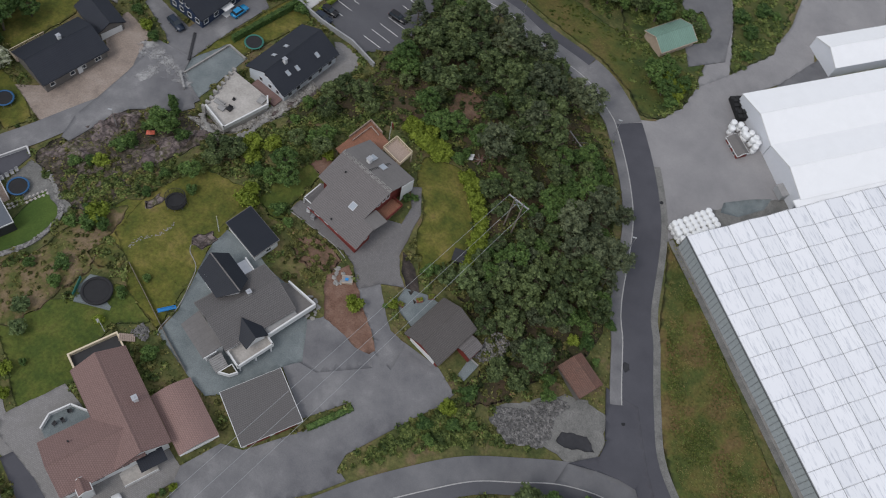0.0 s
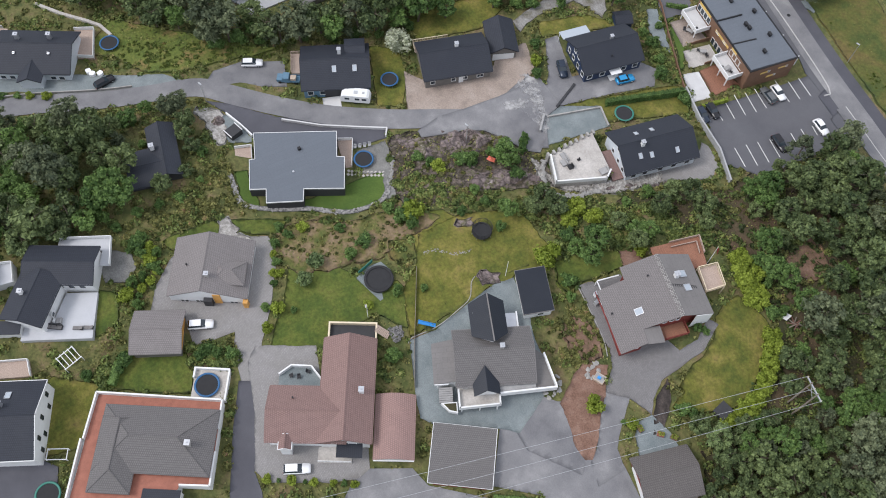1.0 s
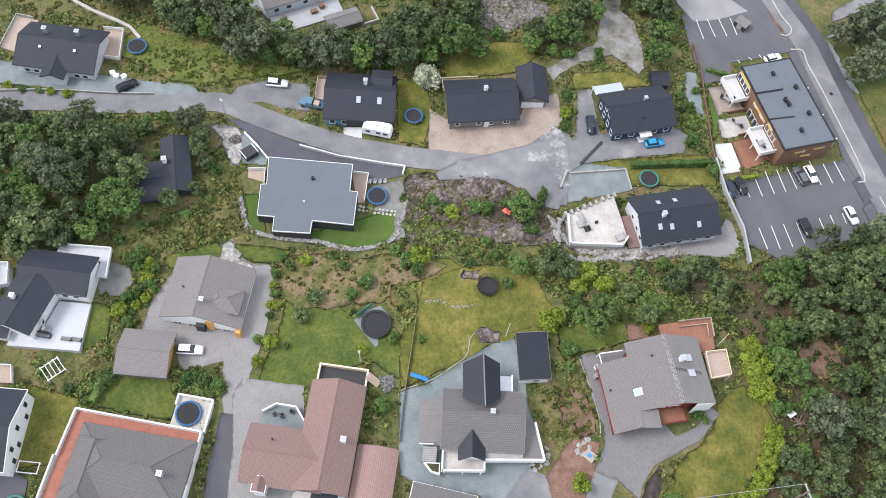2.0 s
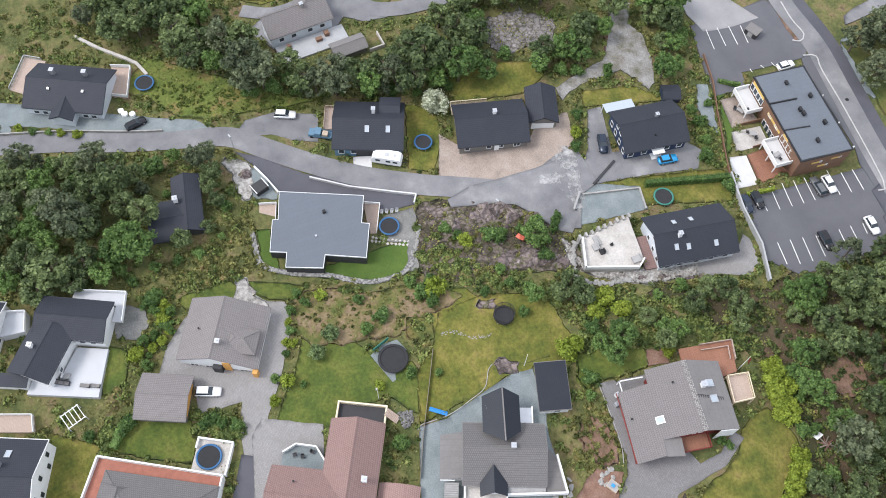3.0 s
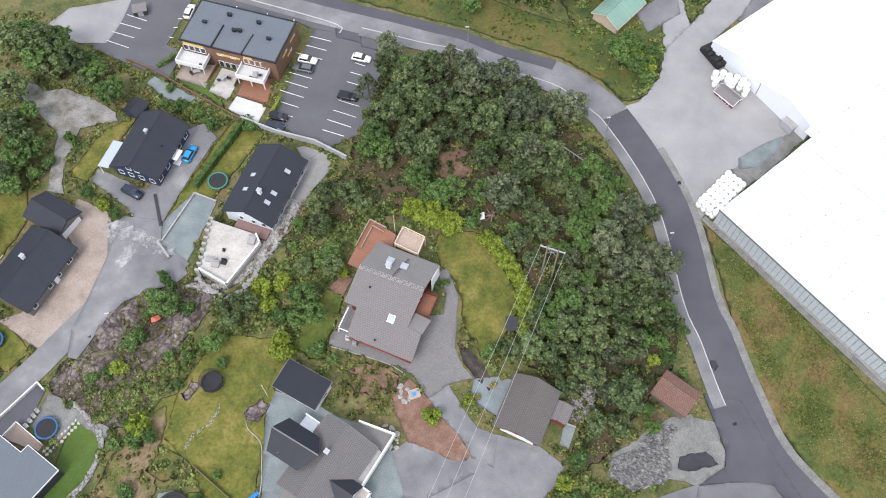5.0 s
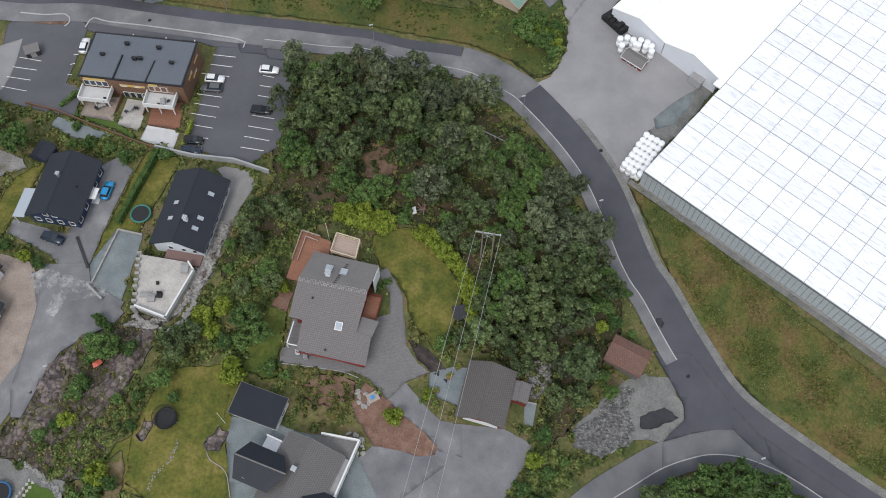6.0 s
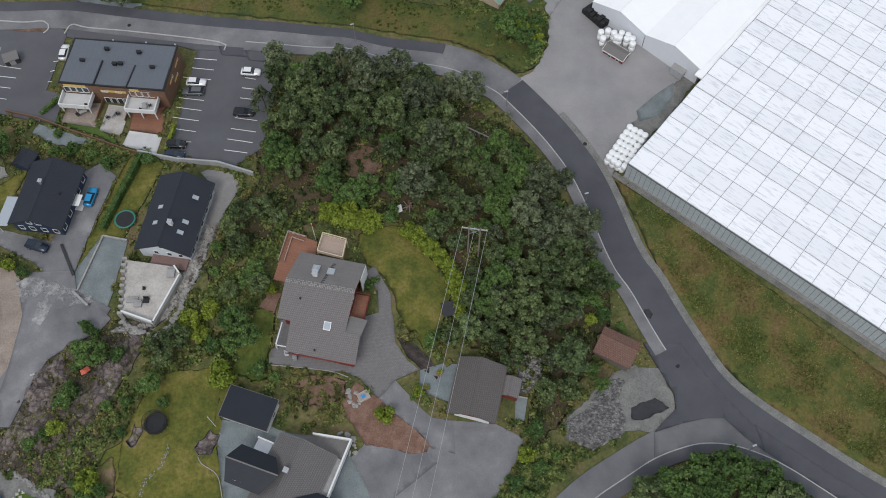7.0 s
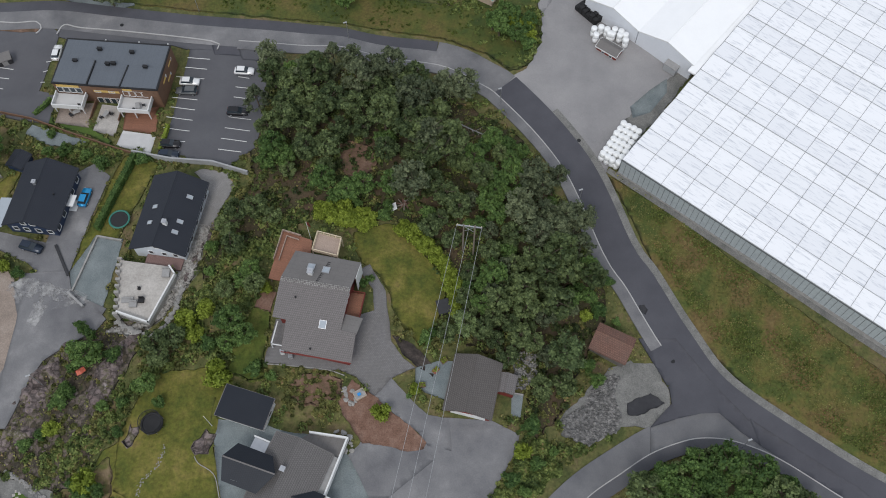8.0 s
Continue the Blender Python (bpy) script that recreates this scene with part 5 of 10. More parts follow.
def crown(radius, height, base, lobes, leaves, size, squash=0.7, pointed=False, r=rng, lob=(0.13, 0.31), spread=0.86):
    """An uneven crown: lobes on a swelling form, each covered by leaf clumps, over a few dark inner masses."""
    vs, fs, n = [], [], 0
    for k in range(lobes):
        u = r.random()
        if pointed:
            z = base + height * (0.05 + 0.9 * u)
            reach = radius * (1.05 - 0.85 * u) * (0.35 + 0.65 * math.sqrt(r.random()))
            lr = radius * r.uniform(0.14, 0.26) * (1.25 - 0.5 * u)
        else:
            z = base + height * (0.15 + 0.75 * u)
            reach = radius * spread * math.sin(math.pi * (0.16 + 0.7 * (1 - u))) * math.sqrt(r.random() * 0.8 + 0.2)
            lr = radius * r.uniform(*lob)
        a = r.uniform(0, 2 * math.pi)
        c = np.array([reach * math.cos(a), reach * math.sin(a), z])
        m = max(8, int(leaves * (lr / radius) ** 2 * 5.5))
        d = r.normal(size=(m, 3))
        d /= np.linalg.norm(d, axis=1, keepdims=True)
        d[:, 2] = np.where(d[:, 2] < -0.35, -d[:, 2], d[:, 2])
        p = c + d * lr * np.array([1, 1, squash]) * r.uniform(0.62, 1.22, size=(m, 1))
        v, f = cards(p, d + r.normal(size=(m, 3)) * 0.45, r.uniform(0.55, 1.2, m) * size, r=r)
        vs.append(v)
        fs.append(f + n)
        n += len(v)
        # inner mass of the lobe
        q = np.array([(1, 0, 0), (-1, 0, 0), (0, 1, 0), (0, -1, 0), (0, 0, 1), (0, 0, -1)]) * lr * 0.72 + c
        vs.append(q)
        fs.append(np.array([(0, 2, 4), (2, 1, 4), (1, 3, 4), (3, 0, 4), (2, 0, 5), (1, 2, 5), (3, 1, 5), (0, 3, 5)]) + n)
        n += 6
    s = Shape()
    s.v, s.f = np.concatenate(vs).tolist(), np.concatenate(fs).tolist()
    return s


def tree(name, label, radius, height, material, seed, lobes=46, leaves=112, size=0.25, trunk=True, pointed=False, category="tree", clear=0.28):
    r = np.random.default_rng(seed)
    ob = thing(name, 0, 0, -500, 0, label, category)
    if trunk:
        s = Shape()
        lean = Vector((r.uniform(-0.3, 0.3), r.uniform(-0.3, 0.3), 0))
        top = Vector((0, 0, height * 0.82)) + lean
        mid = Vector((0, 0, height * 0.4)) + lean * 0.6
        s.tube((0, 0, -0.6), mid, 0.055 * radius + 0.06, 0.04 * radius + 0.03, 7).tube(mid, top, 0.04 * radius + 0.03, 0.02, 6)
        for k in range(7):
            a, u = r.uniform(0, 6.28), r.uniform(0.35, 0.75)
            o = Vector((0, 0, height * u)) + lean * u
            s.tube(o, o + Vector((math.cos(a), math.sin(a), 0.55)) * radius * 0.75, 0.06, 0.015, 5)
        part("trunk", s, TRUNK, ob)
        part("crown", crown(radius, height * (1 - clear), height * clear, lobes, leaves, size, 0.8, pointed, r), material, ob)
    else:
        part("stem", Shape().tube((0, 0, -0.4), (0.05, 0, height * 0.5), 0.05, 0.02, 5).tube((0, 0, -0.4), (-0.2, 0.2, height * 0.45), 0.04, 0.02, 5), TRUNK, ob)
        part("crown", crown(radius, height, -0.1, lobes, leaves, size, 0.85, pointed, r, (0.22, 0.4), 0.72), material, ob)
    return ob



# ---- the red house on the knoll ----
h = house(-22.0, 60.2, -3.6, -10.0, "dark red wooden house with weathered grey tiled roof")
rz = lambda y: 5.6 - 0.38 * abs(y - 2.6)
out = [(-6.4, 8.6), (-6.4, 2.6), (-6.4, -3.4), (-4.2, -3.4), (-4.2, -8.5), (7.1, -8.7), (7.1, -4.8), (4.8, -4.8), (4.8, 2.6), (4.8, 8.4)]
part("wall", Shape().prism(out, -3.0, [rz(y) - 0.2 for x, y in out]), RED_WALL, h)
S_SLOPE = [(-7.2, 2.6), (-7.4, -4.0), (-4.9, -4.1), (-4.8, -9.1), (7.8, -9.3), (7.7, -4.5), (5.0, -4.3), (5.4, 2.6)]
slope = part("roof_slope", Shape().slab([(x, y, rz(y)) for x, y in S_SLOPE], 0.18), MID_TILE, h)
part("roof_slope", Shape().slab([(x, y, rz(y)) for x, y in ((-7.2, 2.6), (5.4, 2.6), (5.7, 9.0), (-6.6, 9.4))], 0.18), GREY_FELT, h, "smooth grey felt roof slope")
s = Shape()
for i in range(42):
    for dy in (-0.16, 0.16, -0.42):
        if (i * 7 + int(dy * 50)) % 5:
            x = -7.1 + 0.3 * i
            s.box(x, 2.6 + dy - 0.09, rz(2.6 + dy) - 0.02, x + 0.2, 2.6 + dy + 0.09, rz(2.6 + dy) + 0.1)
part("ridge_tiles", s, STONE, h, "lichen-covered pale ridge tiles")
part("porch_roof", Shape().slab([(4.9, -4.3, 2.9), (7.8, -4.5, 2.7), (8.3, -1.4, 2.7), (5.1, -1.2, 2.9)], 0.2), GREY_FELT, h)
part("gable_panel", Shape().add([(x, y, z) for x in (5.62, 5.74) for y, z in ((5.2, -0.6), (8.8, -0.6), (8.8, rz(8.8) - 0.1), (5.2, rz(5.2) - 0.1))],
     [(3, 2, 1, 0), (4, 5, 6, 7), (0, 1, 5, 4), (1, 2, 6, 5), (2, 3, 7, 6), (3, 0, 4, 7)]), WHITE, h, "white boarded gable screen")
balcony = part("balcony", Shape().box(4.82, -1.2, 0.6, 7.4, 3.9, 0.8), DECK, h)
railing(balcony, [(4.9, 3.9), (7.4, 3.9), (7.4, -1.2)], 0.8, RED_WALL, 0.95)
for y in (-0.2, 1.2, 2.4):
    window(h, pose(4.82, y, 3.4 - 0.1 * y, 0, 0, -90), 0.9, 1.3)
for x in (-3.0, -0.5, 2.2, 5.0):
    window(h, pose(x, -8.62, 0.3, 0, 0, 180), 1.2, 1.0)
for y in (-7.6, -6.0):
    window(h, pose(7.12, y, 0.6, 0, 0, -90), 1.1, 1.2)
part("gutter", Shape().box(-4.8, -9.42, 0.95, 7.8, -9.28, 1.1), RED_WALL, slope)
for x, y, sd in ((-2.7, 6.1, 1), (0.1, 5.9, 1), (1.7, -3.9, -1)):
    win = new("roof_window")
    win.parent, win.empty_display_size = h, 0.2
    win.matrix_basis = pose(x, y, rz(y) + 0.04, -sd * 20.8)
    part("frame", Shape().box(-0.65, -0.75, -0.05, 0.65, -0.65, 0.12).box(-0.65, 0.65, -0.05, 0.65, 0.75, 0.12).box(-0.65, -0.65, -0.05, -0.55, 0.65, 0.12).box(0.55, -0.65, -0.05, 0.65, 0.65, 0.12), METAL, win)
    part("pane", Shape().box(-0.55, -0.65, -0.05, 0.55, 0.65, 0.07), SKYLIGHT, win)
chimney(h, -2.3, 4.5, rz(4.5) - 0.2, 6.2, WHITE, 0.8)
vent(h, -3.9, -0.3, rz(-0.3))
vent(h, 0.3, -8.2, rz(-8.2))
ladder = Shape()
for i in range(12):
    ladder.box(-0.9 + 0.08 * i, 3.1 + 0.42 * i, rz(3.1 + 0.42 * i) + 0.03, -0.4 + 0.08 * i, 3.2 + 0.42 * i, rz(3.2 + 0.42 * i) + 0.08)
ladder.slab([(-0.92, 3.0, rz(3.0) + 0.07), (-0.86, 3.0, rz(3.0) + 0.07), (0.04, 7.9, rz(7.9) + 0.07), (-0.02, 7.9, rz(7.9) + 0.07)], 0.05)
part("roof_ladder", ladder, METAL_DARK, h)
part("carport_beam", Shape().box(-6.9, -8.3, 0.9, -6.7, -3.9, 1.1).box(-6.9, -8.3, -1.0, -6.75, -8.15, 0.9).box(-6.9, -8.3, 0.9, -4.2, -8.15, 1.1), WHITE, h)
d = thing("wooden_deck", -22.0, 60.2, -3.6, -10.0, "red-brown wooden deck with planters behind the red house", "deck")
outline = [(-10.6, 14.1), (-4.8, 13.2), (-4.3, 9.9), (-6.9, 9.9), (-8.4, 4.0), (-10.8, 4.2)]
part("decking", Shape().prism(outline, 0.25, 0.5), DECK, d)
railing(d, [(-7.0, 13.6), (-10.6, 14.1), (-10.75, 8.0)], 0.5, DECK_PALE, 0.7, 1.4, True)
railing(d, [(-7.2, 12.7), (-9.6, 13.1), (-9.75, 8.0)], 0.5, DECK_PALE, 0.5, 1.4, True)
for x, y in ((-10.4, 4.4), (-4.7, 12.9), (-10.4, 13.8)):
    part("post", Shape().box(x - 0.1, y - 0.1, -3, x + 0.1, y + 0.1, 0.25), POLE_WOOD, d)
d = thing("roof_terrace", -22.0, 60.2, -3.6, -10.0, "pale wooden terrace on posts with cream railings", "terrace")
outline = [(-3.8, 14.3), (0.8, 13.8), (0.95, 10.0), (-3.9, 10.5)]
part("floor", Shape().prism(outline, 1.3, 1.5), DECK_PALE, d)
railing(d, outline + outline[:1], 1.5, CREAM, 1.0)
for x, y in outline:
    part("post", Shape().box(x - 0.1, y - 0.1, -2.5, x + 0.1, y + 0.1, 1.3), CREAM, d)

# ---- the turreted house ----
h = house(-24.5, 28.8, -7.6, 68.0, "white house with grey tiled roof and two dark turrets")
gable_block(h, 14.2, 10.6, 3.75, 2.35, WHITE, SLATE_TILE, 0.4, GREY_FELT, cx=0.2, cy=1.5, ridge=0.9)
part("turret_wall", Shape().prism([(-3.0, 10.4), (-0.2, 11.2), (2.2, 10.6), (2.4, 5.0), (0.2, 3.4), (-2.8, 5.0)], -2.5, 6.0), WHITE, h)
for c in ([(-3.7, 11.0, 5.6), (-3.5, 4.8, 5.6), (0.2, 2.7, 7.7), (-0.3, 12.1, 7.7)], [(3.0, 5.0, 5.6), (2.8, 11.3, 5.6), (-0.3, 12.1, 7.7), (0.2, 2.7, 7.7)]):
    part("turret_roof", Shape().slab(c, 0.16), BLACK_TILE, h, "glossy black tiled turret roof")
s = Shape().slab([(-0.42, 12.0, 7.8), (0.08, 2.8, 7.8), (0.3, 2.8, 7.8), (-0.2, 12.0, 7.8)], 0.12)
part("ridge_tiles", s, GREY_FELT, h)
part("bay_wall", Shape().prism([(-3.4, -3.4), (-3.3, -5.0), (-1.6, -4.8), (0.2, -4.9), (0.2, -3.4)], -2.0, 3.8), WHITE, h)
for c in ([(-1.7, -0.6, 5.3), (-4.0, -3.5, 3.9), (-3.9, -5.7, 3.9), (-1.6, -5.2, 5.2)], [(-1.7, -0.6, 5.3), (-1.6, -5.2, 5.2), (0.7, -5.5, 3.9), (0.7, -3.4, 3.9)]):
    part("bay_roof", Shape().slab(c, 0.14), BLACK_TILE, h, "small black peaked roof over the bay")
part("wing_wall", Shape().prism([(-10.3, 4.6), (-6.7, 5.0), (-6.7, -2.3), (-10.0, -2.4)], -2.5, 3.0), WHITE, h)
part("wing_roof", Shape().slab([(-10.7, -2.8, 3.0), (-6.75, -2.6, 3.4), (-6.75, 5.3, 3.4), (-10.7, 4.8, 3.0)], 0.2), GREY_FELT, h)
part("wing_edge", Shape().box(-10.6, -2.95, 2.7, -8.1, -2.83, 3.15).box(-6.72, -2.7, 3.0, -6.6, 2.4, 3.9), WHITE, h)
terr = part("roof_terrace", Shape().prism([(7.3, 3.2), (9.3, 1.8), (10.8, -4.4), (7.3, -4.4), (7.3, -2.4)], -2.5, 2.4), GREY_FELT, h)
part("parapet", Shape().prism([(9.2, 1.8), (9.5, 1.9), (11.0, -4.4), (10.7, -4.4)], 2.4, 3.2).prism([(0.7, -5.2), (11.0, -4.7), (11.0, -4.4), (0.7, -4.9)], 1.5, 3.1), WHITE, terr)
part("canopy", Shape().slab([(0.9, -4.9, 2.8), (7.2, -4.5, 2.8), (7.2, -3.6, 3.1), (0.9, -3.8, 3.1)], 0.15), DECK_GREY, h)
balc = part("balcony", Shape().prism([(-6.4, -3.4), (-6.4, -7.0), (0.7, -6.7), (0.7, -3.4)], 1.6, 1.8), CONCRETE, h)
part("parapet", Shape().prism([(-6.5, -7.2), (0.8, -6.9), (0.8, -6.65), (-6.5, -6.95)], 1.4, 2.6).prism([(0.6, -6.9), (0.85, -6.9), (0.85, -5.3), (0.6, -5.3)], 1.4, 2.6)
     .prism([(-6.55, -7.2), (-6.3, -7.2), (-6.3, -3.7), (-6.55, -3.7)], 1.4, 2.6), WHITE, balc)
for x in (-6.0, -2.8, 0.3):
    part("post", Shape().box(x - 0.12, -6.9, -2, x + 0.12, -6.66, 1.4), WHITE, balc)
for i in range(7):
    part("step", Shape().box(-9.8, -3.0 - 0.32 * (i + 1), -0.6, -7.4, -3.0 - 0.32 * i, 1.7 - 0.24 * i), DECK_GREY, h)
planter = thing("planter", -24.5, 28.8, -7.6, 68.0, "triangular white planter box with shrubs by the steps", "planter")
part("box", Shape().prism([(-9.6, -5.4), (-6.7, -5.4), (-6.7, -7.4), (-8.2, -7.0)], -0.6, 0.5), WHITE, planter)
part("soil", Shape().prism([(-9.1, -5.6), (-6.9, -5.6), (-6.9, -7.1), (-8.1, -6.8)], 0.5, 0.53), EARTH, planter)
chimney(h, 1.6, 2.3, 5.2, 6.9, STONE, 0.7)
for x in (-5.2, 2.6, 4.6, 6.0):
    window(h, pose(x, -3.38, 2.4 if x > 0 else 2.6, 0, 0, 180), 1.2, 1.3)
for x in (-8.8,):
    window(h, pose(x, -2.42, 1.6, 0, 0, 180), 1.2, 1.2)
p = thing("side_porch", -24.5, 28.8, -7.6, 68.0, "white-walled basement hatch beside the turret", "porch")
part("roof", Shape().box(3.2, 7.3, 0.4, 5.2, 10.0, 2.7), METAL, p)
part("wall", Shape().box(5.2, 7.2, 0.2, 5.45, 10.2, 3.0), WHITE, p)

# ---- the brown-roofed house ----
h = house(-31.8, 3.4, -10.4, -27.0, "large white house with brown-red gabled roofs")
gable_block(h, 19.2, 9.4, 4.7, 2.6, WHITE, BROWN_TILE, 0.5, BROWN_TILE, cx=-0.5, cy=0.4)
gable_block(h, 14.0, 10.0, 4.5, 2.3, WHITE, BROWN_TILE, 0.5, BROWN_TILE, cx=4.0, cy=-6.2, turn=90)
gable_block(h, 2.6, 2.2, 4.6, 0.9, WHITE, BROWN_TILE, 0.2, WHITE, cx=9.0, cy=-9.6)
chimney(h, 0.2, 3.0, 5.2, 7.2, WHITE, 0.8)
vent(h, 1.6, -8.8, 5.9)
pool = part("balcony", Shape().box(-13.6, -3.7, -2.0, -10.0, 4.8, 2.5), DARK_WALL, h, "dark-floored balcony with a pale rim")
part("parapet", Shape().box(-13.8, -3.9, 2.5, -13.5, 5.0, 3.4).box(-13.5, 4.7, 2.5, -9.9, 5.0, 3.4).box(-13.5, -3.9, 2.5, -9.9, -3.6, 3.4), CREAM, pool)
terr = part("terrace", Shape().prism([(-3.8, -12.2), (-5.5, -10.1), (-5.4, -6.5), (-3.1, -4.6), (-0.6, -4.6), (-0.6, -12.2)], -2.0, 1.8), GRAVEL_BLUE, h, "blue-grey terrace with white parapet")
for a, b in (((-3.8, -12.2), (-5.5, -10.1)), ((-5.5, -10.1), (-5.4, -6.5)), ((-5.4, -6.5), (-3.1, -4.6))):
    q = pose(a[0], a[1], 0, 0, 0, math.degrees(math.atan2(b[1] - a[1], b[0] - a[0])))
    part("parapet", Shape().box(0, -0.13, 1.8, math.dist(a, b), 0.13, 2.8, q), WHITE, terr)
for y in (-11.5, -7.0):
    window(h, pose(8.52, y, 2.6, 0, 0, -90), 1.6, 1.3)
for y in (-2.5, 0.5, 3.0):
    window(h, pose(8.62, y, 3.0, 0, 0, -90), 1.2, 1.3)
stoop = part("stoop", Shape().box(8.6, -4.3, -1.0, 11.4, 1.6, 0.5), CONCRETE, h)
railing(stoop, [(11.3, -4.2), (11.3, 1.5)], 0.5, WHITE, 0.9)
part("canopy", Shape().box(8.6, -1.0, 2.7, 11.0, 3.5, 2.9), DARK_TILE, h)
s = thing("patio_set", -35.4, -3.6, -8.6, 20, "black garden table with chairs on the blue-grey terrace", "patio set")
part("table", Shape().box(-0.6, -0.4, 0.68, 0.6, 0.4, 0.74).box(-0.5, -0.3, 0, -0.42, -0.22, 0.68).box(0.42, 0.22, 0, 0.5, 0.3, 0.68).box(-0.5, 0.22, 0, -0.42, 0.3, 0.68).box(0.42, -0.3, 0, 0.5, -0.22, 0.68), METAL_DARK, s)
for x in (-1.3, 1.3):
    part("chair", Shape().box(x - 0.3, -0.3, 0.38, x + 0.3, 0.3, 0.45).box(x - 0.3 + (0.5 if x > 0 else 0), -0.3, 0, x - 0.2 + (0.5 if x > 0 else 0), 0.3, 0.9), METAL_DARK, s)
g = thing("garage", -31.8, 3.4, -10.4, -27.0, "garage with curved brown-red roof and white edge", "garage")
s, n = Shape(), 10
prof = [(5.3 + 7.2 * i / n, 2.7 + 1.0 * math.sin(math.pi * i / n)) for i in range(n + 1)]
s.add([(x, y, z) for x in (-0.4, 11.3) for y, z in prof] + [(x, y, z - 0.15) for x in (-0.4, 11.3) for y, z in prof],
      [(i, i + n + 1, i + n + 2, i + 1) for i in range(n)] + [(i + 2 * n + 2, i + 2 * n + 3, i + 3 * n + 4, i + 3 * n + 3) for i in range(n)]
      + [(i, i + 1, i + 2 * n + 3, i + 2 * n + 2) for i in range(n)] + [(i + n + 1, i + 3 * n + 3, i + 3 * n + 4, i + n + 2) for i in range(n)])
part("roof", s, PINK_TILE, g)
part("wall", Shape().box(0, 5.6, -2, 10.8, 12.2, 2.7), WHITE, g)
part("door", Shape().box(10.8, 6.4, -1.0, 10.9, 11.4, 1.9), WHITE, g, "white garage door")
part("edge_board", Shape().box(11.3, 5.4, 2.35, 11.45, 12.4, 2.8), WHITE, g)

# ---- the bungalow with the dormer, and its garage ----
h = house(-64.2, -9.8, -9.6, -28.0, "white bungalow with broad grey tiled roof and dormer")
gable_block(h, 12.2, 14.8, 2.5, 3.0, WHITE, GREY_TILE, 0.25, GREY_TILE, cx=-1.3, cy=-0.3, ridge=-0.7)
hip_block(h, 6.4, 4.8, 3.7, 1.5, WHITE, GREY_TILE, 0.2, cx=0.2, cy=3.3, turn=90, base=2.0, trim=GREY_TILE)
part("gable_cladding", Shape().add([(x, y, z) for x in (4.56, 4.68) for y, z in ((-7.3, 0.9), (6.7, 0.9), (6.7, 2.45), (-1.0, 5.2), (-7.3, 2.45))],
     [(4, 3, 2, 1, 0), (5, 6, 7, 8, 9), (0, 1, 6, 5), (1, 2, 7, 6), (2, 3, 8, 7), (3, 4, 9, 8), (4, 0, 5, 9)]), WHITE, h, "white boarded gable")
part("orange_panel", Shape().box(4.68, 0.9, -0.6, 4.86, 2.3, 3.6), ORANGE_WOOD, h, "orange oiled wood panel by the door")
part("orange_screen", Shape().box(4.7, 6.4, -0.5, 5.6, 7.3, 2.2), ORANGE_WOOD, h)
for y in (-4.8, -2.0, 4.4):
    window(h, pose(4.64, y, 0.3, 0, 0, -90), 1.6, 1.1)
part("porch_wall", Shape().box(4.66, -0.9, -0.8, 5.5, 0.7, 2.2), DARK_WALL, h, "dark recessed entrance")
chimney(h, 1.6, -0.2, 4.6, 6.2, STONE, 0.7)
vent(h, -1.0, -4.6, 4.0)
g = thing("garage", -57.6, -22.6, -10.0, 66.0, "garage with grey tiled gabled roof and orange gable", "garage")
gable_block(g, 9.3, 8.4, 2.5, 1.5, GREY_WALL, GREY_TILE, 0.4, GREY_TILE)
part("gable_cladding", Shape().box(4.26, -3.0, 0.8, 4.34, 3.0, 2.4), ORANGE_WOOD, g)

# ---- the house with the red terrace ----
h = house(-38.5, -29.6, -10.5, 61.0, "grey hip-roofed house with red-tiled roof terrace")
part("lower_wall", Shape().prism([(-11.4, 8.2), (10.6, 8.0), (10.8, -6.8), (5.6, -6.8), (5.6, -7.6), (-6.0, -13.0), (-12.2, -13.0), (-11.9, 0.0)], -2.5, 2.2), WHITE, h)
part("terrace_floor", Shape().prism([(-11.3, 8.1), (10.5, 7.9), (10.7, -6.7), (5.6, -6.7), (5.6, -7.5), (-6.0, -12.9), (-12.1, -12.9), (-11.8, 0.0)], 2.2, 2.3), TERRACOTTA, h, "terracotta-tiled roof terrace")
for a, b in (((-11.5, 8.3), (10.6, 8.1)), ((10.6, 8.1), (10.7, 3.0)), ((10.9, -1.0), (10.9, -6.8)), ((10.9, -6.8), (5.8, -6.9)), ((-11.9, 0.0), (-11.5, 8.3)), ((-12.3, 0.0), (-12.4, -12.9))):
    q = pose(a[0], a[1], 0, 0, 0, math.degrees(math.atan2(b[1] - a[1], b[0] - a[0])))
    part("parapet", Shape().box(0, -0.14, 1.6, math.dist(a, b), 0.14, 3.2, q), WHITE, h)
hip_block(h, 19.8, 11.6, 3.6, 2.6, WHITE, SLATE_TILE, 0.6, 0.8, 0.3, base=2.2, trim=SLATE_TILE)
hip_block(h, 13.0, 7.2, 3.5, 1.9, WHITE, SLATE_TILE, 0.6, -5.6, -2.5, 90, 2.2, (1, 0.2), trim=SLATE_TILE)
chimney(h, 6.8, -0.6, 5.0, 6.6, STONE, 0.8)
part("lower_roof", Shape().box(-6.4, -14.6, 2.4, -0.4, -10.2, 2.6).box(-0.2, -12.0, 2.4, 6.2, -7.7, 2.6), DARK_TILE, h, "dark flat roofs below the terrace")
part("lower_room", Shape().box(-6.2, -14.4, -2.5, -0.5, -10.4, 2.4).box(0, -11.8, -2.5, 6.0, -7.8, 2.4), WHITE, h)
y = thing("trampoline_court", -38.5, -29.6, -10.0, 61.0, "paved corner with low white walls round a trampoline", "court")
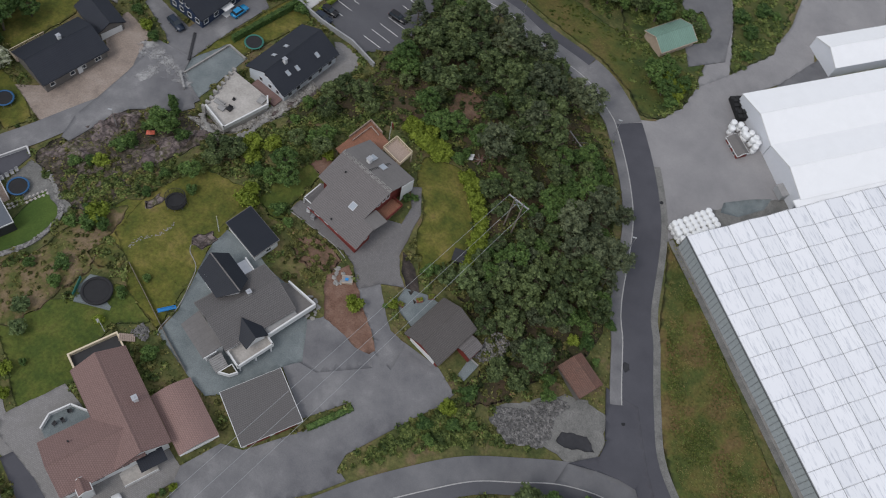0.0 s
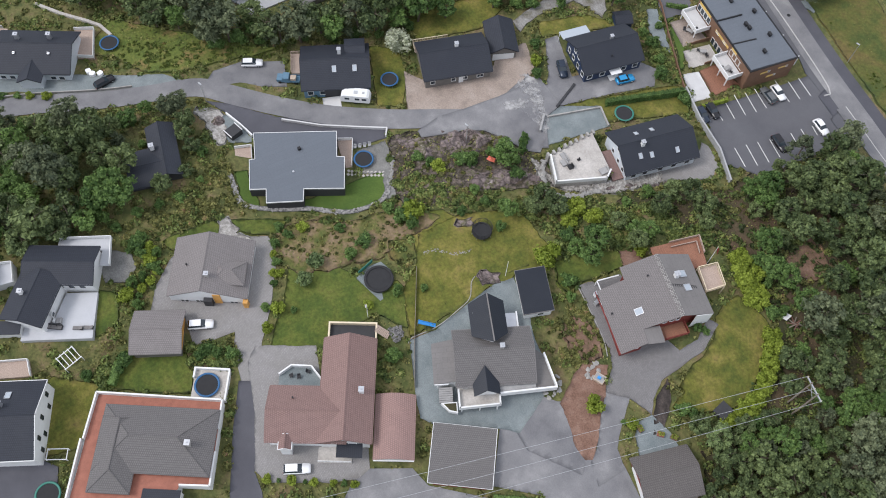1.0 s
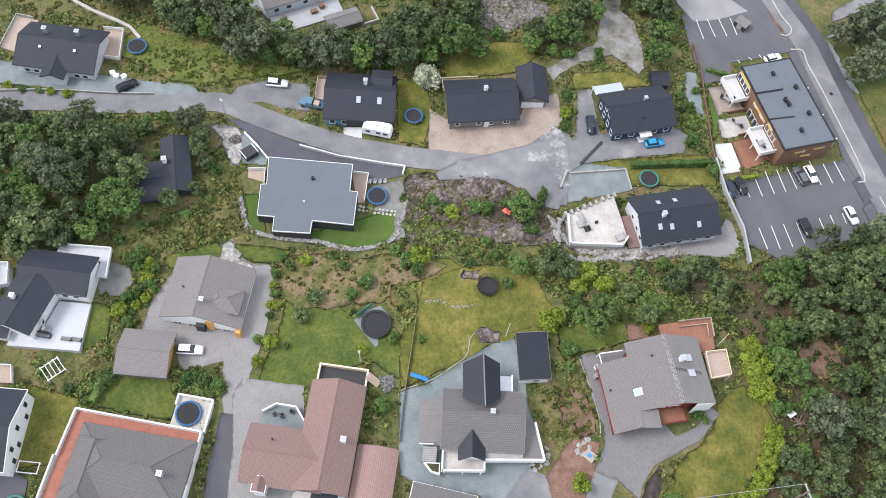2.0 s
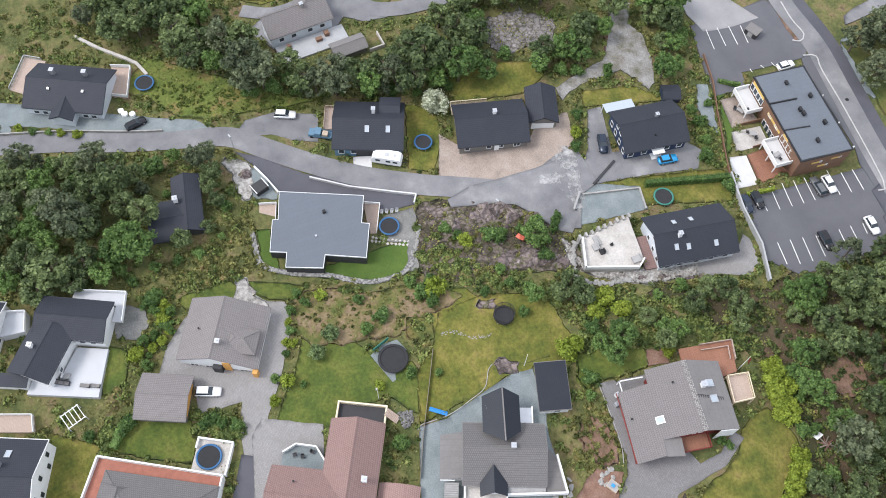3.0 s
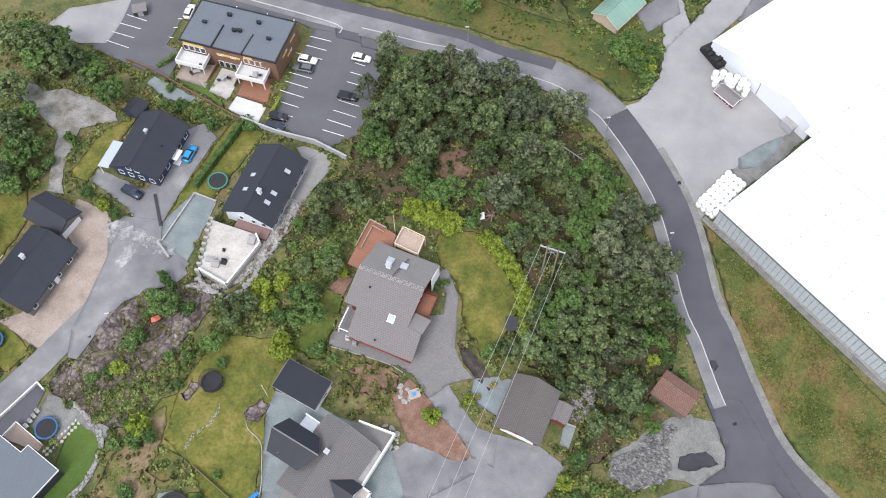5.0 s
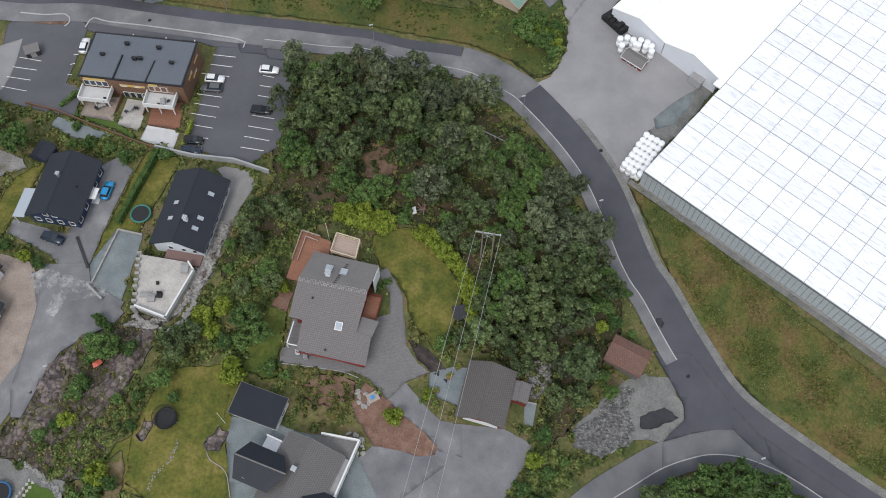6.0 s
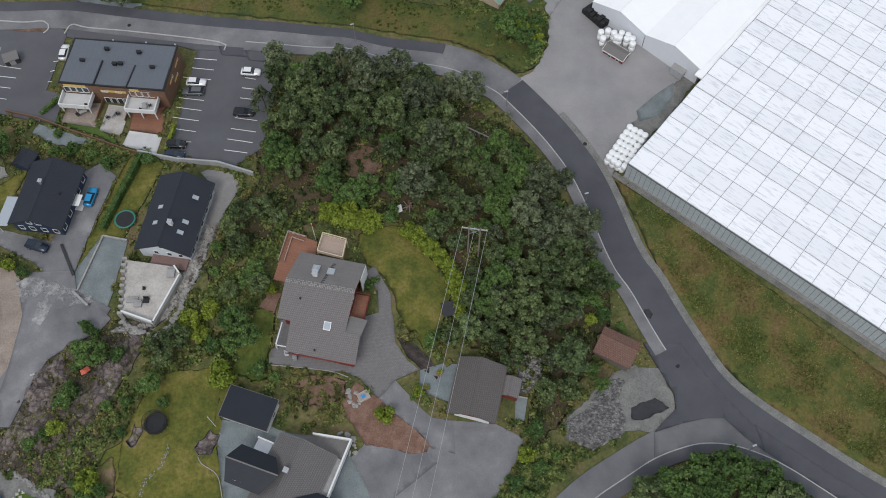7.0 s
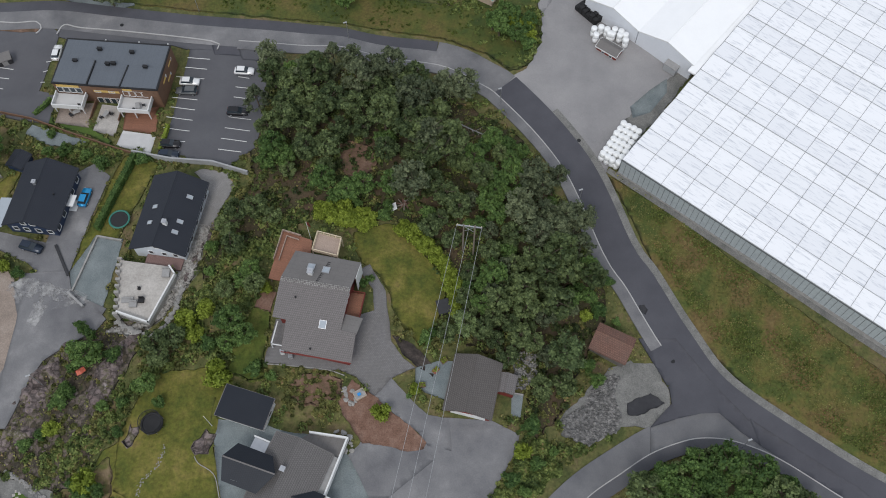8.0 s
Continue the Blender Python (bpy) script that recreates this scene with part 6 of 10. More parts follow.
part("floor", Shape().prism([(4.4, 14.2), (10.6, 14.4), (10.9, 8.4), (4.4, 8.5)], -0.6, 0.3), CONCRETE, y)
part("wall", Shape().box(4.3, 14.1, -0.6, 10.7, 14.4, 1.1).box(10.5, 8.4, -0.6, 10.8, 14.1, 1.1).box(4.3, 12.4, -0.6, 4.6, 14.1, 1.1), WHITE, y)

# ---- white houses by the southern lane ----
h = house(-78.0, -35.0, -9.6, 64.0, "white house with charcoal roofs and pale terraces")
gable_block(h, 13.2, 8.0, 3.9, 1.6, WHITE, DARK_TILE, 0.4, DARK_TILE, cx=0.9, cy=-0.4)
gable_block(h, 10.5, 8.0, 3.9, 1.5, WHITE, DARK_TILE, 0.4, DARK_TILE, cx=-3.0, cy=-7.0, turn=78)
part("terrace", Shape().prism([(-4.9, -14.2), (8.0, -13.6), (7.4, -4.4), (1.6, -4.6), (0.2, -11.0), (-4.6, -11.0)], -2.0, 0.6), DECK_WHITE, h, "pale painted terrace floor")
b = part("balcony", Shape().prism([(-1.2, 5.8), (8.7, 6.3), (9.4, 0.4), (7.3, 0.4), (7.3, 3.6), (-1.2, 3.8)], 2.0, 2.2), DECK_WHITE, h)
railing(b, [(-1.2, 5.8), (8.7, 6.3), (9.4, 0.4)], 2.2, WHITE, 1.0, 1.5, True)
for x in (1.0, 3.0, 5.0):
    window(h, pose(x, -4.0, 2.2, 0, 0, 180), 1.2, 1.3)
for y in (-9.6, -7.6, -6.0):
    window(h, pose(0.2 - 0.2 * (y + 7), y, 2.2, 0, 0, -90), 1.0, 1.3)
chimney(h, -4.6, -6.6, 4.6, 6.0, WHITE, 0.7)
s = thing("sofa_set", -68.5, -39.0, -9.0, 60, "grey outdoor sofa set on the pale terrace", "sofa")
for x in (-1.0, 0.9):
    part("seat", Shape().box(x - 0.5, -0.5, 0, x + 0.5, 0.6, 0.4).box(x - 0.5 if x < 0 else x + 0.3, -0.5, 0.4, x - 0.3 if x < 0 else x + 0.5, 0.6, 0.75), DECK_GREY, s)
part("table", Shape().box(-0.25, -0.4, 0, 0.2, 0.4, 0.35), WHITE, s)
h = house(-53.2, -52.5, -10.6, 66.7, "tall white house with charcoal gabled roof and small windows")
gable_block(h, 16.0, 14.0, 4.6, 2.8, WHITE, DARK_TILE, 0.25, WHITE)
for u, z in ((-4.4, 1.4), (-1.6, 1.4), (-3.0, 3.6), (0.6, 3.8), (3.2, 1.6), (4.8, 3.4)):
    window(h, wall_place(15.5, 13.5, "e", u, z), 0.8, 1.3, METAL_DARK)
for u, side, k in ((-1.85, "n", 0.54), (2.3, "n", 0.58), (0.5, "s", 0.42)):
    skylight(h, 16.0, 14.0, 4.6, 2.8, side, u, k, 1.0, 1.4)
chimney(h, 1.7, 2.05, 5.8, 7.8, METAL, 0.7)
d = thing("wooden_deck", 0, 0, land(-63.0, -49.0), 0, "pale wooden deck behind a white fence and house", "deck")
OUT = [(-66.2, -53.0), (-63.3, -45.3), (-60.1, -45.6), (-63.3, -54.0)]
part("decking", Shape().prism(OUT, -0.6, 0.6), DECK_PALE, d)
railing(d, [OUT[3], OUT[0], OUT[1], OUT[2]], 0.6, WHITE, 0.9, 1.5, True)
b = thing("pergola", -44.5, -45.3, land(-44.5, -45.3), -25, "white-railed entrance gate beside the dark parking", "gate")
part("rail", Shape().box(-1.0, -1.8, 0.9, 1.0, -1.65, 1.05).box(-1.0, 1.65, 0.9, 1.0, 1.8, 1.05).box(-1.0, -1.65, 0.9, -0.85, 1.65, 1.05).box(0.85, -1.65, 0.9, 1.0, 1.65, 1.05), WHITE, b)
for x in (-0.92, 0.92):
    for y in (-1.72, 1.72):
        part("post", Shape().box(x - 0.07, y - 0.07, -0.3, x + 0.07, y + 0.07, 0.9), WHITE, b)
h = house(-83.2, -51.8, -10.2, 66.0, "white house with charcoal gabled roof and glazed deck")
gable_block(h, 10.0, 9.0, 3.8, 1.8, WHITE, DARK_TILE, 0.3, WHITE)
for u in (-2.4, 0.4, 2.6):
    window(h, wall_place(9.4, 8.4, "e", u, 1.8), 1.2, 1.3)
d = thing("wooden_deck", 0, 0, land(-81.0, -45.0), 0, "white painted deck between two white houses", "deck")
OUT = [(-84.4, -47.2), (-83.0, -42.8), (-79.1, -43.5), (-79.6, -48.0)]
part("decking", Shape().prism(OUT, -1.0, 2.0), DECK_WHITE, d)
railing(d, OUT[:3], 2.0, WHITE, 0.9, 1.5, True)
p = thing("porch", -70.3, -47.4, land(-70.3, -47.4), 66.0, "low dark-roofed porch against a white house", "porch")
part("wall", Shape().box(-3.0, -0.9, -0.6, 2.9, 1.2, 2.3), WHITE, p)
part("roof", Shape().slab([(-3.2, -1.2, 2.35), (3.1, -1.2, 2.35), (3.1, 1.3, 2.7), (-3.2, 1.3, 2.7)], 0.14), DARK_TILE, p)

# ---- houses along the street ----
h = house(-52.9, 81.0, -9.6, 81.3, "pale grey house with charcoal gabled roof above the rocks")
gable_block(h, 16.5, 11.0, 3.6, 3.0, PALE_WALL, DARK_TILE, 0.5, DARK_TILE)
for u, k in ((-1.8, 0.55), (-4.2, 0.5), (3.8, 0.6)):
    skylight(h, 16.5, 11.0, 3.6, 3.0, "s", u, k)
for u in (-3.0, 0.5):
    skylight(h, 16.5, 11.0, 3.6, 3.0, "n", u, 0.45)
chimney(h, -3.2, -0.9, 5.9, 7.3, WHITE, 0.7)
for u in (-6, -3.5, 0, 3, 6):
    window(h, wall_place(15.5, 10.0, "s", u, 1.9), 1.2, 1.2)
for u in (-3.2, -1.0, 1.6):
    window(h, wall_place(15.5, 10.0, "w", u, 2.4), 1.0, 1.3)
window(h, wall_place(15.5, 10.0, "w", 0.0, 5.0), 1.0, 0.9)
part("porch_floor", Shape().box(-10.2, -4.6, -1, -7.8, 2.6, 1.4), BROWN_TILE, h, "dark red entrance landing")
t = thing("concrete_terrace", 0, 0, -9.6, 0, "white-walled concrete terrace on the rock edge", "terrace")
OUT = [(-61.4, 72.0), (-51.6, 70.6), (-50.2, 68.8), (-53.8, 58.8), (-60.1, 61.0), (-60.6, 66.5)]
part("floor", Shape().prism(OUT, -4.0, 2.2), CONCRETE, t)
for a, b in zip(OUT[1:4], OUT[2:5]):
    q = pose(a[0], a[1], 0, 0, 0, math.degrees(math.atan2(b[1] - a[1], b[0] - a[0])))
    part("parapet", Shape().box(0, -0.3, -4.0, math.dist(a, b), 0.0, 3.2, q), WHITE, t)
part("opening", Shape().box(-1.0, -0.34, 0.4, 0.6, -0.28, 2.2, pose(-52.0, 64.0, 0, 0, 0, 250)), GLASS, t)
for i in range(9):
    f = i / 8
    part("edge_stone", Shape().box(-62.0 + 1.2 * f, 72.0 - 11.4 * f, -1.0, -61.1 + 1.2 * f, 72.5 - 11.4 * f, 2.5 + 0.2 * (i % 3)), STONE, t)
for x, y, sx, sy, hh in ((-58.6, 63.6, 1.1, 0.5, 0.5), (-57.4, 62.8, 0.7, 0.6, 0.8), (-56.0, 63.6, 0.5, 0.5, 0.9), (-52.2, 69.2, 0.7, 0.9, 0.9), (-56.8, 66.0, 0.25, 0.25, 0.6)):
    part("furniture", Shape().box(x - sx, y - sy, 2.2, x + sx, y + sy, 2.2 + hh * 0.55).box(x - sx, y + sy - 0.15, 2.2 + hh * 0.55, x + sx, y + sy, 2.2 + hh), DECK_GREY if sx > 0.6 else METAL_DARK, t)
h = house(-79.4, 86.0, -10.6, 82.9, "navy blue house with charcoal gabled roof and white windows")
gable_block(h, 14.4, 10.8, 3.3, 2.8, BLUE_WALL, DARK_TILE, 0.5, DARK_TILE)
for u in (-5.5, -2.5, 1.0, 2.6, 5.4):
    window(h, wall_place(13.4, 9.8, "s", u, 1.6), 1.3, 1.3)
for u, z in ((-3.6, 1.6), (-1.2, 1.6), (1.2, 1.6), (3.4, 1.6), (-0.8, 4.2), (1.0, 4.2)):
    window(h, wall_place(13.4, 9.8, "w", u, z), 1.2, 1.4)
chimney(h, 1.2, 0.4, 5.4, 6.9, METAL, 0.6)
vent(h, 0.0, -3.2, 4.6)
part("glass_roof", Shape().slab([(-7.6, 5.4, 3.1), (-1.0, 5.4, 3.1), (-1.0, 8.0, 2.7), (-7.6, 8.0, 2.7)][::-1], 0.08), SKYLIGHT, h, "clear plastic terrace roof")
for x in (-7.4, -4.3, -1.2):
    part("post", Shape().box(x - 0.06, 7.7, -1, x + 0.06, 7.85, 2.7), WHITE, h)
part("porch_step", Shape().box(-1.0, -6.4, -1, 1.4, -4.9, 0.4), WHITE, h)
part("porch_canopy", Shape().box(-1.1, -6.5, 2.3, 1.5, -4.9, 2.45), WHITE, h)
g = thing("shed", -86.7, 95.6, -11.0, 72.0, "small navy garden shed with dark pitched roof", "shed")
gable_block(g, 4.0, 3.8, 2.0, 0.9, BLUE_WALL, DARK_TILE, 0.2, DARK_TILE)
h = house(-92.7, 55.3, -11.6, 76.0, "grey-brown boarded house with charcoal gabled roof")
gable_block(h, 15.4, 11.0, 2.9, 2.7, GREY_WALL, DARK_TILE, 0.5, DARK_TILE)
for u in (-5.6, -1.0, 1.4, 5.0):
    window(h, wall_place(14.4, 10.0, "s", u, 1.4), 1.5 if u > 0 else 1.1, 1.1)
part("door", Shape().box(0.2, -5.15, -0.5, 1.2, -4.98, 1.9), WHITE, h, "white front door")
chimney(h, 0.8, 0.7, 4.6, 6.4, WHITE, 0.7)
b = part("balcony", Shape().box(-7.6, 4.8, 0.2, 0.4, 7.6, 0.4), DECK_PALE, h)
railing(b, [(-7.6, 5.0), (-7.6, 7.6), (0.4, 7.6)], 0.4, CREAM, 1.0)
g = thing("garage", -93.2, 67.4, -11.2, -19.0, "charcoal-roofed garage with white door beside the grey house", "garage")
gable_block(g, 9.4, 6.6, 2.7, 1.7, GREY_WALL, DARK_TILE, 0.4, DARK_TILE)
part("door", Shape().box(4.28, -2.4, -0.6, 4.4, 2.4, 1.9), WHITE, g, "white garage door")
h = house(-101.6, 31.0, -12.6, 68.5, "steel-blue house with charcoal gabled roof by the street")
gable_block(h, 15.0, 12.2, 3.1, 2.8, STEEL_BLUE_WALL, DARK_TILE, 0.5, DARK_TILE)
for u, k in ((-0.2, 0.35), (4.2, 0.35)):
    skylight(h, 15.0, 12.2, 3.1, 2.8, "s", u, k, 0.9, 1.4)
for u in (-5.6, -3.0, 1.8, 4.0, 5.8):
    window(h, wall_place(14.0, 11.2, "s", u, 1.5), 1.3, 1.3)
chimney(h, 1.0, 2.0, 4.7, 6.6, WHITE, 0.7)
gable_block(h, 4.4, 5.6, 4.6, 0.9, DARK_WALL, DARK_TILE, 0.2, DARK_TILE, cx=4.4, cy=3.6, turn=0, base=2.0, gutters=False)
# black panel on the wall stands in for the shade inside the carport
part("carport_shade", Shape().box(-2.6, -5.7, -0.5, 1.2, -5.62, 2.4), DARK_WALL, h)
b = part("deck", Shape().box(-9.8, 0.5, -1.0, -7.2, 6.0, 0.9), DECK_PALE, h)
railing(b, [(-9.8, 0.5), (-9.8, 6.0), (-7.2, 6.0), (7.4, 6.4)], 0.9, DECK_PALE, 0.9)

# ---- the flat-roofed house ----
h = house(0, 0, 0, 0, "modern dark house with flat blue-grey roof and white edge")
flat_block(h, [(-91.6, 8.6), (-84.8, 24.2), (-79, 21.8), (-78.3, 23.2), (-71.4, 20.2), (-74.8, 12.9), (-72.2, 11.7), (-74.9, 5), (-77.9, 6.1), (-79.2, 3.1), (-85.8, 5.5), (-85.5, 6.6)], -12.8, -7.9, DARK_WALL, BLUE_ROOF)
part("roof_hood", Shape().box(-84.2, 15.3, -8.0, -83.6, 15.9, -7.4), METAL_DARK, h)
part("roof_drain", Shape().box(-79.6, 12.3, -8.0, -79.2, 12.7, -7.85), METAL, h)
for name, o, tag in (("deck_east", [(-85.0, 24.0), (-83.6, 27.1), (-77.5, 24.3), (-78.0, 22.9)], "east"), ("deck_west", [(-92.1, 4.0), (-91.1, 7.4), (-85.3, 5.5), (-86.4, 2.2)], "west")):
    d = thing("wooden_deck", 0, 0, -11.8, 0, "pale wooden deck beside the flat-roofed house", "deck")
    part("decking", Shape().prism(o, -0.8, 0.3), DECK_PALE, d)
    railing(d, o[:3] if tag == "west" else o[:3], 0.3, WHITE, 0.9, 1.5, True)

# ---- the terrace of flats ----
h = house(-70.7, 118.1, -12.8, -4.5, "two-storey brown-clad flats with flat grey roof")
flat_block(h, [(-11.3, -5.9), (11.2, -6.1), (11.4, 5.8), (-11.2, 6.0)], -0.5, 6.5, CEDAR, BLUE_ROOF, METAL_DARK, 0.3)
for a, b in (((-3.8, -5.9), (-3.5, 0.4)), ((3.3, -6.0), (3.8, -0.3))):
    q = pose(a[0], a[1], 0, 0, 0, math.degrees(math.atan2(b[1] - a[1], b[0] - a[0])))
    part("roof_step", Shape().box(0, -0.12, 6.3, math.dist(a, b), 0.12, 6.75, q), METAL_DARK, h)
part("roof_panel", Shape().prism([(-11.1, -5.7), (-3.9, -5.8), (-3.6, 0.3), (-11.0, 0.5)], 6.4, 6.62), BLUE_ROOF, h)
part("roof_panel", Shape().prism([(3.4, -5.9), (11.0, -5.9), (11.1, -0.5), (3.8, -0.3)], 6.4, 6.55), BLUE_ROOF, h)
for x, y in ((-7.7, -0.1), (-3.3, 3.4), (3.8, 3.1), (-0.6, -0.4), (0.6, -0.2), (7.6, -0.6)):
    part("roof_hood", Shape().box(x - 0.45, y - 0.25, 6.4, x + 0.45, y + 0.25, 7.1).box(x - 0.52, y - 0.32, 7.1, x + 0.52, y + 0.32, 7.2), METAL_DARK, h)
for x0, z in ((-8.0, 4.4), (6.2, 4.4)):
    part("yellow_panel", Shape().box(x0 - 2.6, -6.05, z + 0.9, x0 + 2.2, -5.95, z + 1.6), YELLOW_PANEL, h)
    for i in range(4):
        window(h, pose(x0 - 2.2 + 1.35 * i, -6.0, z, 0, 0, 180), 1.25, 1.7)
    b = part("balcony", Shape().prism([(x0 - 3.3, -6.1), (x0 + 3.2, -6.2), (x0 + 3.2, -9.8), (x0 - 3.2, -9.6)], 2.9, 3.15), CONCRETE_PALE, h)
    part("parapet", Shape().box(x0 - 3.3, -9.85, 2.9, x0 + 3.3, -9.65, 4.1).box(x0 - 3.35, -9.65, 2.9, x0 - 3.15, -6.1, 4.1).box(x0 + 3.1, -9.65, 2.9, x0 + 3.3, -6.1, 4.1), WHITE, b)
    for x in (x0 - 3.0, x0, x0 + 3.0):
        part("post", Shape().box(x - 0.1, -9.7, -0.5, x + 0.1, -9.5, 2.9), WHITE, b)
part("window_band", Shape().box(-2.9, -6.1, 4.3, 2.6, -6.0, 4.9), YELLOW_PANEL, h)
for x in (-2.0, 1.0):
    window(h, pose(x, -6.05, 4.6, 0, 0, 180), 1.4, 0.6)
for i in range(4):
    window(h, pose(-2.4 + 1.4 * i, -6.0, 1.3, 0, 0, 180), 1.2, 2.0)
for y, z in ((2.6, 4.4), (0.2, 2.4), (-2.0, 4.4)):
    part("yellow_panel", Shape().box(11.3, y - 0.9, z - 0.25, 11.4, y + 0.9, z + 0.25), YELLOW_PANEL, h)
    window(h, pose(11.32, y + 1.2, z, 0, 0, -90), 0.7, 0.5)
for x in (-6.5, 1.0, 7.5):
    p = part("porch", Shape().box(x - 1.6, 5.9, -0.5, x + 1.6, 8.6, 2.6), METAL_DARK, h)
    part("porch_side", Shape().box(x + 1.6, 6.0, -0.5, x + 1.8, 9.2, 3.0), WHITE, p)
part("screen", Shape().box(-3.5, -11.5, -0.5, -3.35, -6.2, 1.9).box(2.5, -11.0, -0.5, 2.65, -6.2, 1.7), CEDAR, h)

# ---- northwest house, cabin, far farm ----
h = house(-136.5, -27.0, -16.6, 63.7, "pale house with dark gabled roof above the gravel")
gable_block(h, 17.8, 12.2, 3.4, 2.6, PALE_WALL, DARK_TILE, 0.5, DARK_TILE, ridge=0.4)
gable_block(h, 6.4, 5.4, 3.3, 1.3, PALE_WALL, DARK_TILE, 0.35, DARK_TILE, cx=0.4, cy=-5.2, turn=90, gutters=False)
for u in (-6.4, -4.4, 4.6, 6.4):
    window(h, pose(u, -5.62, 1.5, 0, 0, 180), 1.3, 1.2)
chimney(h, -3.6, 2.2, 5.0, 6.8, METAL, 0.8)
chimney(h, 3.4, 2.6, 4.9, 6.6, METAL, 0.8)
for x in (-3.6, 4.0):
    skylight(h, 17.8, 12.2, 3.4, 2.6, "s", x, 0.3, 0.5, 0.5)
b = part("deck", Shape().prism([(6.4, 8.3), (10.9, 8.6), (12.3, 0.3), (8.6, 0.4)], -1.0, 1.3), DECK_PALE, h)
railing(b, [(6.4, 8.3), (10.9, 8.6), (12.3, 0.3), (8.9, 0.4)], 1.3, WHITE, 1.0, 1.4, True)
b = part("deck", Shape().prism([(-13.9, 9.2), (-9.0, 8.7), (-9.0, -1.3), (-14.4, -0.1)], -1.0, 0.9), DECK_PALE, h)
railing(b, [(-10.0, 8.8), (-13.9, 9.2), (-14.4, -0.1)], 0.9, METAL_PALE, 1.0, 1.4)
h = house(-95.6, -9.4, -11.0, -9.0, "small dark cabin among trees with an angled wing")
gable_block(h, 13.2, 5.6, 2.6, 1.3, DARK_WALL, DARK_TILE, 0.3, DARK_TILE)
gable_block(h, 7.4, 9.0, 2.4, 1.2, DARK_WALL, DARK_TILE, 0.3, DARK_TILE, cx=3.0, cy=-4.0, turn=90)
chimney(h, -0.6, -2.0, 3.2, 4.6, WHITE, 0.8)
h = house(-140.0, 69.5, -16.0, -8.0, "barn with bright red metal roof among trees")
gable_block(h, 12.0, 9.5, 4.2, 2.6, WHITE, RED_SHEET, 0.4, WHITE)
h = house(-136.6, 25.3, land(-134.0, 25.3) + 0.3, 95.0, "grey house with dark roof below the far woods")
gable_block(h, 15.5, 7.4, 3.4, 2.0, PALE_WALL, MID_TILE, 0.4, MID_TILE, ridge=1.5)
gable_block(h, 9.0, 6.4, 3.2, 1.8, PALE_WALL, MID_TILE, 0.4, MID_TILE, cx=4.6, cy=4.4, turn=62)
part("terrace", Shape().box(-7.0, -9.0, -1.5, 9.5, -3.7, 0.5), CONCRETE_GREY, h, "grey concrete terrace")
for x, y, w, d, z in ((3.0, -6.0, 1.5, 0.9, 0.8), (5.2, -5.2, 1.1, 1.1, 1.0), (-4.0, -5.0, 0.9, 0.7, 0.7)):
    part("bench", Shape().box(x - w / 2, y - d / 2, 0.5, x + w / 2, y + d / 2, 0.5 + z), CEDAR, h)
for u in (-5.0, -2.0, 2.0, 5.0):
    window(h, pose(u, -3.32, 1.8, 0, 0, 180), 1.3, 1.2)
chimney(h, 2.0, 1.0, 4.8, 6.2, STONE, 0.7)
gable_block(h, 8.0, 4.4, 2.2, 1.0, GREY_WALL, GREY_FELT, 0.3, GREY_FELT, cx=8.0, cy=-11.6)
part("yard_wall", Shape().box(12.2, -14.0, -1.5, 16.0, -13.7, 1.2).box(15.7, -13.7, -1.5, 16.0, -9.6, 1.2), CONCRETE, h)

h = house(1.2, 168.9, land(1.2, 168.9), 62.0, "cream house with grey felt roof beyond the green shed")
gable_block(h, 15.0, 8.8, 4.2, 1.9, CREAM, GREY_FELT, 0.3, WHITE)
for u in (-2.4, 0.0, 2.4):
    window(h, wall_place(14.4, 8.2, "w", u, 2.0), 1.3, 1.4)
for u in (-5.0, -1.6, 2.0, 5.0):
    window(h, wall_place(14.4, 8.2, "s", u, 2.0), 1.3, 1.3)
part("porch", Shape().box(0.6, -6.4, -0.6, 4.4, -4.1, 2.6), CREAM, h)
part("porch_roof", Shape().slab([(0.3, -6.8, 2.6), (4.7, -6.8, 2.6), (4.7, -4.0, 3.0), (0.3, -4.0, 3.0)], 0.14), GREY_FELT, h)
chimney(h, 1.5, 0.5, 5.6, 7.2, WHITE, 0.7)

# ---- garages and sheds ----
g = thing("shed", -33.9, 42.3, -6.4, -17.5, "small shed with dark sloping roof and white edges", "shed")
mono_block(g, 9.0, 5.6, 2.4, 2.9, WHITE, BLACK_TILE, trim=GREY_FELT)
window(g, pose(4.21, 0.5, 1.2, 0, 0, -90), 1.2, 1.0)
g = thing("garage", 5.3, 46.9, -9.3, 77.5, "garage with grey tiled gabled roof and red-brown walls", "garage")
gable_block(g, 10.6, 8.6, 2.4, 2.1, RED_WALL, WORN_TILE, 0.4, WORN_TILE, ridge=0.3)
part("door", Shape().box(-5.0, -3.2, -0.5, -4.88, 3.0, 1.9), WHITE, g, "white garage door")
gable_block(g, 3.6, 3.6, 1.8, 0.7, RED_WALL, MID_TILE, 0.2, MID_TILE, cx=2.0, cy=-5.6, gutters=False)
t = thing("concrete_slab", 11.8, 44.6, -10.3, 80, "grey concrete slab beside the garage", "slab")
part("slab", Shape().box(-2.0, -2.3, -1.5, 2.0, 2.3, 0.25), GRAVEL_BLUE, t)
part("low_wall", Shape().box(2.0, -2.3, -1.5, 2.2, 2.3, 0.6), STONE, t)
g = thing("garage", -13.3, 17.3, -10.8, 58.0, "long garage with low grey tiled roof and white edges", "garage")
mono_block(g, 11.2, 10.2, 2.3, 3.4, WHITE, SLATE_TILE, 0.3, WHITE)
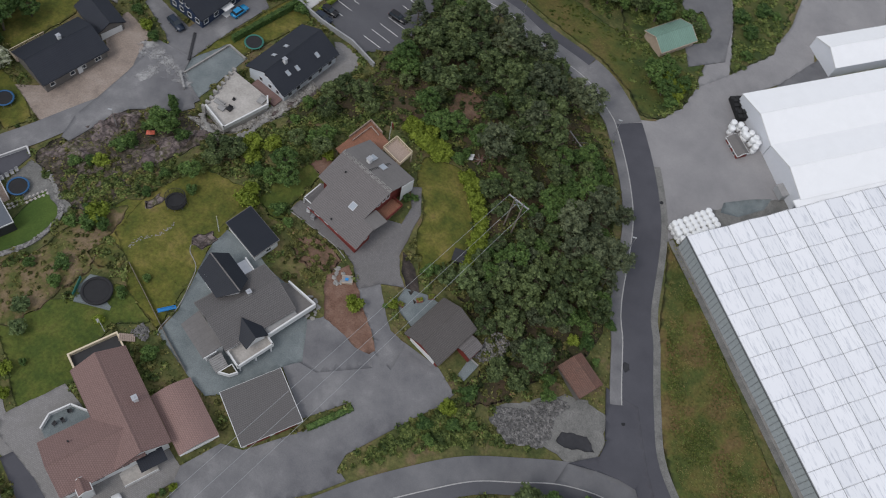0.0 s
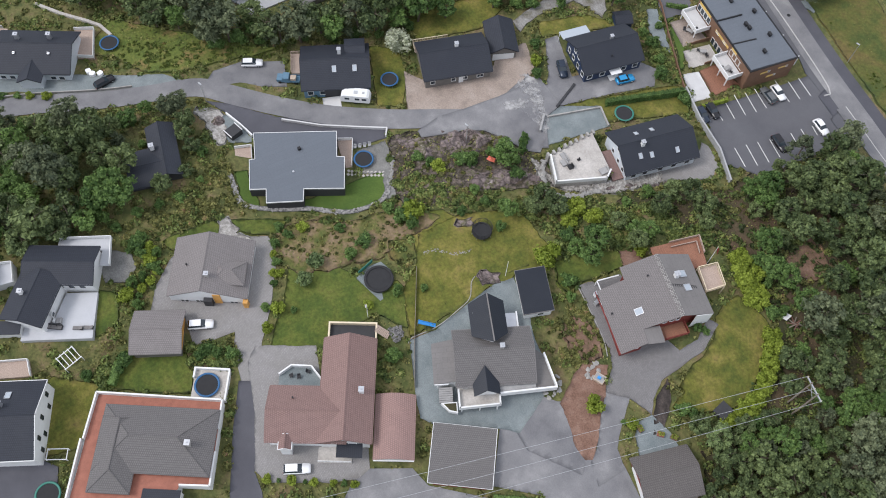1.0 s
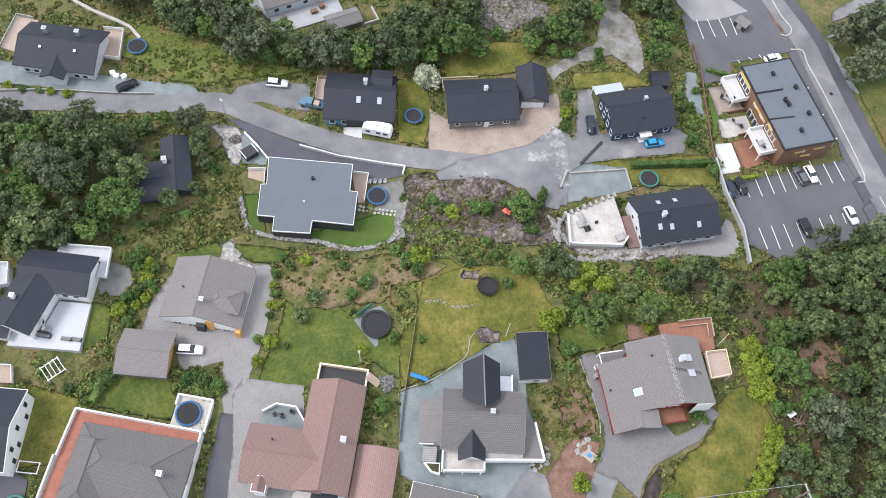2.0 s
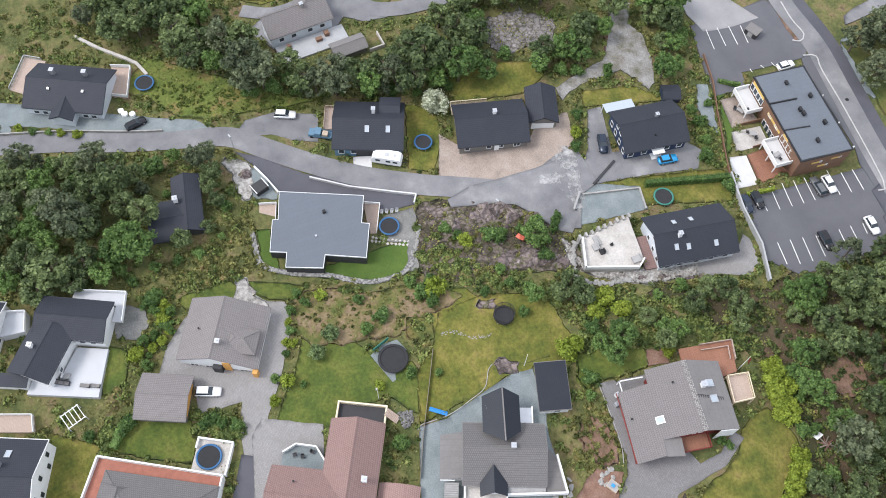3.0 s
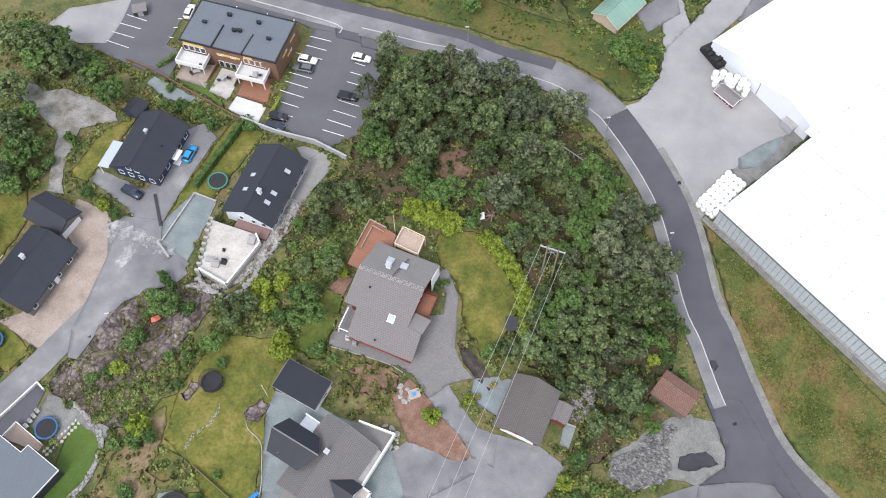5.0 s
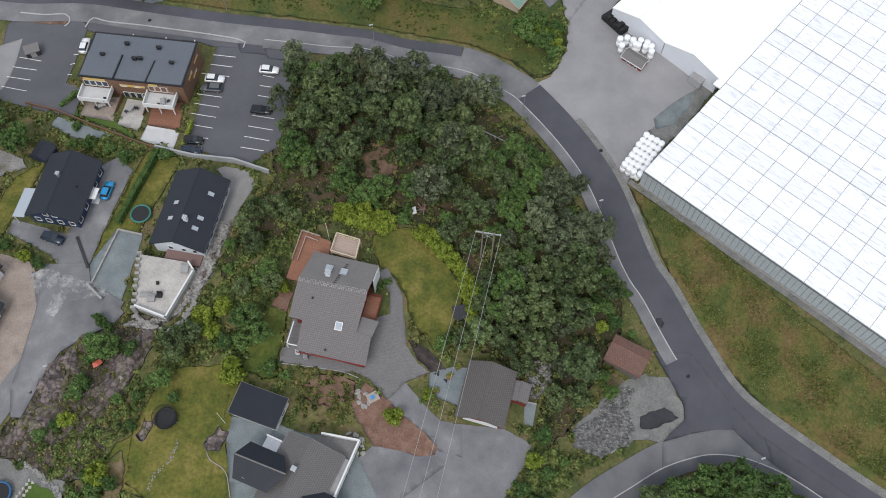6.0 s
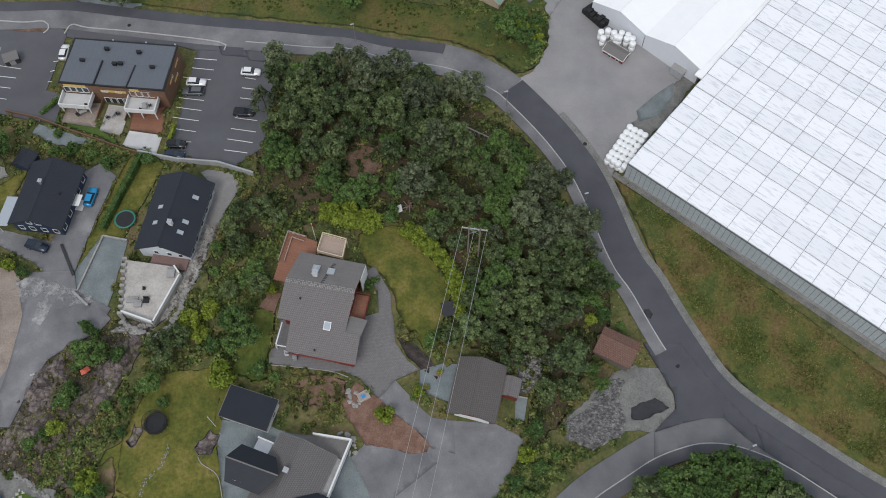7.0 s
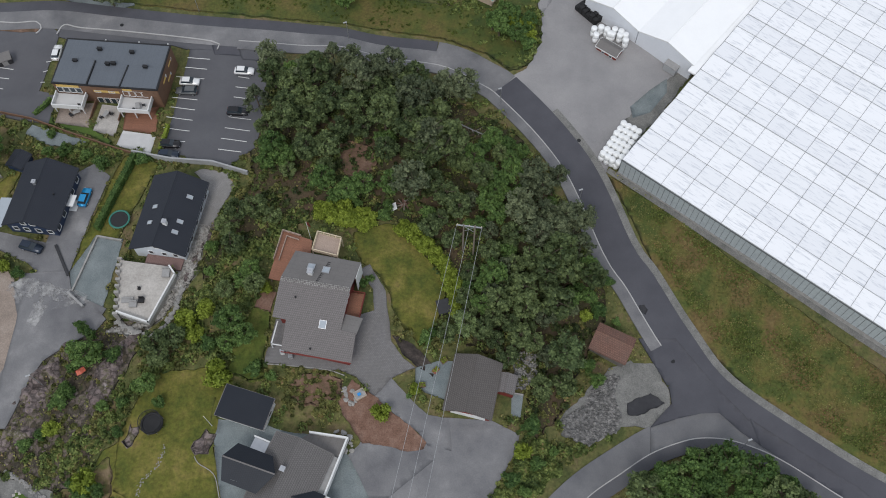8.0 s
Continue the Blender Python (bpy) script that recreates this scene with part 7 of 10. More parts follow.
part("door", Shape().box(-4.6, -4.92, -0.6, -0.4, -4.82, 1.7).box(0.4, -4.92, -0.6, 4.6, -4.82, 1.7), RED_WALL, g, "dark red garage doors")
g = thing("shed", 31.9, 57.2, -15.2, -27.0, "small old shed with rusty brown sheet roof", "shed")
gable_block(g, 7.4, 5.6, 2.3, 0.8, GREY_WALL, RUST_ROOF, 0.3, RUST_ROOF, ridge=0.8)
g = thing("shed", 11.0, 146.0, -13.4, 59.0, "green-roofed shed with pale wooden gable", "shed")
gable_block(g, 11.0, 7.4, 2.6, 1.8, PALE_TIMBER, GREEN_ROOF, 0.4, PALE_TIMBER)
g = thing("shed", 37.3, 127.0, -14.0, -38.0, "small red hut with grey roof in the yard", "shed")
gable_block(g, 5.6, 3.2, 2.2, 0.8, RED_WALL, GREY_FELT, 0.25, WHITE)
window(g, pose(-0.8, -1.36, 1.2, 0, 0, 180), 0.8, 0.8)
window(g, pose(1.2, -1.36, 1.2, 0, 0, 180), 0.8, 0.8)

# ---- greenhouse and white halls ----
GH = thing("greenhouse", 36.6, 95.6, -14.0, -39.5, "vast greenhouse of whitened glass on a steel frame", "greenhouse")
GH_L, GH_W, GH_E, PX, PY = 112.0, 75.0, 4.9, 4.667, 5.0
base = part("plinth", Shape().box(-0.1, -0.1, -3.0, GH_L, 0.15, 0.3).box(-0.1, 0.15, -3.0, 0.15, GH_W, 0.3), STONE, GH)
frame_bars = Shape()
for i in range(int(GH_L / 1.167) + 1):
    frame_bars.box(1.167 * i - 0.04, -0.07, 0.3, 1.167 * i + 0.04, 0.06, GH_E)
for i in range(int(GH_W / 1.6) + 1):
    frame_bars.box(-0.06, 1.6 * i - 0.05, 0.3, 0.06, 1.6 * i + 0.05, GH_E)
frame_bars.box(-0.1, -0.12, GH_E - 0.25, GH_L, 0.12, GH_E + 0.05)
part("wall_frame", frame_bars, BAR_DARK, GH)
part("wall_glazing", Shape().box(0, -0.02, 0.3, GH_L, 0.02, GH_E - 0.2).box(-0.02, 0.02, 0.3, 0.02, GH_W, GH_E - 0.2), GLAZING, GH, "dull grey-green wall glazing")
part("inner_floor", Shape().box(0.3, 0.3, -1.0, GH_L, GH_W, 0.1), CONCRETE, GH)
rise = 0.55
for j in range(int(GH_W / PY) + 1):
    z = GH_E + (rise if j % 2 else 0)
    part("gutter" if j % 2 == 0 else "ridge_bar", Shape().box(0, PY * j - 0.032, z - 0.02, GH_L, PY * j + 0.032, z + (0.12 if j % 5 else 0.22)), METAL_PALE, GH)
for i in range(int(GH_L / PX) + 1):
    s, rows = Shape(), int(GH_W / PY) + 1
    s.add([(PX * i + dx, PY * j, GH_E + rise * (j % 2) + dz) for j in range(rows) for dx, dz in ((-0.022, -0.02), (0.022, -0.02), (0.022, 0.07), (-0.022, 0.07))],
          [tuple(4 * j + q for q in f) for j in range(rows - 1) for f in ((0, 1, 5, 4), (1, 2, 6, 5), (2, 3, 7, 6), (3, 0, 4, 7))] + [(3, 2, 1, 0), tuple(4 * rows - 4 + q for q in range(4))])
    part("rafter", s, METAL_PALE, GH)
up = Shape().slab([(0.043, 0.043, 0.02), (PX - 0.043, 0.043, 0.02), (PX - 0.043, PY - 0.043, rise), (0.043, PY - 0.043, rise)], 0.05)
down = Shape().slab([(0.043, 0.043, rise), (PX - 0.043, 0.043, rise), (PX - 0.043, PY - 0.043, 0.02), (0.043, PY - 0.043, 0.02)], 0.05)
protos = [part("roof_panel", up, WHITEWASH, GH), part("roof_panel", down, WHITEWASH, GH)]
rest = Shape()
for j in range(int(GH_W / PY)):
    for i in range(int(GH_L / PX)):
        if (i, j) in ((0, 0), (0, 1)):
            protos[j].location = (0, PY * j, GH_E)
        elif i < 20:
            o = new("roof_panel", protos[j % 2].data)
            o.parent = GH
            o.location = (PX * i, PY * j, GH_E)
        else:
            rest.add([(x + PX * i, y + PY * j, z + GH_E) for x, y, z in (up, down)[j % 2].v], up.f)
tagged(part("roof_panel_rest", rest, WHITEWASH, GH), "", "", "", "stuff")
part("link_roof", Shape().box(-1.9, 28.0, 4.6, -0.1, GH_W, 4.95), WHITE_ROOF, GH)
for (x, y), L, W, e in (((37.8, 133.9), 80.0, 14.6, 5.2), ((48.8, 124.3), 80.0, 14.6, 5.2), ((45.0, 165.0), 50.0, 10.0, 4.6)):
    q = radians(49.0)
    hall = thing("hall", x + L / 2 * math.cos(q), y + L / 2 * math.sin(q), -14.0, 49.0, "white sheet-covered hall with low gable", "hall")
    gable_block(hall, L, W, e, 2.0, HALL_WALL, WHITE_ROOF, 0.1, WHITE, gutters=False)

# ---- vehicles ----
def car(x, y, ang, paint, label, kind="car"):
    """A parked car: lofted body and cabin, glass, wheels, lights."""
    L, W, H = {"car": (4.35, 1.8, 1.47), "suv": (4.6, 1.86, 1.68), "estate": (4.75, 1.82, 1.5)}[kind]
    ob = thing("car", x, y, land(x, y) + CAR_LIFT, ang, label, "car", "parked cars")
    hw, back = W / 2, {"car": -0.42, "suv": -0.47, "estate": -0.48}[kind]
    rows = []  # along the car: x, half width, sill, shoulder
    for f, w, z0, z1 in ((-0.5, 0.80, 0.42, 0.62), (-0.485, 0.93, 0.32, 0.86), (-0.42, 0.99, 0.24, 0.96), (-0.2, 1.0, 0.22, 0.95), (0.1, 1.0, 0.22, 0.93), (0.27, 0.99, 0.22, 0.9), (0.42, 0.95, 0.24, 0.8), (0.485, 0.86, 0.32, 0.68), (0.5, 0.72, 0.4, 0.55)):
        w *= hw
        k = H / 1.47
        rows.append([(f * L, -w * 0.94, z0), (f * L, -w, (z0 + z1) / 2), (f * L, -w * 0.95, z1 * k), (f * L, 0, z1 * k + 0.05), (f * L, w * 0.95, z1 * k), (f * L, w, (z0 + z1) / 2), (f * L, w * 0.94, z0)])
    s, n = Shape(), 7
    s.v = [p for r in rows for p in r]
    s.f = [(i * n + j, i * n + j + 1, (i + 1) * n + j + 1, (i + 1) * n + j) for i in range(len(rows) - 1) for j in range(n - 1)]
    s.f += [(i * n + n - 1, i * n, (i + 1) * n, (i + 1) * n + n - 1) for i in range(len(rows) - 1)] + [tuple(range(n))[::-1], tuple(range((len(rows) - 1) * n, len(rows) * n))]
    part("body", s, paint, ob, "", True)
    z0, z1 = 0.92 * H / 1.47, H - 0.04
    b = [(back * L, 0.88), (0.2 * L, 0.9)]
    t = [((back + 0.08) * L, 0.68), (0.03 * L, 0.72)]
    p = [(b[0][0], -b[0][1] * hw, z0), (b[1][0], -b[1][1] * hw, z0), (b[1][0], b[1][1] * hw, z0), (b[0][0], b[0][1] * hw, z0),
         (t[0][0], -t[0][1] * hw, z1), (t[1][0], -t[1][1] * hw, z1), (t[1][0], t[1][1] * hw, z1), (t[0][0], t[0][1] * hw, z1)]
    part("glass", Shape().add(p, [(3, 2, 1, 0), (4, 5, 6, 7), (0, 1, 5, 4), (1, 2, 6, 5), (2, 3, 7, 6), (3, 0, 4, 7)]), GLASS, ob, "dark windows")
    part("roof", Shape().box(t[0][0] + 0.02, -t[0][1] * hw, z1, t[1][0] + 0.05, t[1][1] * hw, z1 + 0.05).add(
        [(q[0], q[1], q[2]) for q in ((b[1][0], -0.88 * hw, z0 + 0.02), (b[1][0] - 0.1, -0.88 * hw, z0 + 0.02), (t[1][0] - 0.05, -0.7 * hw, z1), (t[1][0] + 0.05, -0.7 * hw, z1))], [(0, 1, 2, 3)])
         .box(-0.18 * L, -t[0][1] * hw - 0.02, z0, -0.16 * L, -t[0][1] * hw + 0.02, z1), paint, ob)
    for sx in (-0.3, 0.31):
        for sy in (-1, 1):
            w = part("wheel", Shape().tube((sx * L, sy * (hw - 0.2), 0.32), (sx * L, sy * (hw + 0.01), 0.32), 0.33, 0.32, 12), RUBBER, ob)
            part("rim", Shape().tube((sx * L, sy * (hw - 0.0), 0.32), (sx * L, sy * (hw + 0.025), 0.32), 0.2, 0.19, 10), METAL, w)
    for sy in (-1, 1):
        part("headlight", Shape().box(0.475 * L, sy * 0.62 * hw - 0.16, 0.58, 0.492 * L, sy * 0.62 * hw + 0.16, 0.7), SKYLIGHT, ob)
        part("tail_light", Shape().box(-0.498 * L, sy * 0.68 * hw - 0.14, 0.7, -0.482 * L, sy * 0.68 * hw + 0.14, 0.85), RED_WALL, ob)
    return ob


CAR_LIFT = 0.2
car(-112.8, 15.4, 67, PAINTS["white"], "white estate car parked on the short driveway", "estate")
car(-123.3, -15.6, 105, PAINTS["black"], "black estate car standing on the gravel lay-by", "estate")
car(-71.8, 87.1, 82, PAINTS["blue"], "bright blue small car beside the navy house")
car(-80.2, 76.0, -17, PAINTS["navy"], "dark navy car parked by the navy house", "suv")
car(-56.4, -15.2, 69, PAINTS["white"], "white estate car on the paved driveway", "estate")
car(-24.0, -9.2, 67, PAINTS["white"], "white saloon car on the paved court", "estate")
for (x, y), ang, paint, label, kind in zip([(-55.4, 117.6), (-55.7, 115.1), (-56.8, 100.3), (-43.5, 108.5), (-56.6, 97.4), (-43.7, 120.4), (-86.2, 125.9)], (-2, 178, -3, -4, -3, -3, 90), ("white", "grey", "black", "black", "navy", "white", "white"),
        ("white hatchback in a parking bay", "grey estate car in a parking bay", "black hatchback in a parking bay", "black estate car in the far row of bays", "navy car in the end parking bay", "white car half under the trees", "small white car by the flats"),
        ("car", "estate", "car", "estate", "car", "car", "car")):
    car(x, y, ang, PAINTS[paint], label, kind)
c = thing("caravan", -93.4, 32.2, land(-93.4, 32.2) + 0.2, 59, "white touring caravan with rounded roof beside the house", "caravan")
prof = [(-3.1, 0.55), (-3.3, 1.3), (-3.0, 2.4), (-2.5, 2.62), (2.4, 2.62), (2.9, 2.3), (3.2, 1.2), (3.0, 0.55)]
part("body", Shape().add([(x, y, z) for y in (-1.15, 1.15) for x, z in prof], [tuple(range(8)), tuple(range(8, 16))[::-1]] + [(i, 8 + i, 8 + (i + 1) % 8, (i + 1) % 8) for i in range(8)]), WHITE, c)
for x in (-1.8, 0.4, 1.9):
    part("window", Shape().box(x - 0.5, -1.18, 1.4, x + 0.5, -1.14, 2.0), GLASS, c)
part("roof_hatch", Shape().box(-0.4, -0.35, 2.62, 0.4, 0.35, 2.75), METAL_PALE, c)
part("roof_hatch", Shape().box(1.4, -0.25, 2.62, 1.9, 0.25, 2.72), METAL_PALE, c)
for y in (-1.0, 1.0):
    part("wheel", Shape().tube((0.1, y - 0.12, 0.33), (0.1, y + 0.12, 0.33), 0.34, 0.34, 12), RUBBER, c)
part("drawbar", Shape().box(3.0, -0.08, 0.45, 4.2, 0.08, 0.55), METAL_DARK, c)
k = thing("pickup_truck", -105.2, 21.0, land(-105.2, 21.0) + 0.15, 60, "old blue pickup with loaded bed by the house", "truck")
part("cab", Shape().box(-2.4, -0.9, 0.4, -1.1, 0.9, 1.2).box(-1.1, -0.88, 0.4, 0.3, 0.88, 1.75), STEEL_BLUE_WALL, k)
part("bed", Shape().box(0.35, -0.95, 0.6, 2.6, 0.95, 0.75).box(0.35, -0.95, 0.75, 2.6, -0.88, 1.15).box(0.35, 0.88, 0.75, 2.6, 0.95, 1.15), STEEL_BLUE_WALL, k)
part("load", Shape().box(0.6, -0.7, 0.75, 1.8, 0.5, 1.5), PALE_TIMBER, k)
part("glass", Shape().box(-1.13, -0.75, 1.15, -1.08, 0.75, 1.65), GLASS, k)
for x in (-1.7, 1.7):
    for y in (-0.85, 0.85):
        part("wheel", Shape().tube((x, y - 0.12, 0.36), (x, y + 0.12, 0.36), 0.36, 0.36, 12), RUBBER, k)


# ---- trampolines ----
def trampoline(x, y, r, pad, label, net=False, dz=0.1):
    ob = thing("trampoline", x, y, land(x, y) + dz, random.uniform(0, 90), label, "trampoline", "trampolines")
    part("padding", Shape().ring(r - 0.17, 0.2, 0.86, 30, 6), pad, ob, "", True)
    mat = Shape()
    mat.add([((r - 0.3) * math.cos(2 * math.pi * i / 28), (r - 0.3) * math.sin(2 * math.pi * i / 28), 0.83) for i in range(28)], [tuple(range(28))])
    part("mat", mat, NET, ob)
    for i in range(8):
        a = 2 * math.pi * i / 8
        px, py = (r + 0.02) * math.cos(a), (r + 0.02) * math.sin(a)
        part("leg", Shape().tube((px, py, -0.2), (px, py, 0.84), 0.035, sides=6), METAL, ob)
        if net:
            part("net_pole", Shape().tube((px * 1.03, py * 1.03, 0.84), (px * 1.02, py * 1.02, 2.5), 0.035, sides=6), NET, ob)
    if net:
        n = 28
        s = Shape().ring(r, 0.05, 2.5, n, 5)
        for i in range(n * 2):
            a, b = 2 * math.pi * i / (2 * n), 2 * math.pi * (i + 3) / (2 * n)
            s.tube((r * math.cos(a), r * math.sin(a), 0.9), (r * math.cos(b), r * math.sin(b), 2.5), 0.014, sides=3)
            s.tube((r * math.cos(b), r * math.sin(b), 0.9), (r * math.cos(a), r * math.sin(a), 2.5), 0.014, sides=3)
        part("safety_net", s, NET, ob)
    return ob


trampoline(-50.2, 40.1, 1.95, NET, "round black trampoline with safety net on the lawn", True)
trampoline(-77.8, 27.1, 2.1, BLUE_PAD, "round blue-edged trampoline beside the flat-roofed house", False, 0.15)
trampoline(-94.8, 40.8, 2.0, BLUE_PAD, "round blue-edged trampoline between two houses")
trampoline(-63.8, 81.8, 2.1, GREEN_PAD, "dark round trampoline with green edge on the lawn")
trampoline(-133.8, -11.5, 2.2, BLUE_PAD, "round bright blue trampoline below the deck")
trampoline(-44.9, -18.0, 2.3, BLUE_PAD, "large blue-edged trampoline inside low white walls", False, 0.3)
trampoline(-38.5, -48.5, 2.2, GREEN_PAD, "dark trampoline with green edge by the lane")
p = thing("paddling_pool", -49.7, 18.0, land(-49.7, 18.0), 20, "large black round pool on a grey slab", "pool")
part("slab", Shape().prism([(-3.4, -2.6), (3.2, -2.8), (3.6, 1.4), (2.2, 3.2), (-2.6, 3.0), (-3.6, 0.5)], -0.5, 0.14), GRAVEL_BLUE, p)
part("rim", Shape().ring(2.55, 0.28, 0.85, 30, 6), NET, p, "", True)
part("side", Shape().tube((0, 0, 0.1), (0, 0, 0.8), 2.6, 2.55, 30), NET, p)
part("screen", Shape().box(-3.7, -1.8, 0.1, -3.6, 1.8, 1.3), GREEN_PAD, p, "green windbreak")


# ---- walls, fences, hedges ----
def wall_line(name, pts, h, thick, material, label, category, low=-1.0, lift=0.0):
    for_parts = thing(name, pts[0][0], pts[0][1], 0, 0, label, category)
    ox, oy = pts[0]
    for (x0, y0), (x1, y1) in zip(pts, pts[1:]):
        n = max(1, round(math.dist((x0, y0), (x1, y1)) / 4.0))
        dx, dy = x1 - x0, y1 - y0
        d = math.hypot(dx, dy)
        nx_, ny_ = -dy / d * thick / 2, dx / d * thick / 2
        for i in range(n):
            a, b = i / n, (i + 1) / n
            q = [(x0 + dx * a + nx_, y0 + dy * a + ny_), (x0 + dx * a - nx_, y0 + dy * a - ny_), (x0 + dx * b - nx_, y0 + dy * b - ny_), (x0 + dx * b + nx_, y0 + dy * b + ny_)]
            za, zb = land(x0 + dx * a, y0 + dy * a) + lift, land(x0 + dx * b, y0 + dy * b) + lift
            s = Shape()
            s.prism([(px - ox, py - oy) for px, py in q], [za + low, za + low, zb + low, zb + low], [za + h, za + h, zb + h, zb + h])
            part("panel", s, material, for_parts)
    return for_parts


def stone_row(name, pts, size, material, label, category="stone wall", rows=1):
    """A rough line of single stones."""
    ob = thing(name, pts[0][0], pts[0][1], 0, 0, label, category)
    r = np.random.default_rng(len(pts) + int(abs(pts[0][0]) * 10))
    ox, oy = pts[0]
    protos = []
    for k in range(4):
        s = Shape()
        bm = bmesh.new()
        bmesh.ops.create_icosphere(bm, subdivisions=1, radius=size * 0.6)
        for v in bm.verts:
            v.co *= r.uniform(0.7, 1.2)
            v.co.z *= 0.7
        s.v, s.f = [tuple(v.co) for v in bm.verts], [tuple(v.index for v in f.verts) for f in bm.faces]
        bm.free()
        protos.append(s)
    meshes = []
    for line in smooth_line(pts, size * 0.62):
        for k in range(rows):
            x, y = line.x + r.normal() * 0.2, line.y + r.normal() * 0.2
            i = int(r.integers(4))
            if len(meshes) <= i or meshes[i] is None:
                while len(meshes) <= i:
                    meshes.append(None)
                o = part("stone", protos[i], material, ob)
                meshes[i] = o.data
            else:
                o = new("stone", meshes[i])
                o.parent = ob
            o.matrix_basis = pose(x - ox, y - oy, land(x, y) + 0.1 + k * size * 0.3, r.uniform(-15, 15), r.uniform(-15, 15), r.uniform(0, 360)) @ Matrix.Diagonal((r.uniform(0.6, 1.5), r.uniform(0.6, 1.1), r.uniform(0.5, 0.9), 1))
    return ob


def hedge(x0, y0, x1, y1, w, hgt, material, label, seed=3):
    d = math.hypot(x1 - x0, y1 - y0)
    ob = thing("hedge", x0, y0, land(x0, y0), math.degrees(math.atan2(y1 - y0, x1 - x0)), label, "hedge")
    r = np.random.default_rng(seed)
    n = int(d * (w + 2 * hgt) * 26)
    side = r.integers(0, 3, n)
    t, u = r.uniform(0, d, n), r.random(n)
    p = np.stack([t, np.where(side == 0, (u - 0.5) * w, np.where(side == 1, -w / 2, w / 2)) + r.normal(size=n) * 0.05, np.where(side == 0, hgt, u * hgt) + r.normal(size=n) * 0.06], 1)
    nn = np.stack([r.normal(size=n) * 0.5, np.where(side == 1, -1, np.where(side == 2, 1, 0)) + r.normal(size=n) * 0.4, np.where(side == 0, 1.0, 0.3)], 1)
    v, f = cards(p, nn, r.uniform(0.08, 0.2, n), r=r)
    s = Shape()
    s.v, s.f = v.tolist(), f.tolist()
    s.box(0.1, -w / 2 + 0.12, -0.3, d - 0.1, w / 2 - 0.12, hgt - 0.12)
    part("leaves", s, material, ob)


wall_line("retaining_wall", [(-64.2, 98.1), (-55.7, 95.9), (-46.9, 94.6), (-39.1, 91.5)], 1.6, 0.35, CONCRETE_GREY, "tall grey concrete retaining wall between car park and house", "wall", -2.5)
wall_line("wooden_fence", [(-94.6, 108.7), (-87.0, 106.8), (-79.1, 103.5), (-67.0, 99.0), (-64.4, 98.2)], 0.9, 0.15, CEDAR, "low brown wooden fence behind the flats", "fence")
wall_line("kerb_wall", [(-101.7, 5.5), (-97.6, 7.2), (-93.6, 8.5)], 0.6, 0.3, WHITE, "low white wall edging the new driveway", "wall", -0.8, 0.2)
wall_line("kerb_wall", [(-95.1, 15.6), (-89.9, 22.7), (-83.3, 34.9), (-81.5, 33.8)], 0.5, 0.3, CONCRETE_PALE, "pale concrete wall along the street", "wall", -0.8, 0.3)
wall_line("gutter_wall", [(-75.7, 76.6), (-71.9, 69.9)], 0.3, 0.5, DARK_WALL, "long dark drain cover across the driveway", "drain", -0.5, 0.15)
wall_line("garden_wall", [(-70.4, 66.6), (-67.7, 78.4), (-62.7, 77.3)], 0.5, 0.3, STONE, "low grey stone wall round the gravel pad", "wall", -0.8, 0.1)
wall_line("white_wall", [(-71.0, 66.2), (-67.5, 63.2)], 1.0, 0.4, DECK_GREY, "weathered grey wooden rail at the rock edge", "wall", -1.0, 0.1)
stone_row("stone_wall", [(-85.9, 0.9), (-78.5, 0.8), (-74.6, 5.5), (-71.4, 12.6), (-68.8, 16.4), (-66.8, 20.4), (-66.7, 26.2), (-70.1, 29.5), (-76.0, 33.0)], 0.6, STONE_PALE, "rough grey stone wall round the turf", rows=2)
structure("edging_lawn", strip(smooth_line([(-35.8, 17.6), (-36.5, 18.6), (-36.3, 23.6), (-37.4, 28.3), (-38.6, 31.5), (-41.4, 33.3), (-42.2, 34.5)], 0.8), 0.07, -0.07, 0.2, skirt=0.3), STONE, "thin stone edging along the lawn", "edging", False)
stone_row("stone_edging", [(-51.2, 28), (-50.4, 30.8), (-48.4, 32.9), (-47.6, 36.5)], 0.24, STONE_PALE, "short stone edging across the lawn", "edging")
structure("edging_cobble", strip(smooth_line([(-31.4, 50.5), (-26.4, 50.1), (-20.4, 49.5), (-17.4, 48.6)], 0.8), 0.07, -0.07, 0.2, skirt=0.3), STONE, "stone edging round the paved yard", "edging", False)
stone_row("stone_wall", [(-60.5, 60.0), (-57.0, 58.0), (-53.4, 57.0), (-50.6, 60.0), (-49.0, 66.0)], 1.0, STONE_PALE, "rubble of pale stones below the white terrace", rows=2)
stone_row("rockery", [(-17.5, 46.2), (-16.7, 44.7), (-16.2, 43.7), (-15.4, 44.2), (-15.3, 45.7), (-17.1, 46.2)], 0.9, STONE, "grey rockery stones by the bark bed", rows=1)
stone_row("rock_steps", [(-18.2, 38.9), (-16.8, 38.4), (-15.8, 37.6), (-15.9, 36), (-17.3, 35.5), (-18.8, 36)], 0.8, STONE, "curved rough stone steps beside the house", "steps", 1)
hedge(-68.0, 79.7, -63.3, 97.0, 1.1, 1.7, LEAF_MID, "long clipped green hedge beside the driveway")
(hx0, hy0), (hx1, hy1) = [(-86.9, 108), (-84.1, 112.3)]
hedge(hx0, hy0, hx1, hy1, 0.7, 0.9, LEAF_MID, "low clipped hedge beside the flats", 4)
(hx0, hy0), (hx1, hy1) = [(-58.7, 98.9), (-57.9, 105.2)]
hedge(hx0, hy0, hx1, hy1, 0.7, 1.0, LEAF_LIGHT, "low clipped hedge along the car park", 5)
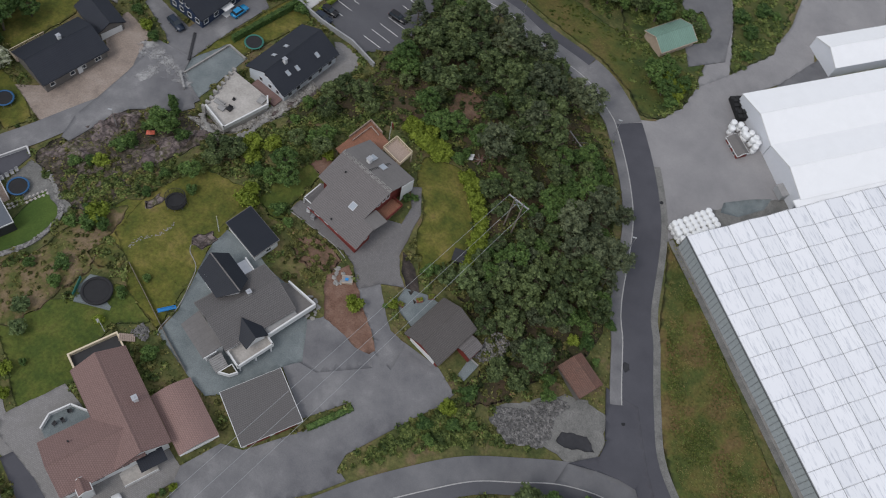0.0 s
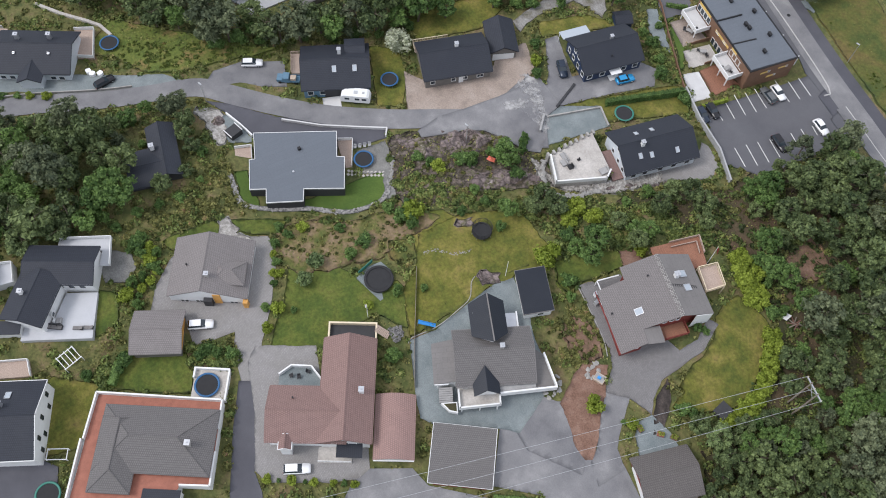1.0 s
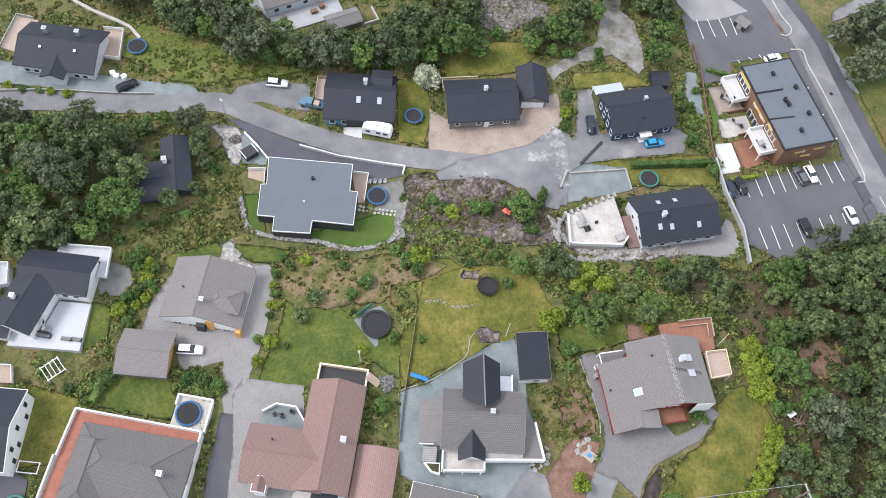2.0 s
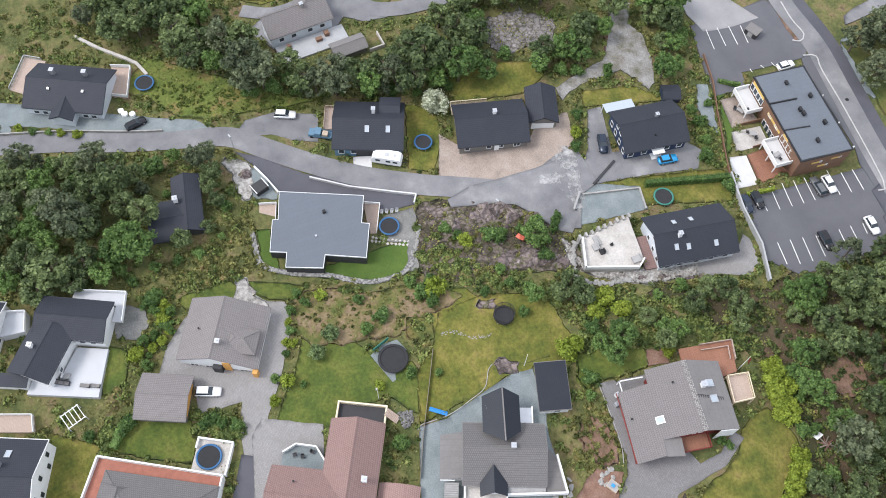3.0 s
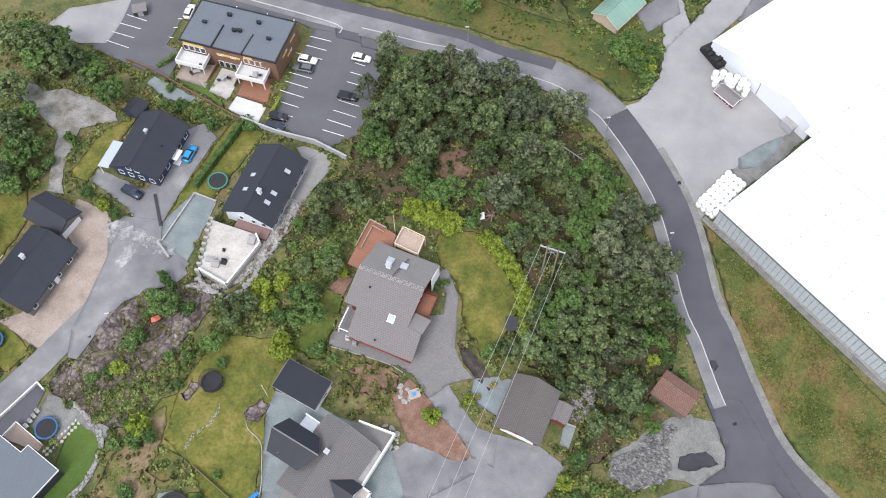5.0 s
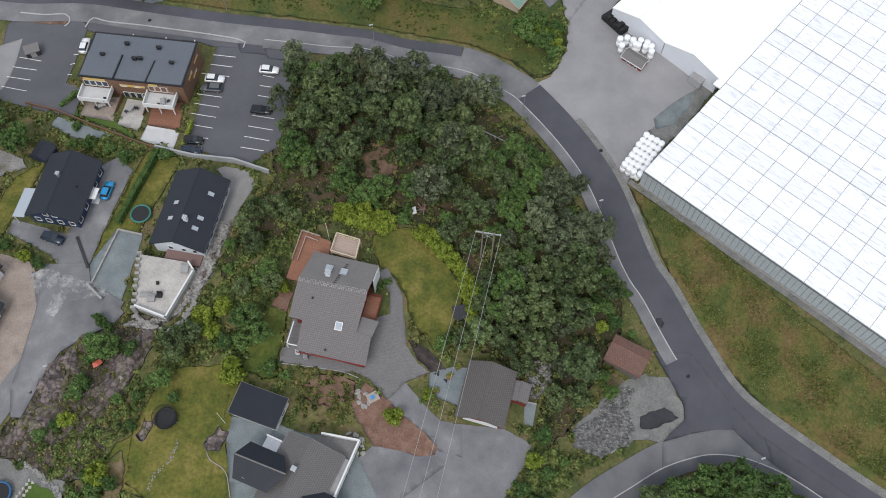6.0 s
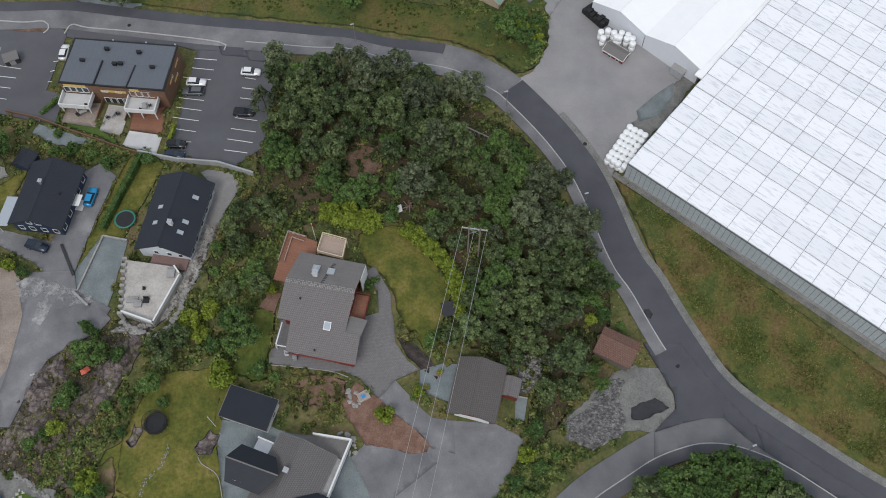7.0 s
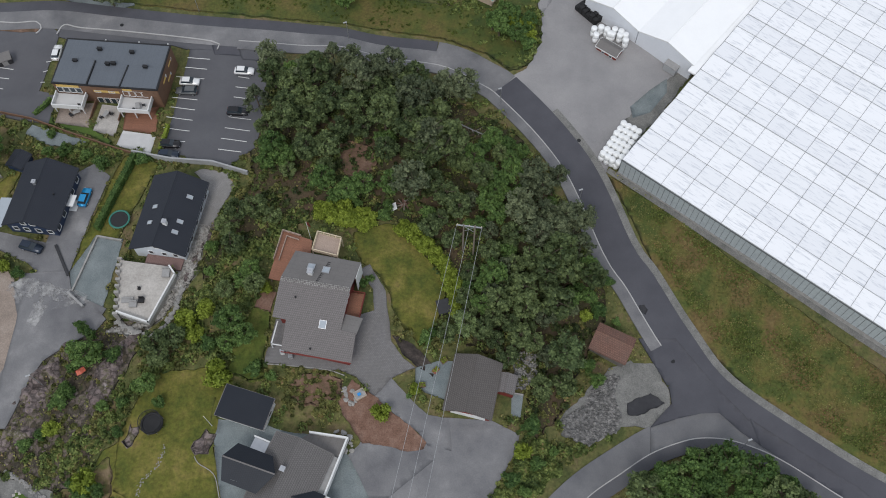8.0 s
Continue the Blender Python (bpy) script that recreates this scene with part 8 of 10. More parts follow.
(hx0, hy0), (hx1, hy1) = [(-5, 19), (-0.4, 26.6)]
hedge(hx0, hy0, hx1, hy1, 1.2, 0.9, LEAF_MID, "narrow green hedge beside the forecourt", 6)
for k, o in enumerate([(-52.4, -33.4), (-56.1, -30.8), (-56.8, -28.7)][:-1]):
    q = [(-52.4, -33.4), (-56.1, -30.8), (-56.8, -28.7)][k + 1]
    hedge(o[0], o[1], q[0], q[1], 1.3, 1.5, LEAF_MID, "clipped hedge round a small lawn", 10 + k)

# ---- parking bays and road marks ----
def painted(name, a, b, w, lift, parent):
    d = math.dist(a, b)
    n = max(1, round(d / 2))
    s = Shape()
    nx_, ny_ = -(b[1] - a[1]) / d * w / 2, (b[0] - a[0]) / d * w / 2
    for i in range(n):
        p, q = [tuple(a[k] + (b[k] - a[k]) * (i + e) / n for k in (0, 1)) for e in (0, 1)]
        s.add([(x, y, land(x, y) + lift) for x, y in ((p[0] + nx_, p[1] + ny_), (p[0] - nx_, p[1] - ny_), (q[0] - nx_, q[1] - ny_), (q[0] + nx_, q[1] + ny_))], [(0, 1, 2, 3)])
    part(name, s, LINE, parent)


lot = bpy.data.objects["car_park"]
for seq in ([(-57, 124.8), (-51.9, 124.3), (-57.2, 122.1), (-52.2, 121.5), (-58.8, 119.5), (-52.5, 118.8), (-58.8, 113.8), (-53.2, 113), (-59, 111.2), (-53.3, 110.2), (-59.2, 108.4), (-53.4, 107.3), (-59.3, 105.4), (-53.5, 104.2), (-59.2, 102.2), (-53.9, 101.2), (-45, 119.3), (-42.5, 118.7), (-45.3, 116.4), (-41.8, 115.7), (-45.3, 113.5), (-41.6, 112.6), (-45.6, 107.7), (-40.4, 106.1), (-45.9, 104.5), (-40.2, 102.8), (-46.2, 101.5), (-40.5, 99.9), (-46.4, 98.5), (-41.3, 97.3)], [(-101.5, 113.5), (-95.7, 112.5), (-101.5, 116.7), (-96, 116), (-101.1, 119.7), (-95.6, 119), (-100.4, 122.5), (-95.2, 121.6), (-88.4, 118), (-87.4, 118), (-88.5, 120.9), (-87.5, 121.3), (-88.4, 123.7), (-87.3, 123.9)]):
    for a, b in zip(seq[::2], seq[1::2]):
        painted("bay_line", a, b, 0.16, LIFT + 0.125, lot)

# ---- power line ----
P1, P2 = (3.75, 73.8), (5.75, 73.4)
pole = thing("power_pole", 4.75, 73.6, land(4.75, 73.6), -8.0, "weathered wooden power pole with two legs and crossarm", "power pole")
top = 3.2 - land(4.75, 73.6)
for x in (-1.02, 1.02):
    part("leg", Shape().tube((x, 0, -1.0), (x, 0, top + 0.4), 0.17, 0.13, 10), POLE_WOOD, pole)
part("crossarm", Shape().box(-2.35, -0.1, top - 0.25, 2.35, 0.1, top), METAL, pole)
part("brace", Shape().tube((-1.0, 0, top - 2.2), (1.0, 0, top - 0.3), 0.05, sides=5).tube((1.0, 0, top - 2.2), (-1.0, 0, top - 0.3), 0.05, sides=5), METAL, pole)
for x in (-2.2, 0.0, 2.2):
    part("insulator", Shape().tube((x, 0, top), (x, 0, top + 0.35), 0.09, 0.06, 8), CREAM, pole)
for i, (a, b) in enumerate((((2.5, 73.9), (-29.0, -66.0)), ((4.75, 73.6), (-25.4, -66.0)), ((7.0, 73.3), (-21.8, -66.0)))):
    w = thing("power_line", a[0], a[1], 0, 0, "thin sagging overhead power line", "cable", "power lines")
    s, n = Shape(), 60
    pts = [Vector(((b[0] - a[0]) * k / n, (b[1] - a[1]) * k / n, 3.5 - 4.0 * k / n - 4.5 * 4 * (k / n) * (1 - k / n) * 0.5)) for k in range(n + 1)]
    for p, q in zip(pts, pts[1:]):
        s.tube(p, q, 0.03, sides=4)
    part("wire", s, METAL_PALE, w)


# ---- flagpoles, lamps ----
def flagpole(x, y, hgt, lean, az, label, flag=False):
    ob = thing("flagpole", x, y, land(x, y), az, label, "flagpole")
    part("pole", Shape().tube((0, 0, -0.3), (0, 0, hgt), 0.07, 0.035, 8), WHITE, ob)
    part("knob", Shape().ring(0.03, 0.06, hgt, 8, 5), CREAM, ob)
    if flag:
        s = Shape()
        for i in range(1):
            s.add([(0.05 + 0.05 * i, 0.03 * (-1) ** i, hgt - 0.3), (0.4, 0.08, hgt - 0.4), (0.62, -0.08, hgt - 2.4), (0.5, 0.02, hgt - 2.5), (0.12, -0.05, hgt - 1.3)], [(0, 1, 2, 3, 4), (4, 3, 2, 1, 0)])
        part("pennant", s, RED_WALL if flag == "red" else WHITE, ob, "narrow red and white pennant hanging limp")


flagpole(-25.0, 75.2, 7.0, 0, 30, "white flagpole behind the red house with a pennant", "red")
flagpole(-39.8, 39.7, 6.0, 0, 80, "white flagpole on the garden lawn")
flagpole(-43.9, 13.1, 6.0, 0, 200, "white flagpole on a rock base with pennant", "white")
for x, y in [(12.3, 112), (-56.1, 138.2), (-21, 128.4), (27.7, 87.8), (54.7, 38.7)] + [(-106.8, 2.8), (-72, 48)]:
    ob = thing("street_lamp", x, y, land(x, y), 200, "grey steel street lamp beside the road", "street lamp", "street lamps")
    part("post", Shape().tube((0, 0, -0.3), (0, 0, 6.0), 0.08, 0.05, 8), METAL, ob)
    part("head", Shape().box(-0.1, -0.15, 5.95, 0.7, 0.15, 6.08), METAL_PALE, ob)

# ---- yard clutter by the greenhouse ----
def bale(x, y, z, ang, r=0.7, L=1.25):
    ob = thing("bale", x, y, z, ang, "round bale wrapped in white plastic", "bale", "white wrapped bales")
    n, s = 14, Shape()
    prof = [(-L / 2, r * 0.86), (-L / 2 + 0.1, r), (L / 2 - 0.1, r), (L / 2, r * 0.86)]
    for x0, rr in prof:
        s.v += [(rr * math.cos(2 * math.pi * i / n), rr * math.sin(2 * math.pi * i / n), x0 + L / 2) for i in range(n)]
    s.f = [(k * n + i, k * n + (i + 1) % n, (k + 1) * n + (i + 1) % n, (k + 1) * n + i) for k in range(3) for i in range(n)] + [tuple(range(n))[::-1], tuple(range(3 * n, 4 * n))]
    part("wrap", s, BALE, ob, "", True)


rb = np.random.default_rng(9)
for i in range(4):
    for j in range(7):
        f = (33.4 + 1.15 * i * 0.85 + 1.28 * j * 0.66, 98.9 - 1.15 * i * 0.62 + 1.28 * j * 0.98)
        for lev in range(2):
            if lev == 0 and 0 < i < 3 and 0 < j < 6:
                continue
            bale(f[0] + rb.normal() * 0.08, f[1] + rb.normal() * 0.08, land(*f) + 0.3 + 1.25 * lev, rb.uniform(0, 90))
for x, y in ((34.0, 131.4), (35.6, 131.8), (36.9, 131.2), (38.6, 131.2), (40.0, 130.6), (40.9, 129.6), (40.8, 128.2), (39.6, 129.6), (34.3, 129.6), (38.0, 129.9), (37.4, 130.1)):
    for lev in range(2):
        bale(x, y, land(x, y) + 0.3 + 1.25 * lev, rb.uniform(0, 90))
heap = thing("pallet_stack", 33.8, 137.6, land(33.8, 137.6) + 0.35, -50, "stacks of black plastic crates in the yard", "crates")
for i in range(6):
    for j in range(3):
        part("crate", Shape().box(-3.2 + 1.1 * i, -1.8 + 1.25 * j, 0, -2.2 + 1.1 * i, -0.7 + 1.25 * j, 1.2 + 0.35 * ((i * 5 + j * 3) % 3)), RUBBER, heap)
b = thing("container", 50.8, 122.2, land(50.8, 122.2) + 0.3, -41, "grey metal switch box beside the hall", "box")
part("body", Shape().box(-1.5, -1.2, 0, 1.5, 1.2, 2.0), METAL_PALE, b)
part("lid", Shape().slab([(-1.6, -1.3, 2.0), (1.6, -1.3, 2.0), (1.6, 1.3, 2.25), (-1.6, 1.3, 2.25)], 0.08), DECK_GREY, b)
b = thing("pallet_stack", 39.6, 134.2, land(39.6, 134.2) + 0.3, -41, "brown wooden pallets and crates by the hall", "pallets")
for i, (x, y, hh) in enumerate(((-1.2, 0, 1.2), (0.2, 0.3, 1.5), (1.6, -0.2, 0.8), (0.4, -1.2, 0.6))):
    part("pallet", Shape().box(x - 0.6, y - 0.5, 0, x + 0.6, y + 0.5, hh), CEDAR, b)

# ---- garden odds and ends ----
b = thing("slide", -37.4, 22.1, land(-37.4, 22.1), 58, "bright blue plastic slide on the lawn", "slide")
part("chute", Shape().slab([(-1.6, -0.3, 1.3), (1.6, -0.3, 0.15), (1.6, 0.3, 0.15), (-1.6, 0.3, 1.3)], 0.08).slab([(-1.6, -0.36, 1.5), (1.6, -0.36, 0.35), (1.6, -0.3, 0.35), (-1.6, -0.3, 1.5)], 0.25).slab([(-1.6, 0.3, 1.5), (1.6, 0.3, 0.35), (1.6, 0.36, 0.35), (-1.6, 0.36, 1.5)], 0.25), BLUE_SLIDE, b)
part("ladder", Shape().box(-1.75, -0.25, 0, -1.65, -0.18, 1.4).box(-1.75, 0.18, 0, -1.65, 0.25, 1.4), METAL, b)
b = thing("compost_bin", 0.1, 61.8, land(0.1, 61.8), 15, "dark wooden box at the edge of the lawn", "box")
part("body", Shape().box(-1.1, -1.3, -0.3, 1.1, 1.3, 1.0), DARK_WALL, b)
part("lid", Shape().box(-1.2, -1.4, 1.0, 1.2, 1.4, 1.1), DARK_WALL, b)
b = thing("scrap_heap", -8.6, 83.0, land(-8.6, 83.0) + 0.1, 20, "pale tarpaulin and scrap wood in the woods", "heap")
part("tarpaulin", Shape().slab([(-2.6, -0.8, 0.5), (-0.6, -1.0, 1.2), (-0.4, 0.6, 1.1), (-2.4, 0.5, 0.7)], 0.05), WHITE, b)
for i in range(9):
    a = 0.7 * i
    part("board", Shape().box(-1.1, -0.1, 0, 1.1, 0.1, 0.06, pose(0.9 + 0.5 * math.cos(a), 0.5 * math.sin(a), 0.2 + 0.09 * i, 12 * math.sin(a), 8, 50 * a)), POLE_WOOD if i % 2 else RUST_ROOF, b)
for x, y, label in ((-26.9, 51.6, "grey bin by the paved yard"), (-28.4, 52.4, "white garden chair by the paved yard")):
    b = thing("bin", x, y, land(x, y) + 0.15, 10, label, "bin")
    part("body", Shape().box(-0.35, -0.35, 0, 0.35, 0.35, 1.05), DECK_GREY if "bin" in label else WHITE, b)
    part("lid", Shape().box(-0.38, -0.4, 1.05, 0.38, 0.38, 1.12), METAL, b)
b = thing("play_table", -14.6, 45.3, land(-14.6, 45.3) + 0.1, 30, "pale wooden sandbox with bright toys", "sandbox")
part("frame", Shape().box(-1.0, -0.8, 0, 1.0, -0.7, 0.6).box(-1.0, 0.7, 0, 1.0, 0.8, 0.6).box(-1.0, -0.7, 0, -0.9, 0.7, 0.6).box(0.9, -0.7, 0, 1.0, 0.7, 0.6), PALE_TIMBER, b)
part("lid", Shape().box(-0.9, -0.7, 0.5, 0.9, 0.7, 0.56), DECK_GREY, b)
part("toy", Shape().box(-0.4, -0.3, 0.56, 0.2, 0.2, 0.8), BLUE_SLIDE, b)
b = thing("shelter", -95.8, 5.2, land(-95.8, 5.2) + 0.1, 20, "small black bin shelter behind a white fence", "shelter")
part("box", Shape().box(-1.2, -1.4, -0.4, 1.2, 1.4, 1.5), DARK_WALL, b)
part("rim", Shape().box(-1.3, -1.5, 1.5, 1.3, -1.35, 1.65).box(-1.3, 1.35, 1.5, 1.3, 1.5, 1.65), WHITE, b)
for x, y in [(29, 103.5), (-73.3, 134.3), (43.8, 54.9)]:
    b = thing("manhole_cover", x, y, land(x, y) + 0.24, 0, "round dark iron manhole cover in the asphalt", "manhole", "manhole covers")
    part("disc", Shape().tube((0, 0, -0.1), (0, 0, 0.02), 0.42, 0.42, 20), METAL_DARK, b)
structure("asphalt_patch", drape(ragged([(34.3, 46.6), (38.8, 48.6), (40.3, 47.8), (41.3, 46.7), (36.3, 44.3), (34.1, 44.5)], 0.35, 0.6), LIFT + 0.15), ASPHALT_WET, "dark square of asphalt on the gravel", "patch")
structure("asphalt_repair", drape(ragged([(38.3, 66.2), (39.4, 66.3), (40.1, 65.1), (39.2, 64.3), (38.4, 65.1)], 0.5, 0.5), 0.25), ASPHALT_WET, "dark round repair in the road", "patch")
structure("bay_ground", drape([(40.8, 112.3), (45.6, 116.8), (49.7, 119.9), (49.2, 116.1), (45, 110.8), (41.1, 109.4)], LIFT + 0.07), GRAVEL_BLUE, "blue-grey worn strip in the yard", "gravel")

# ---- loose stones: the rubble bank by the junction and beside the garage ----
def rubble(name, outline, n, lo, hi, material, label, seed):
    r = np.random.default_rng(seed)
    xs, ys = [p[0] for p in outline], [p[1] for p in outline]
    s = Shape()
    base = np.array([(1, 0, 0), (-1, 0, 0), (0, 1, 0), (0, -1, 0), (0, 0, 0.8), (0, 0, -0.6)])
    tri = [(0, 2, 4), (2, 1, 4), (1, 3, 4), (3, 0, 4), (2, 0, 5), (1, 2, 5), (3, 1, 5), (0, 3, 5)]
    done = 0
    while done < n:
        x, y = r.uniform(min(xs), max(xs)), r.uniform(min(ys), max(ys))
        if not inside(x, y, outline):
            continue
        a = r.uniform(0, 6.3)
        k = r.uniform(lo, hi)
        p = base * k * r.uniform(0.6, 1.3, (6, 1))
        q = np.stack([p[:, 0] * math.cos(a) - p[:, 1] * math.sin(a) + x, p[:, 0] * math.sin(a) + p[:, 1] * math.cos(a) + y, p[:, 2] + land(x, y) + 0.22], 1)
        s.add(q.tolist(), tri)
        done += 1
    tagged(part(name, s, material), label, "stones", "", "stuff")


rubble("rubble", [(21.1, 42.6), (25.6, 45.6), (28.0, 49.0), (31.0, 51.8), (33.2, 51.9), (31.8, 48.1), (33.0, 43.9), (31.7, 41.3), (26.2, 38.4), (22.0, 40.1)], 1500, 0.14, 0.46, RUBBLE, "bank of loose grey broken stones", 3)
rubble("rubble", [(13, 52.2), (15.8, 54.7), (17.6, 54.4), (17.2, 51.1), (14.9, 47.6), (12.6, 47.3)], 320, 0.15, 0.4, RUBBLE, "heap of pale broken stones beside the garage", 4)

# ---- bare rock: uneven outcrop below the street ----
def outcrop(name, outline, seed, rough, label, lift=0.25):
    s = drape(ragged(outline, 0.9), 0.0, 0.8)
    v = []
    n = len(outline)
    for x, y, z in s.v:
        d = min(abs((bx - ax) * (ay - y) - (ax - x) * (by - ay)) / max(1e-6, math.hypot(bx - ax, by - ay))  for (ax, ay), (bx, by) in zip(outline, outline[1:] + outline[:1]))
        k = min(1.0, d / 2.5)
        f = noise.fractal(Vector((x / 4.5, y / 4.5, seed)), 0.9, 2.1, 5)
        c = abs(noise.noise(Vector((x / 2.2, y / 6.0, seed + 5))))
        v.append((x, y, z + lift * k + rough * k * (f * 1.5 + c * 1.3 - 0.35) - 0.3 * (1 - k)))
    s.v = v
    structure(name, s, ROCK, label, "rock", False)


outcrop("rock_outcrop", [(-81, 34.8), (-79.4, 44), (-75, 52.3), (-70.3, 56.7), (-65.5, 57.8), (-63.5, 55), (-66.1, 48.7), (-63.6, 45.2), (-66.8, 38), (-68.2, 32.6), (-71.9, 31.3)], 1, 1.3, "uneven purple-grey bare rock below the street")
outcrop("rock_outcrop_low", [(-65.8, 38.8), (-65.2, 47.1), (-61.5, 54.2), (-58, 58.9), (-54.6, 58.5), (-56.3, 50.7), (-60.2, 42.6)], 2, 1.0, "low bare rock hump between bushes")
outcrop("rock_outcrop_garden", [(-18, 40.3), (-16.1, 40.8), (-14.1, 38.5), (-15.5, 37.9), (-18, 38.4), (-21.8, 37.8), (-23.8, 38.8)], 3, 0.9, "bare rock beside the stone steps")
outcrop("rock_outcrop_drive", [(-9.4, 57.5), (-7.0, 56.6), (-4.0, 52.6), (-3.2, 50.0), (-4.9, 49.5), (-6.7, 51.4), (-9.0, 54.4)], 4, 0.6, "dark wet rock beside the driveway", 0.2)
outcrop("rock_outcrop_wall", [(-52.1, 59.8), (-50.6, 69.1), (-46.4, 79.6), (-42.3, 90.2), (-38.9, 92.1), (-41.8, 80.8), (-47.5, 67.5), (-49.9, 60)], 5, 1.0, "pale rock ledge below the car park wall")
outcrop("rock_outcrop_street", [(-105.5, 0.6), (-103.2, 4.9), (-99.5, 5.8), (-94.3, 2.8), (-93.3, 0.9), (-99.5, 0.5)], 6, 0.8, "pale rock heap at the street corner")

# ---- kerbs, slabs, litter of the yards ----
structure("kerb_flats", strip(smooth_line([(-87.6, 131.7), (-86.4, 134.4), (-82.4, 133.5), (-71.1, 132.3), (-52.1, 129.4), (-50.6, 127)], 1.0), 0.14, -0.14, 0.35, skirt=0.5), KERB, "pale kerb between pavement and flats", "kerb")
wall_line("garden_wall", [(-153.1, -23.7), (-147.7, -19.1), (-143, -14.3), (-140.4, -12), (-136.4, -10.5)], 0.5, 0.7, CONCRETE, "long low pale wall bounding the plot", "wall", -0.6, 0.1)
path = thing("garden_path", *[(-76.1, 22.8), (-72.5, 29.1)][0], 0, 0, "two rows of pale square slabs in the turf", "path")
(sx0, sy0), (sx1, sy1) = [(-76.1, 22.8), (-72.5, 29.1)]
for i in range(10):
    for k in (0, 1):
        x, y = sx0 + (sx1 - sx0) * i / 9, sy0 + (sy1 - sy0) * i / 9
        d = math.hypot(sx1 - sx0, sy1 - sy0)
        x, y = x - (sy1 - sy0) / d * 0.9 * k + rb.normal() * 0.06, y + (sx1 - sx0) / d * 0.9 * k + rb.normal() * 0.06
        part("slab", Shape().box(-0.27, -0.24, -0.1, 0.27, 0.24, 0.04, pose(x - sx0, y - sy0, land(x, y) + 0.1, 0, 0, rb.uniform(0, 20))), CONCRETE, path)
rubble("rubble", [(-40.2, 15.2), (-39.5, 17.8), (-37, 17.4), (-37, 15.4)], 90, 0.15, 0.4, RUBBLE, "pile of grey stones beside the deck ramp", 6)
rd = np.random.default_rng(21)
(dx0, dy0), (dx1, dy1) = [(3.8, 105.3), (13.4, 99.6)]
b = thing("fallen_tree", dx0, dy0, land(dx0, dy0) + 0.9, math.degrees(math.atan2(dy1 - dy0, dx1 - dx0)), "bare grey fallen tree with broken branches", "dead tree")
part("trunk", Shape().tube((0, 0, 0.3), (7.5, 0, 0.7), 0.16, 0.07, 7), DECK_GREY, b)
for i in range(16):
    u, a = rd.uniform(1.5, 7.3), rd.uniform(-1.3, 1.3)
    q = Vector((u, 0, 0.3 + 0.05 * u))
    part("branch", Shape().tube(q, q + Vector((math.cos(a), math.sin(a), rd.uniform(-0.1, 0.5))) * rd.uniform(0.8, 2.6), 0.05, 0.015, 5), DECK_GREY, b)
for (x, y), mt in zip([(-3.7, 47.2), (-1.3, 49.9), (0.2, 51.7)], (CEDAR, TERRACOTTA, CEDAR)):
    b = thing("planter", x, y, land(x, y) + 0.4, rd.uniform(0, 90), "low wooden planter with bright flowers and leaves", "planter", "planters")
    part("box", Shape().box(-0.6, -0.4, -0.2, 0.6, 0.4, 0.4), mt, b)
    n = 70
    v, f = cards(np.stack([rd.uniform(-0.6, 0.6, n), rd.uniform(-0.4, 0.4, n), rd.uniform(0.4, 0.75, n)], 1), rd.normal(size=(n, 3)) + np.array([0, 0, 1.2]), rd.uniform(0.08, 0.16, n), r=rd)
    s = Shape()
    s.v, s.f = v.tolist(), f.tolist()
    part("foliage", s, LEAF_LIGHT, b)
tx, ty = [(-60.1, -38.5)][0]
b = thing("trellis", tx, ty, land(tx, ty), 20, "white timber climbing frame and trellis on the grass", "trellis")
for i in range(5):
    part("rung", Shape().box(-1.6, -1.6 + 0.8 * i - 0.06, 1.9, 1.6, -1.6 + 0.8 * i + 0.06, 2.0), WHITE, b)
for x in (-1.4, 1.4):
    part("beam", Shape().box(x - 0.07, -1.8, 1.78, x + 0.07, 1.8, 1.9), WHITE, b)
    for y in (-1.7, 1.7):
        part("post", Shape().box(x - 0.06, y - 0.06, -0.3, x + 0.06, y + 0.06, 1.78), WHITE, b)
rubble("rubble", [(-48.4, 80.9), (-45.3, 79.8), (-47.1, 69.7), (-49.3, 64.3), (-51.8, 61), (-57.2, 57.3), (-62.2, 58.1), (-61.8, 59.3), (-58, 58.9), (-53.6, 61.5), (-51.5, 65.7), (-50.5, 72.2), (-49.4, 77.7)], 420, 0.12, 0.42, STONE_WHITE, "pale rubble on the bank below the terrace", 7)
rubble("stone_pile", [(13.6, 54.3), (16.4, 55.1), (17.6, 53.3), (17.0, 50.2), (14.9, 47.8), (13.1, 49.5)], 260, 0.14, 0.42, STONE_WHITE, "pile of pale broken stones beside the garage", 11)
tx, ty = [(-65.1, 50.2)][0]
b = thing("tarpaulin", tx, ty, land(tx, ty) + 0.9, 30, "crumpled bright red plastic sheet on the rock", "sheet")
part("sheet", Shape().add([(-0.9, -0.5, 0.0), (0.1, -0.7, 0.35), (0.9, -0.3, 0.05), (0.7, 0.5, 0.3), (-0.1, 0.6, 0.0), (-0.8, 0.4, 0.25), (0, 0, 0.5), (0, 0, -0.4)], [(0, 1, 6), (1, 2, 6), (2, 3, 6), (3, 4, 6), (4, 5, 6), (5, 0, 6), (1, 0, 7), (2, 1, 7), (3, 2, 7), (4, 3, 7), (5, 4, 7), (0, 5, 7)]), RED_SHEET, b)
structure("kerb_island", strip(smooth_line([(-103.5, 135.4), (-97.8, 135), (-93, 135.3), (-91.5, 133.3), (-92.4, 131.8)], 1.0), 0.14, -0.14, 0.35, skirt=0.5), KERB, "pale kerb round the planted island", "kerb")
bx, by = [(-97.4, 123.8)][0]
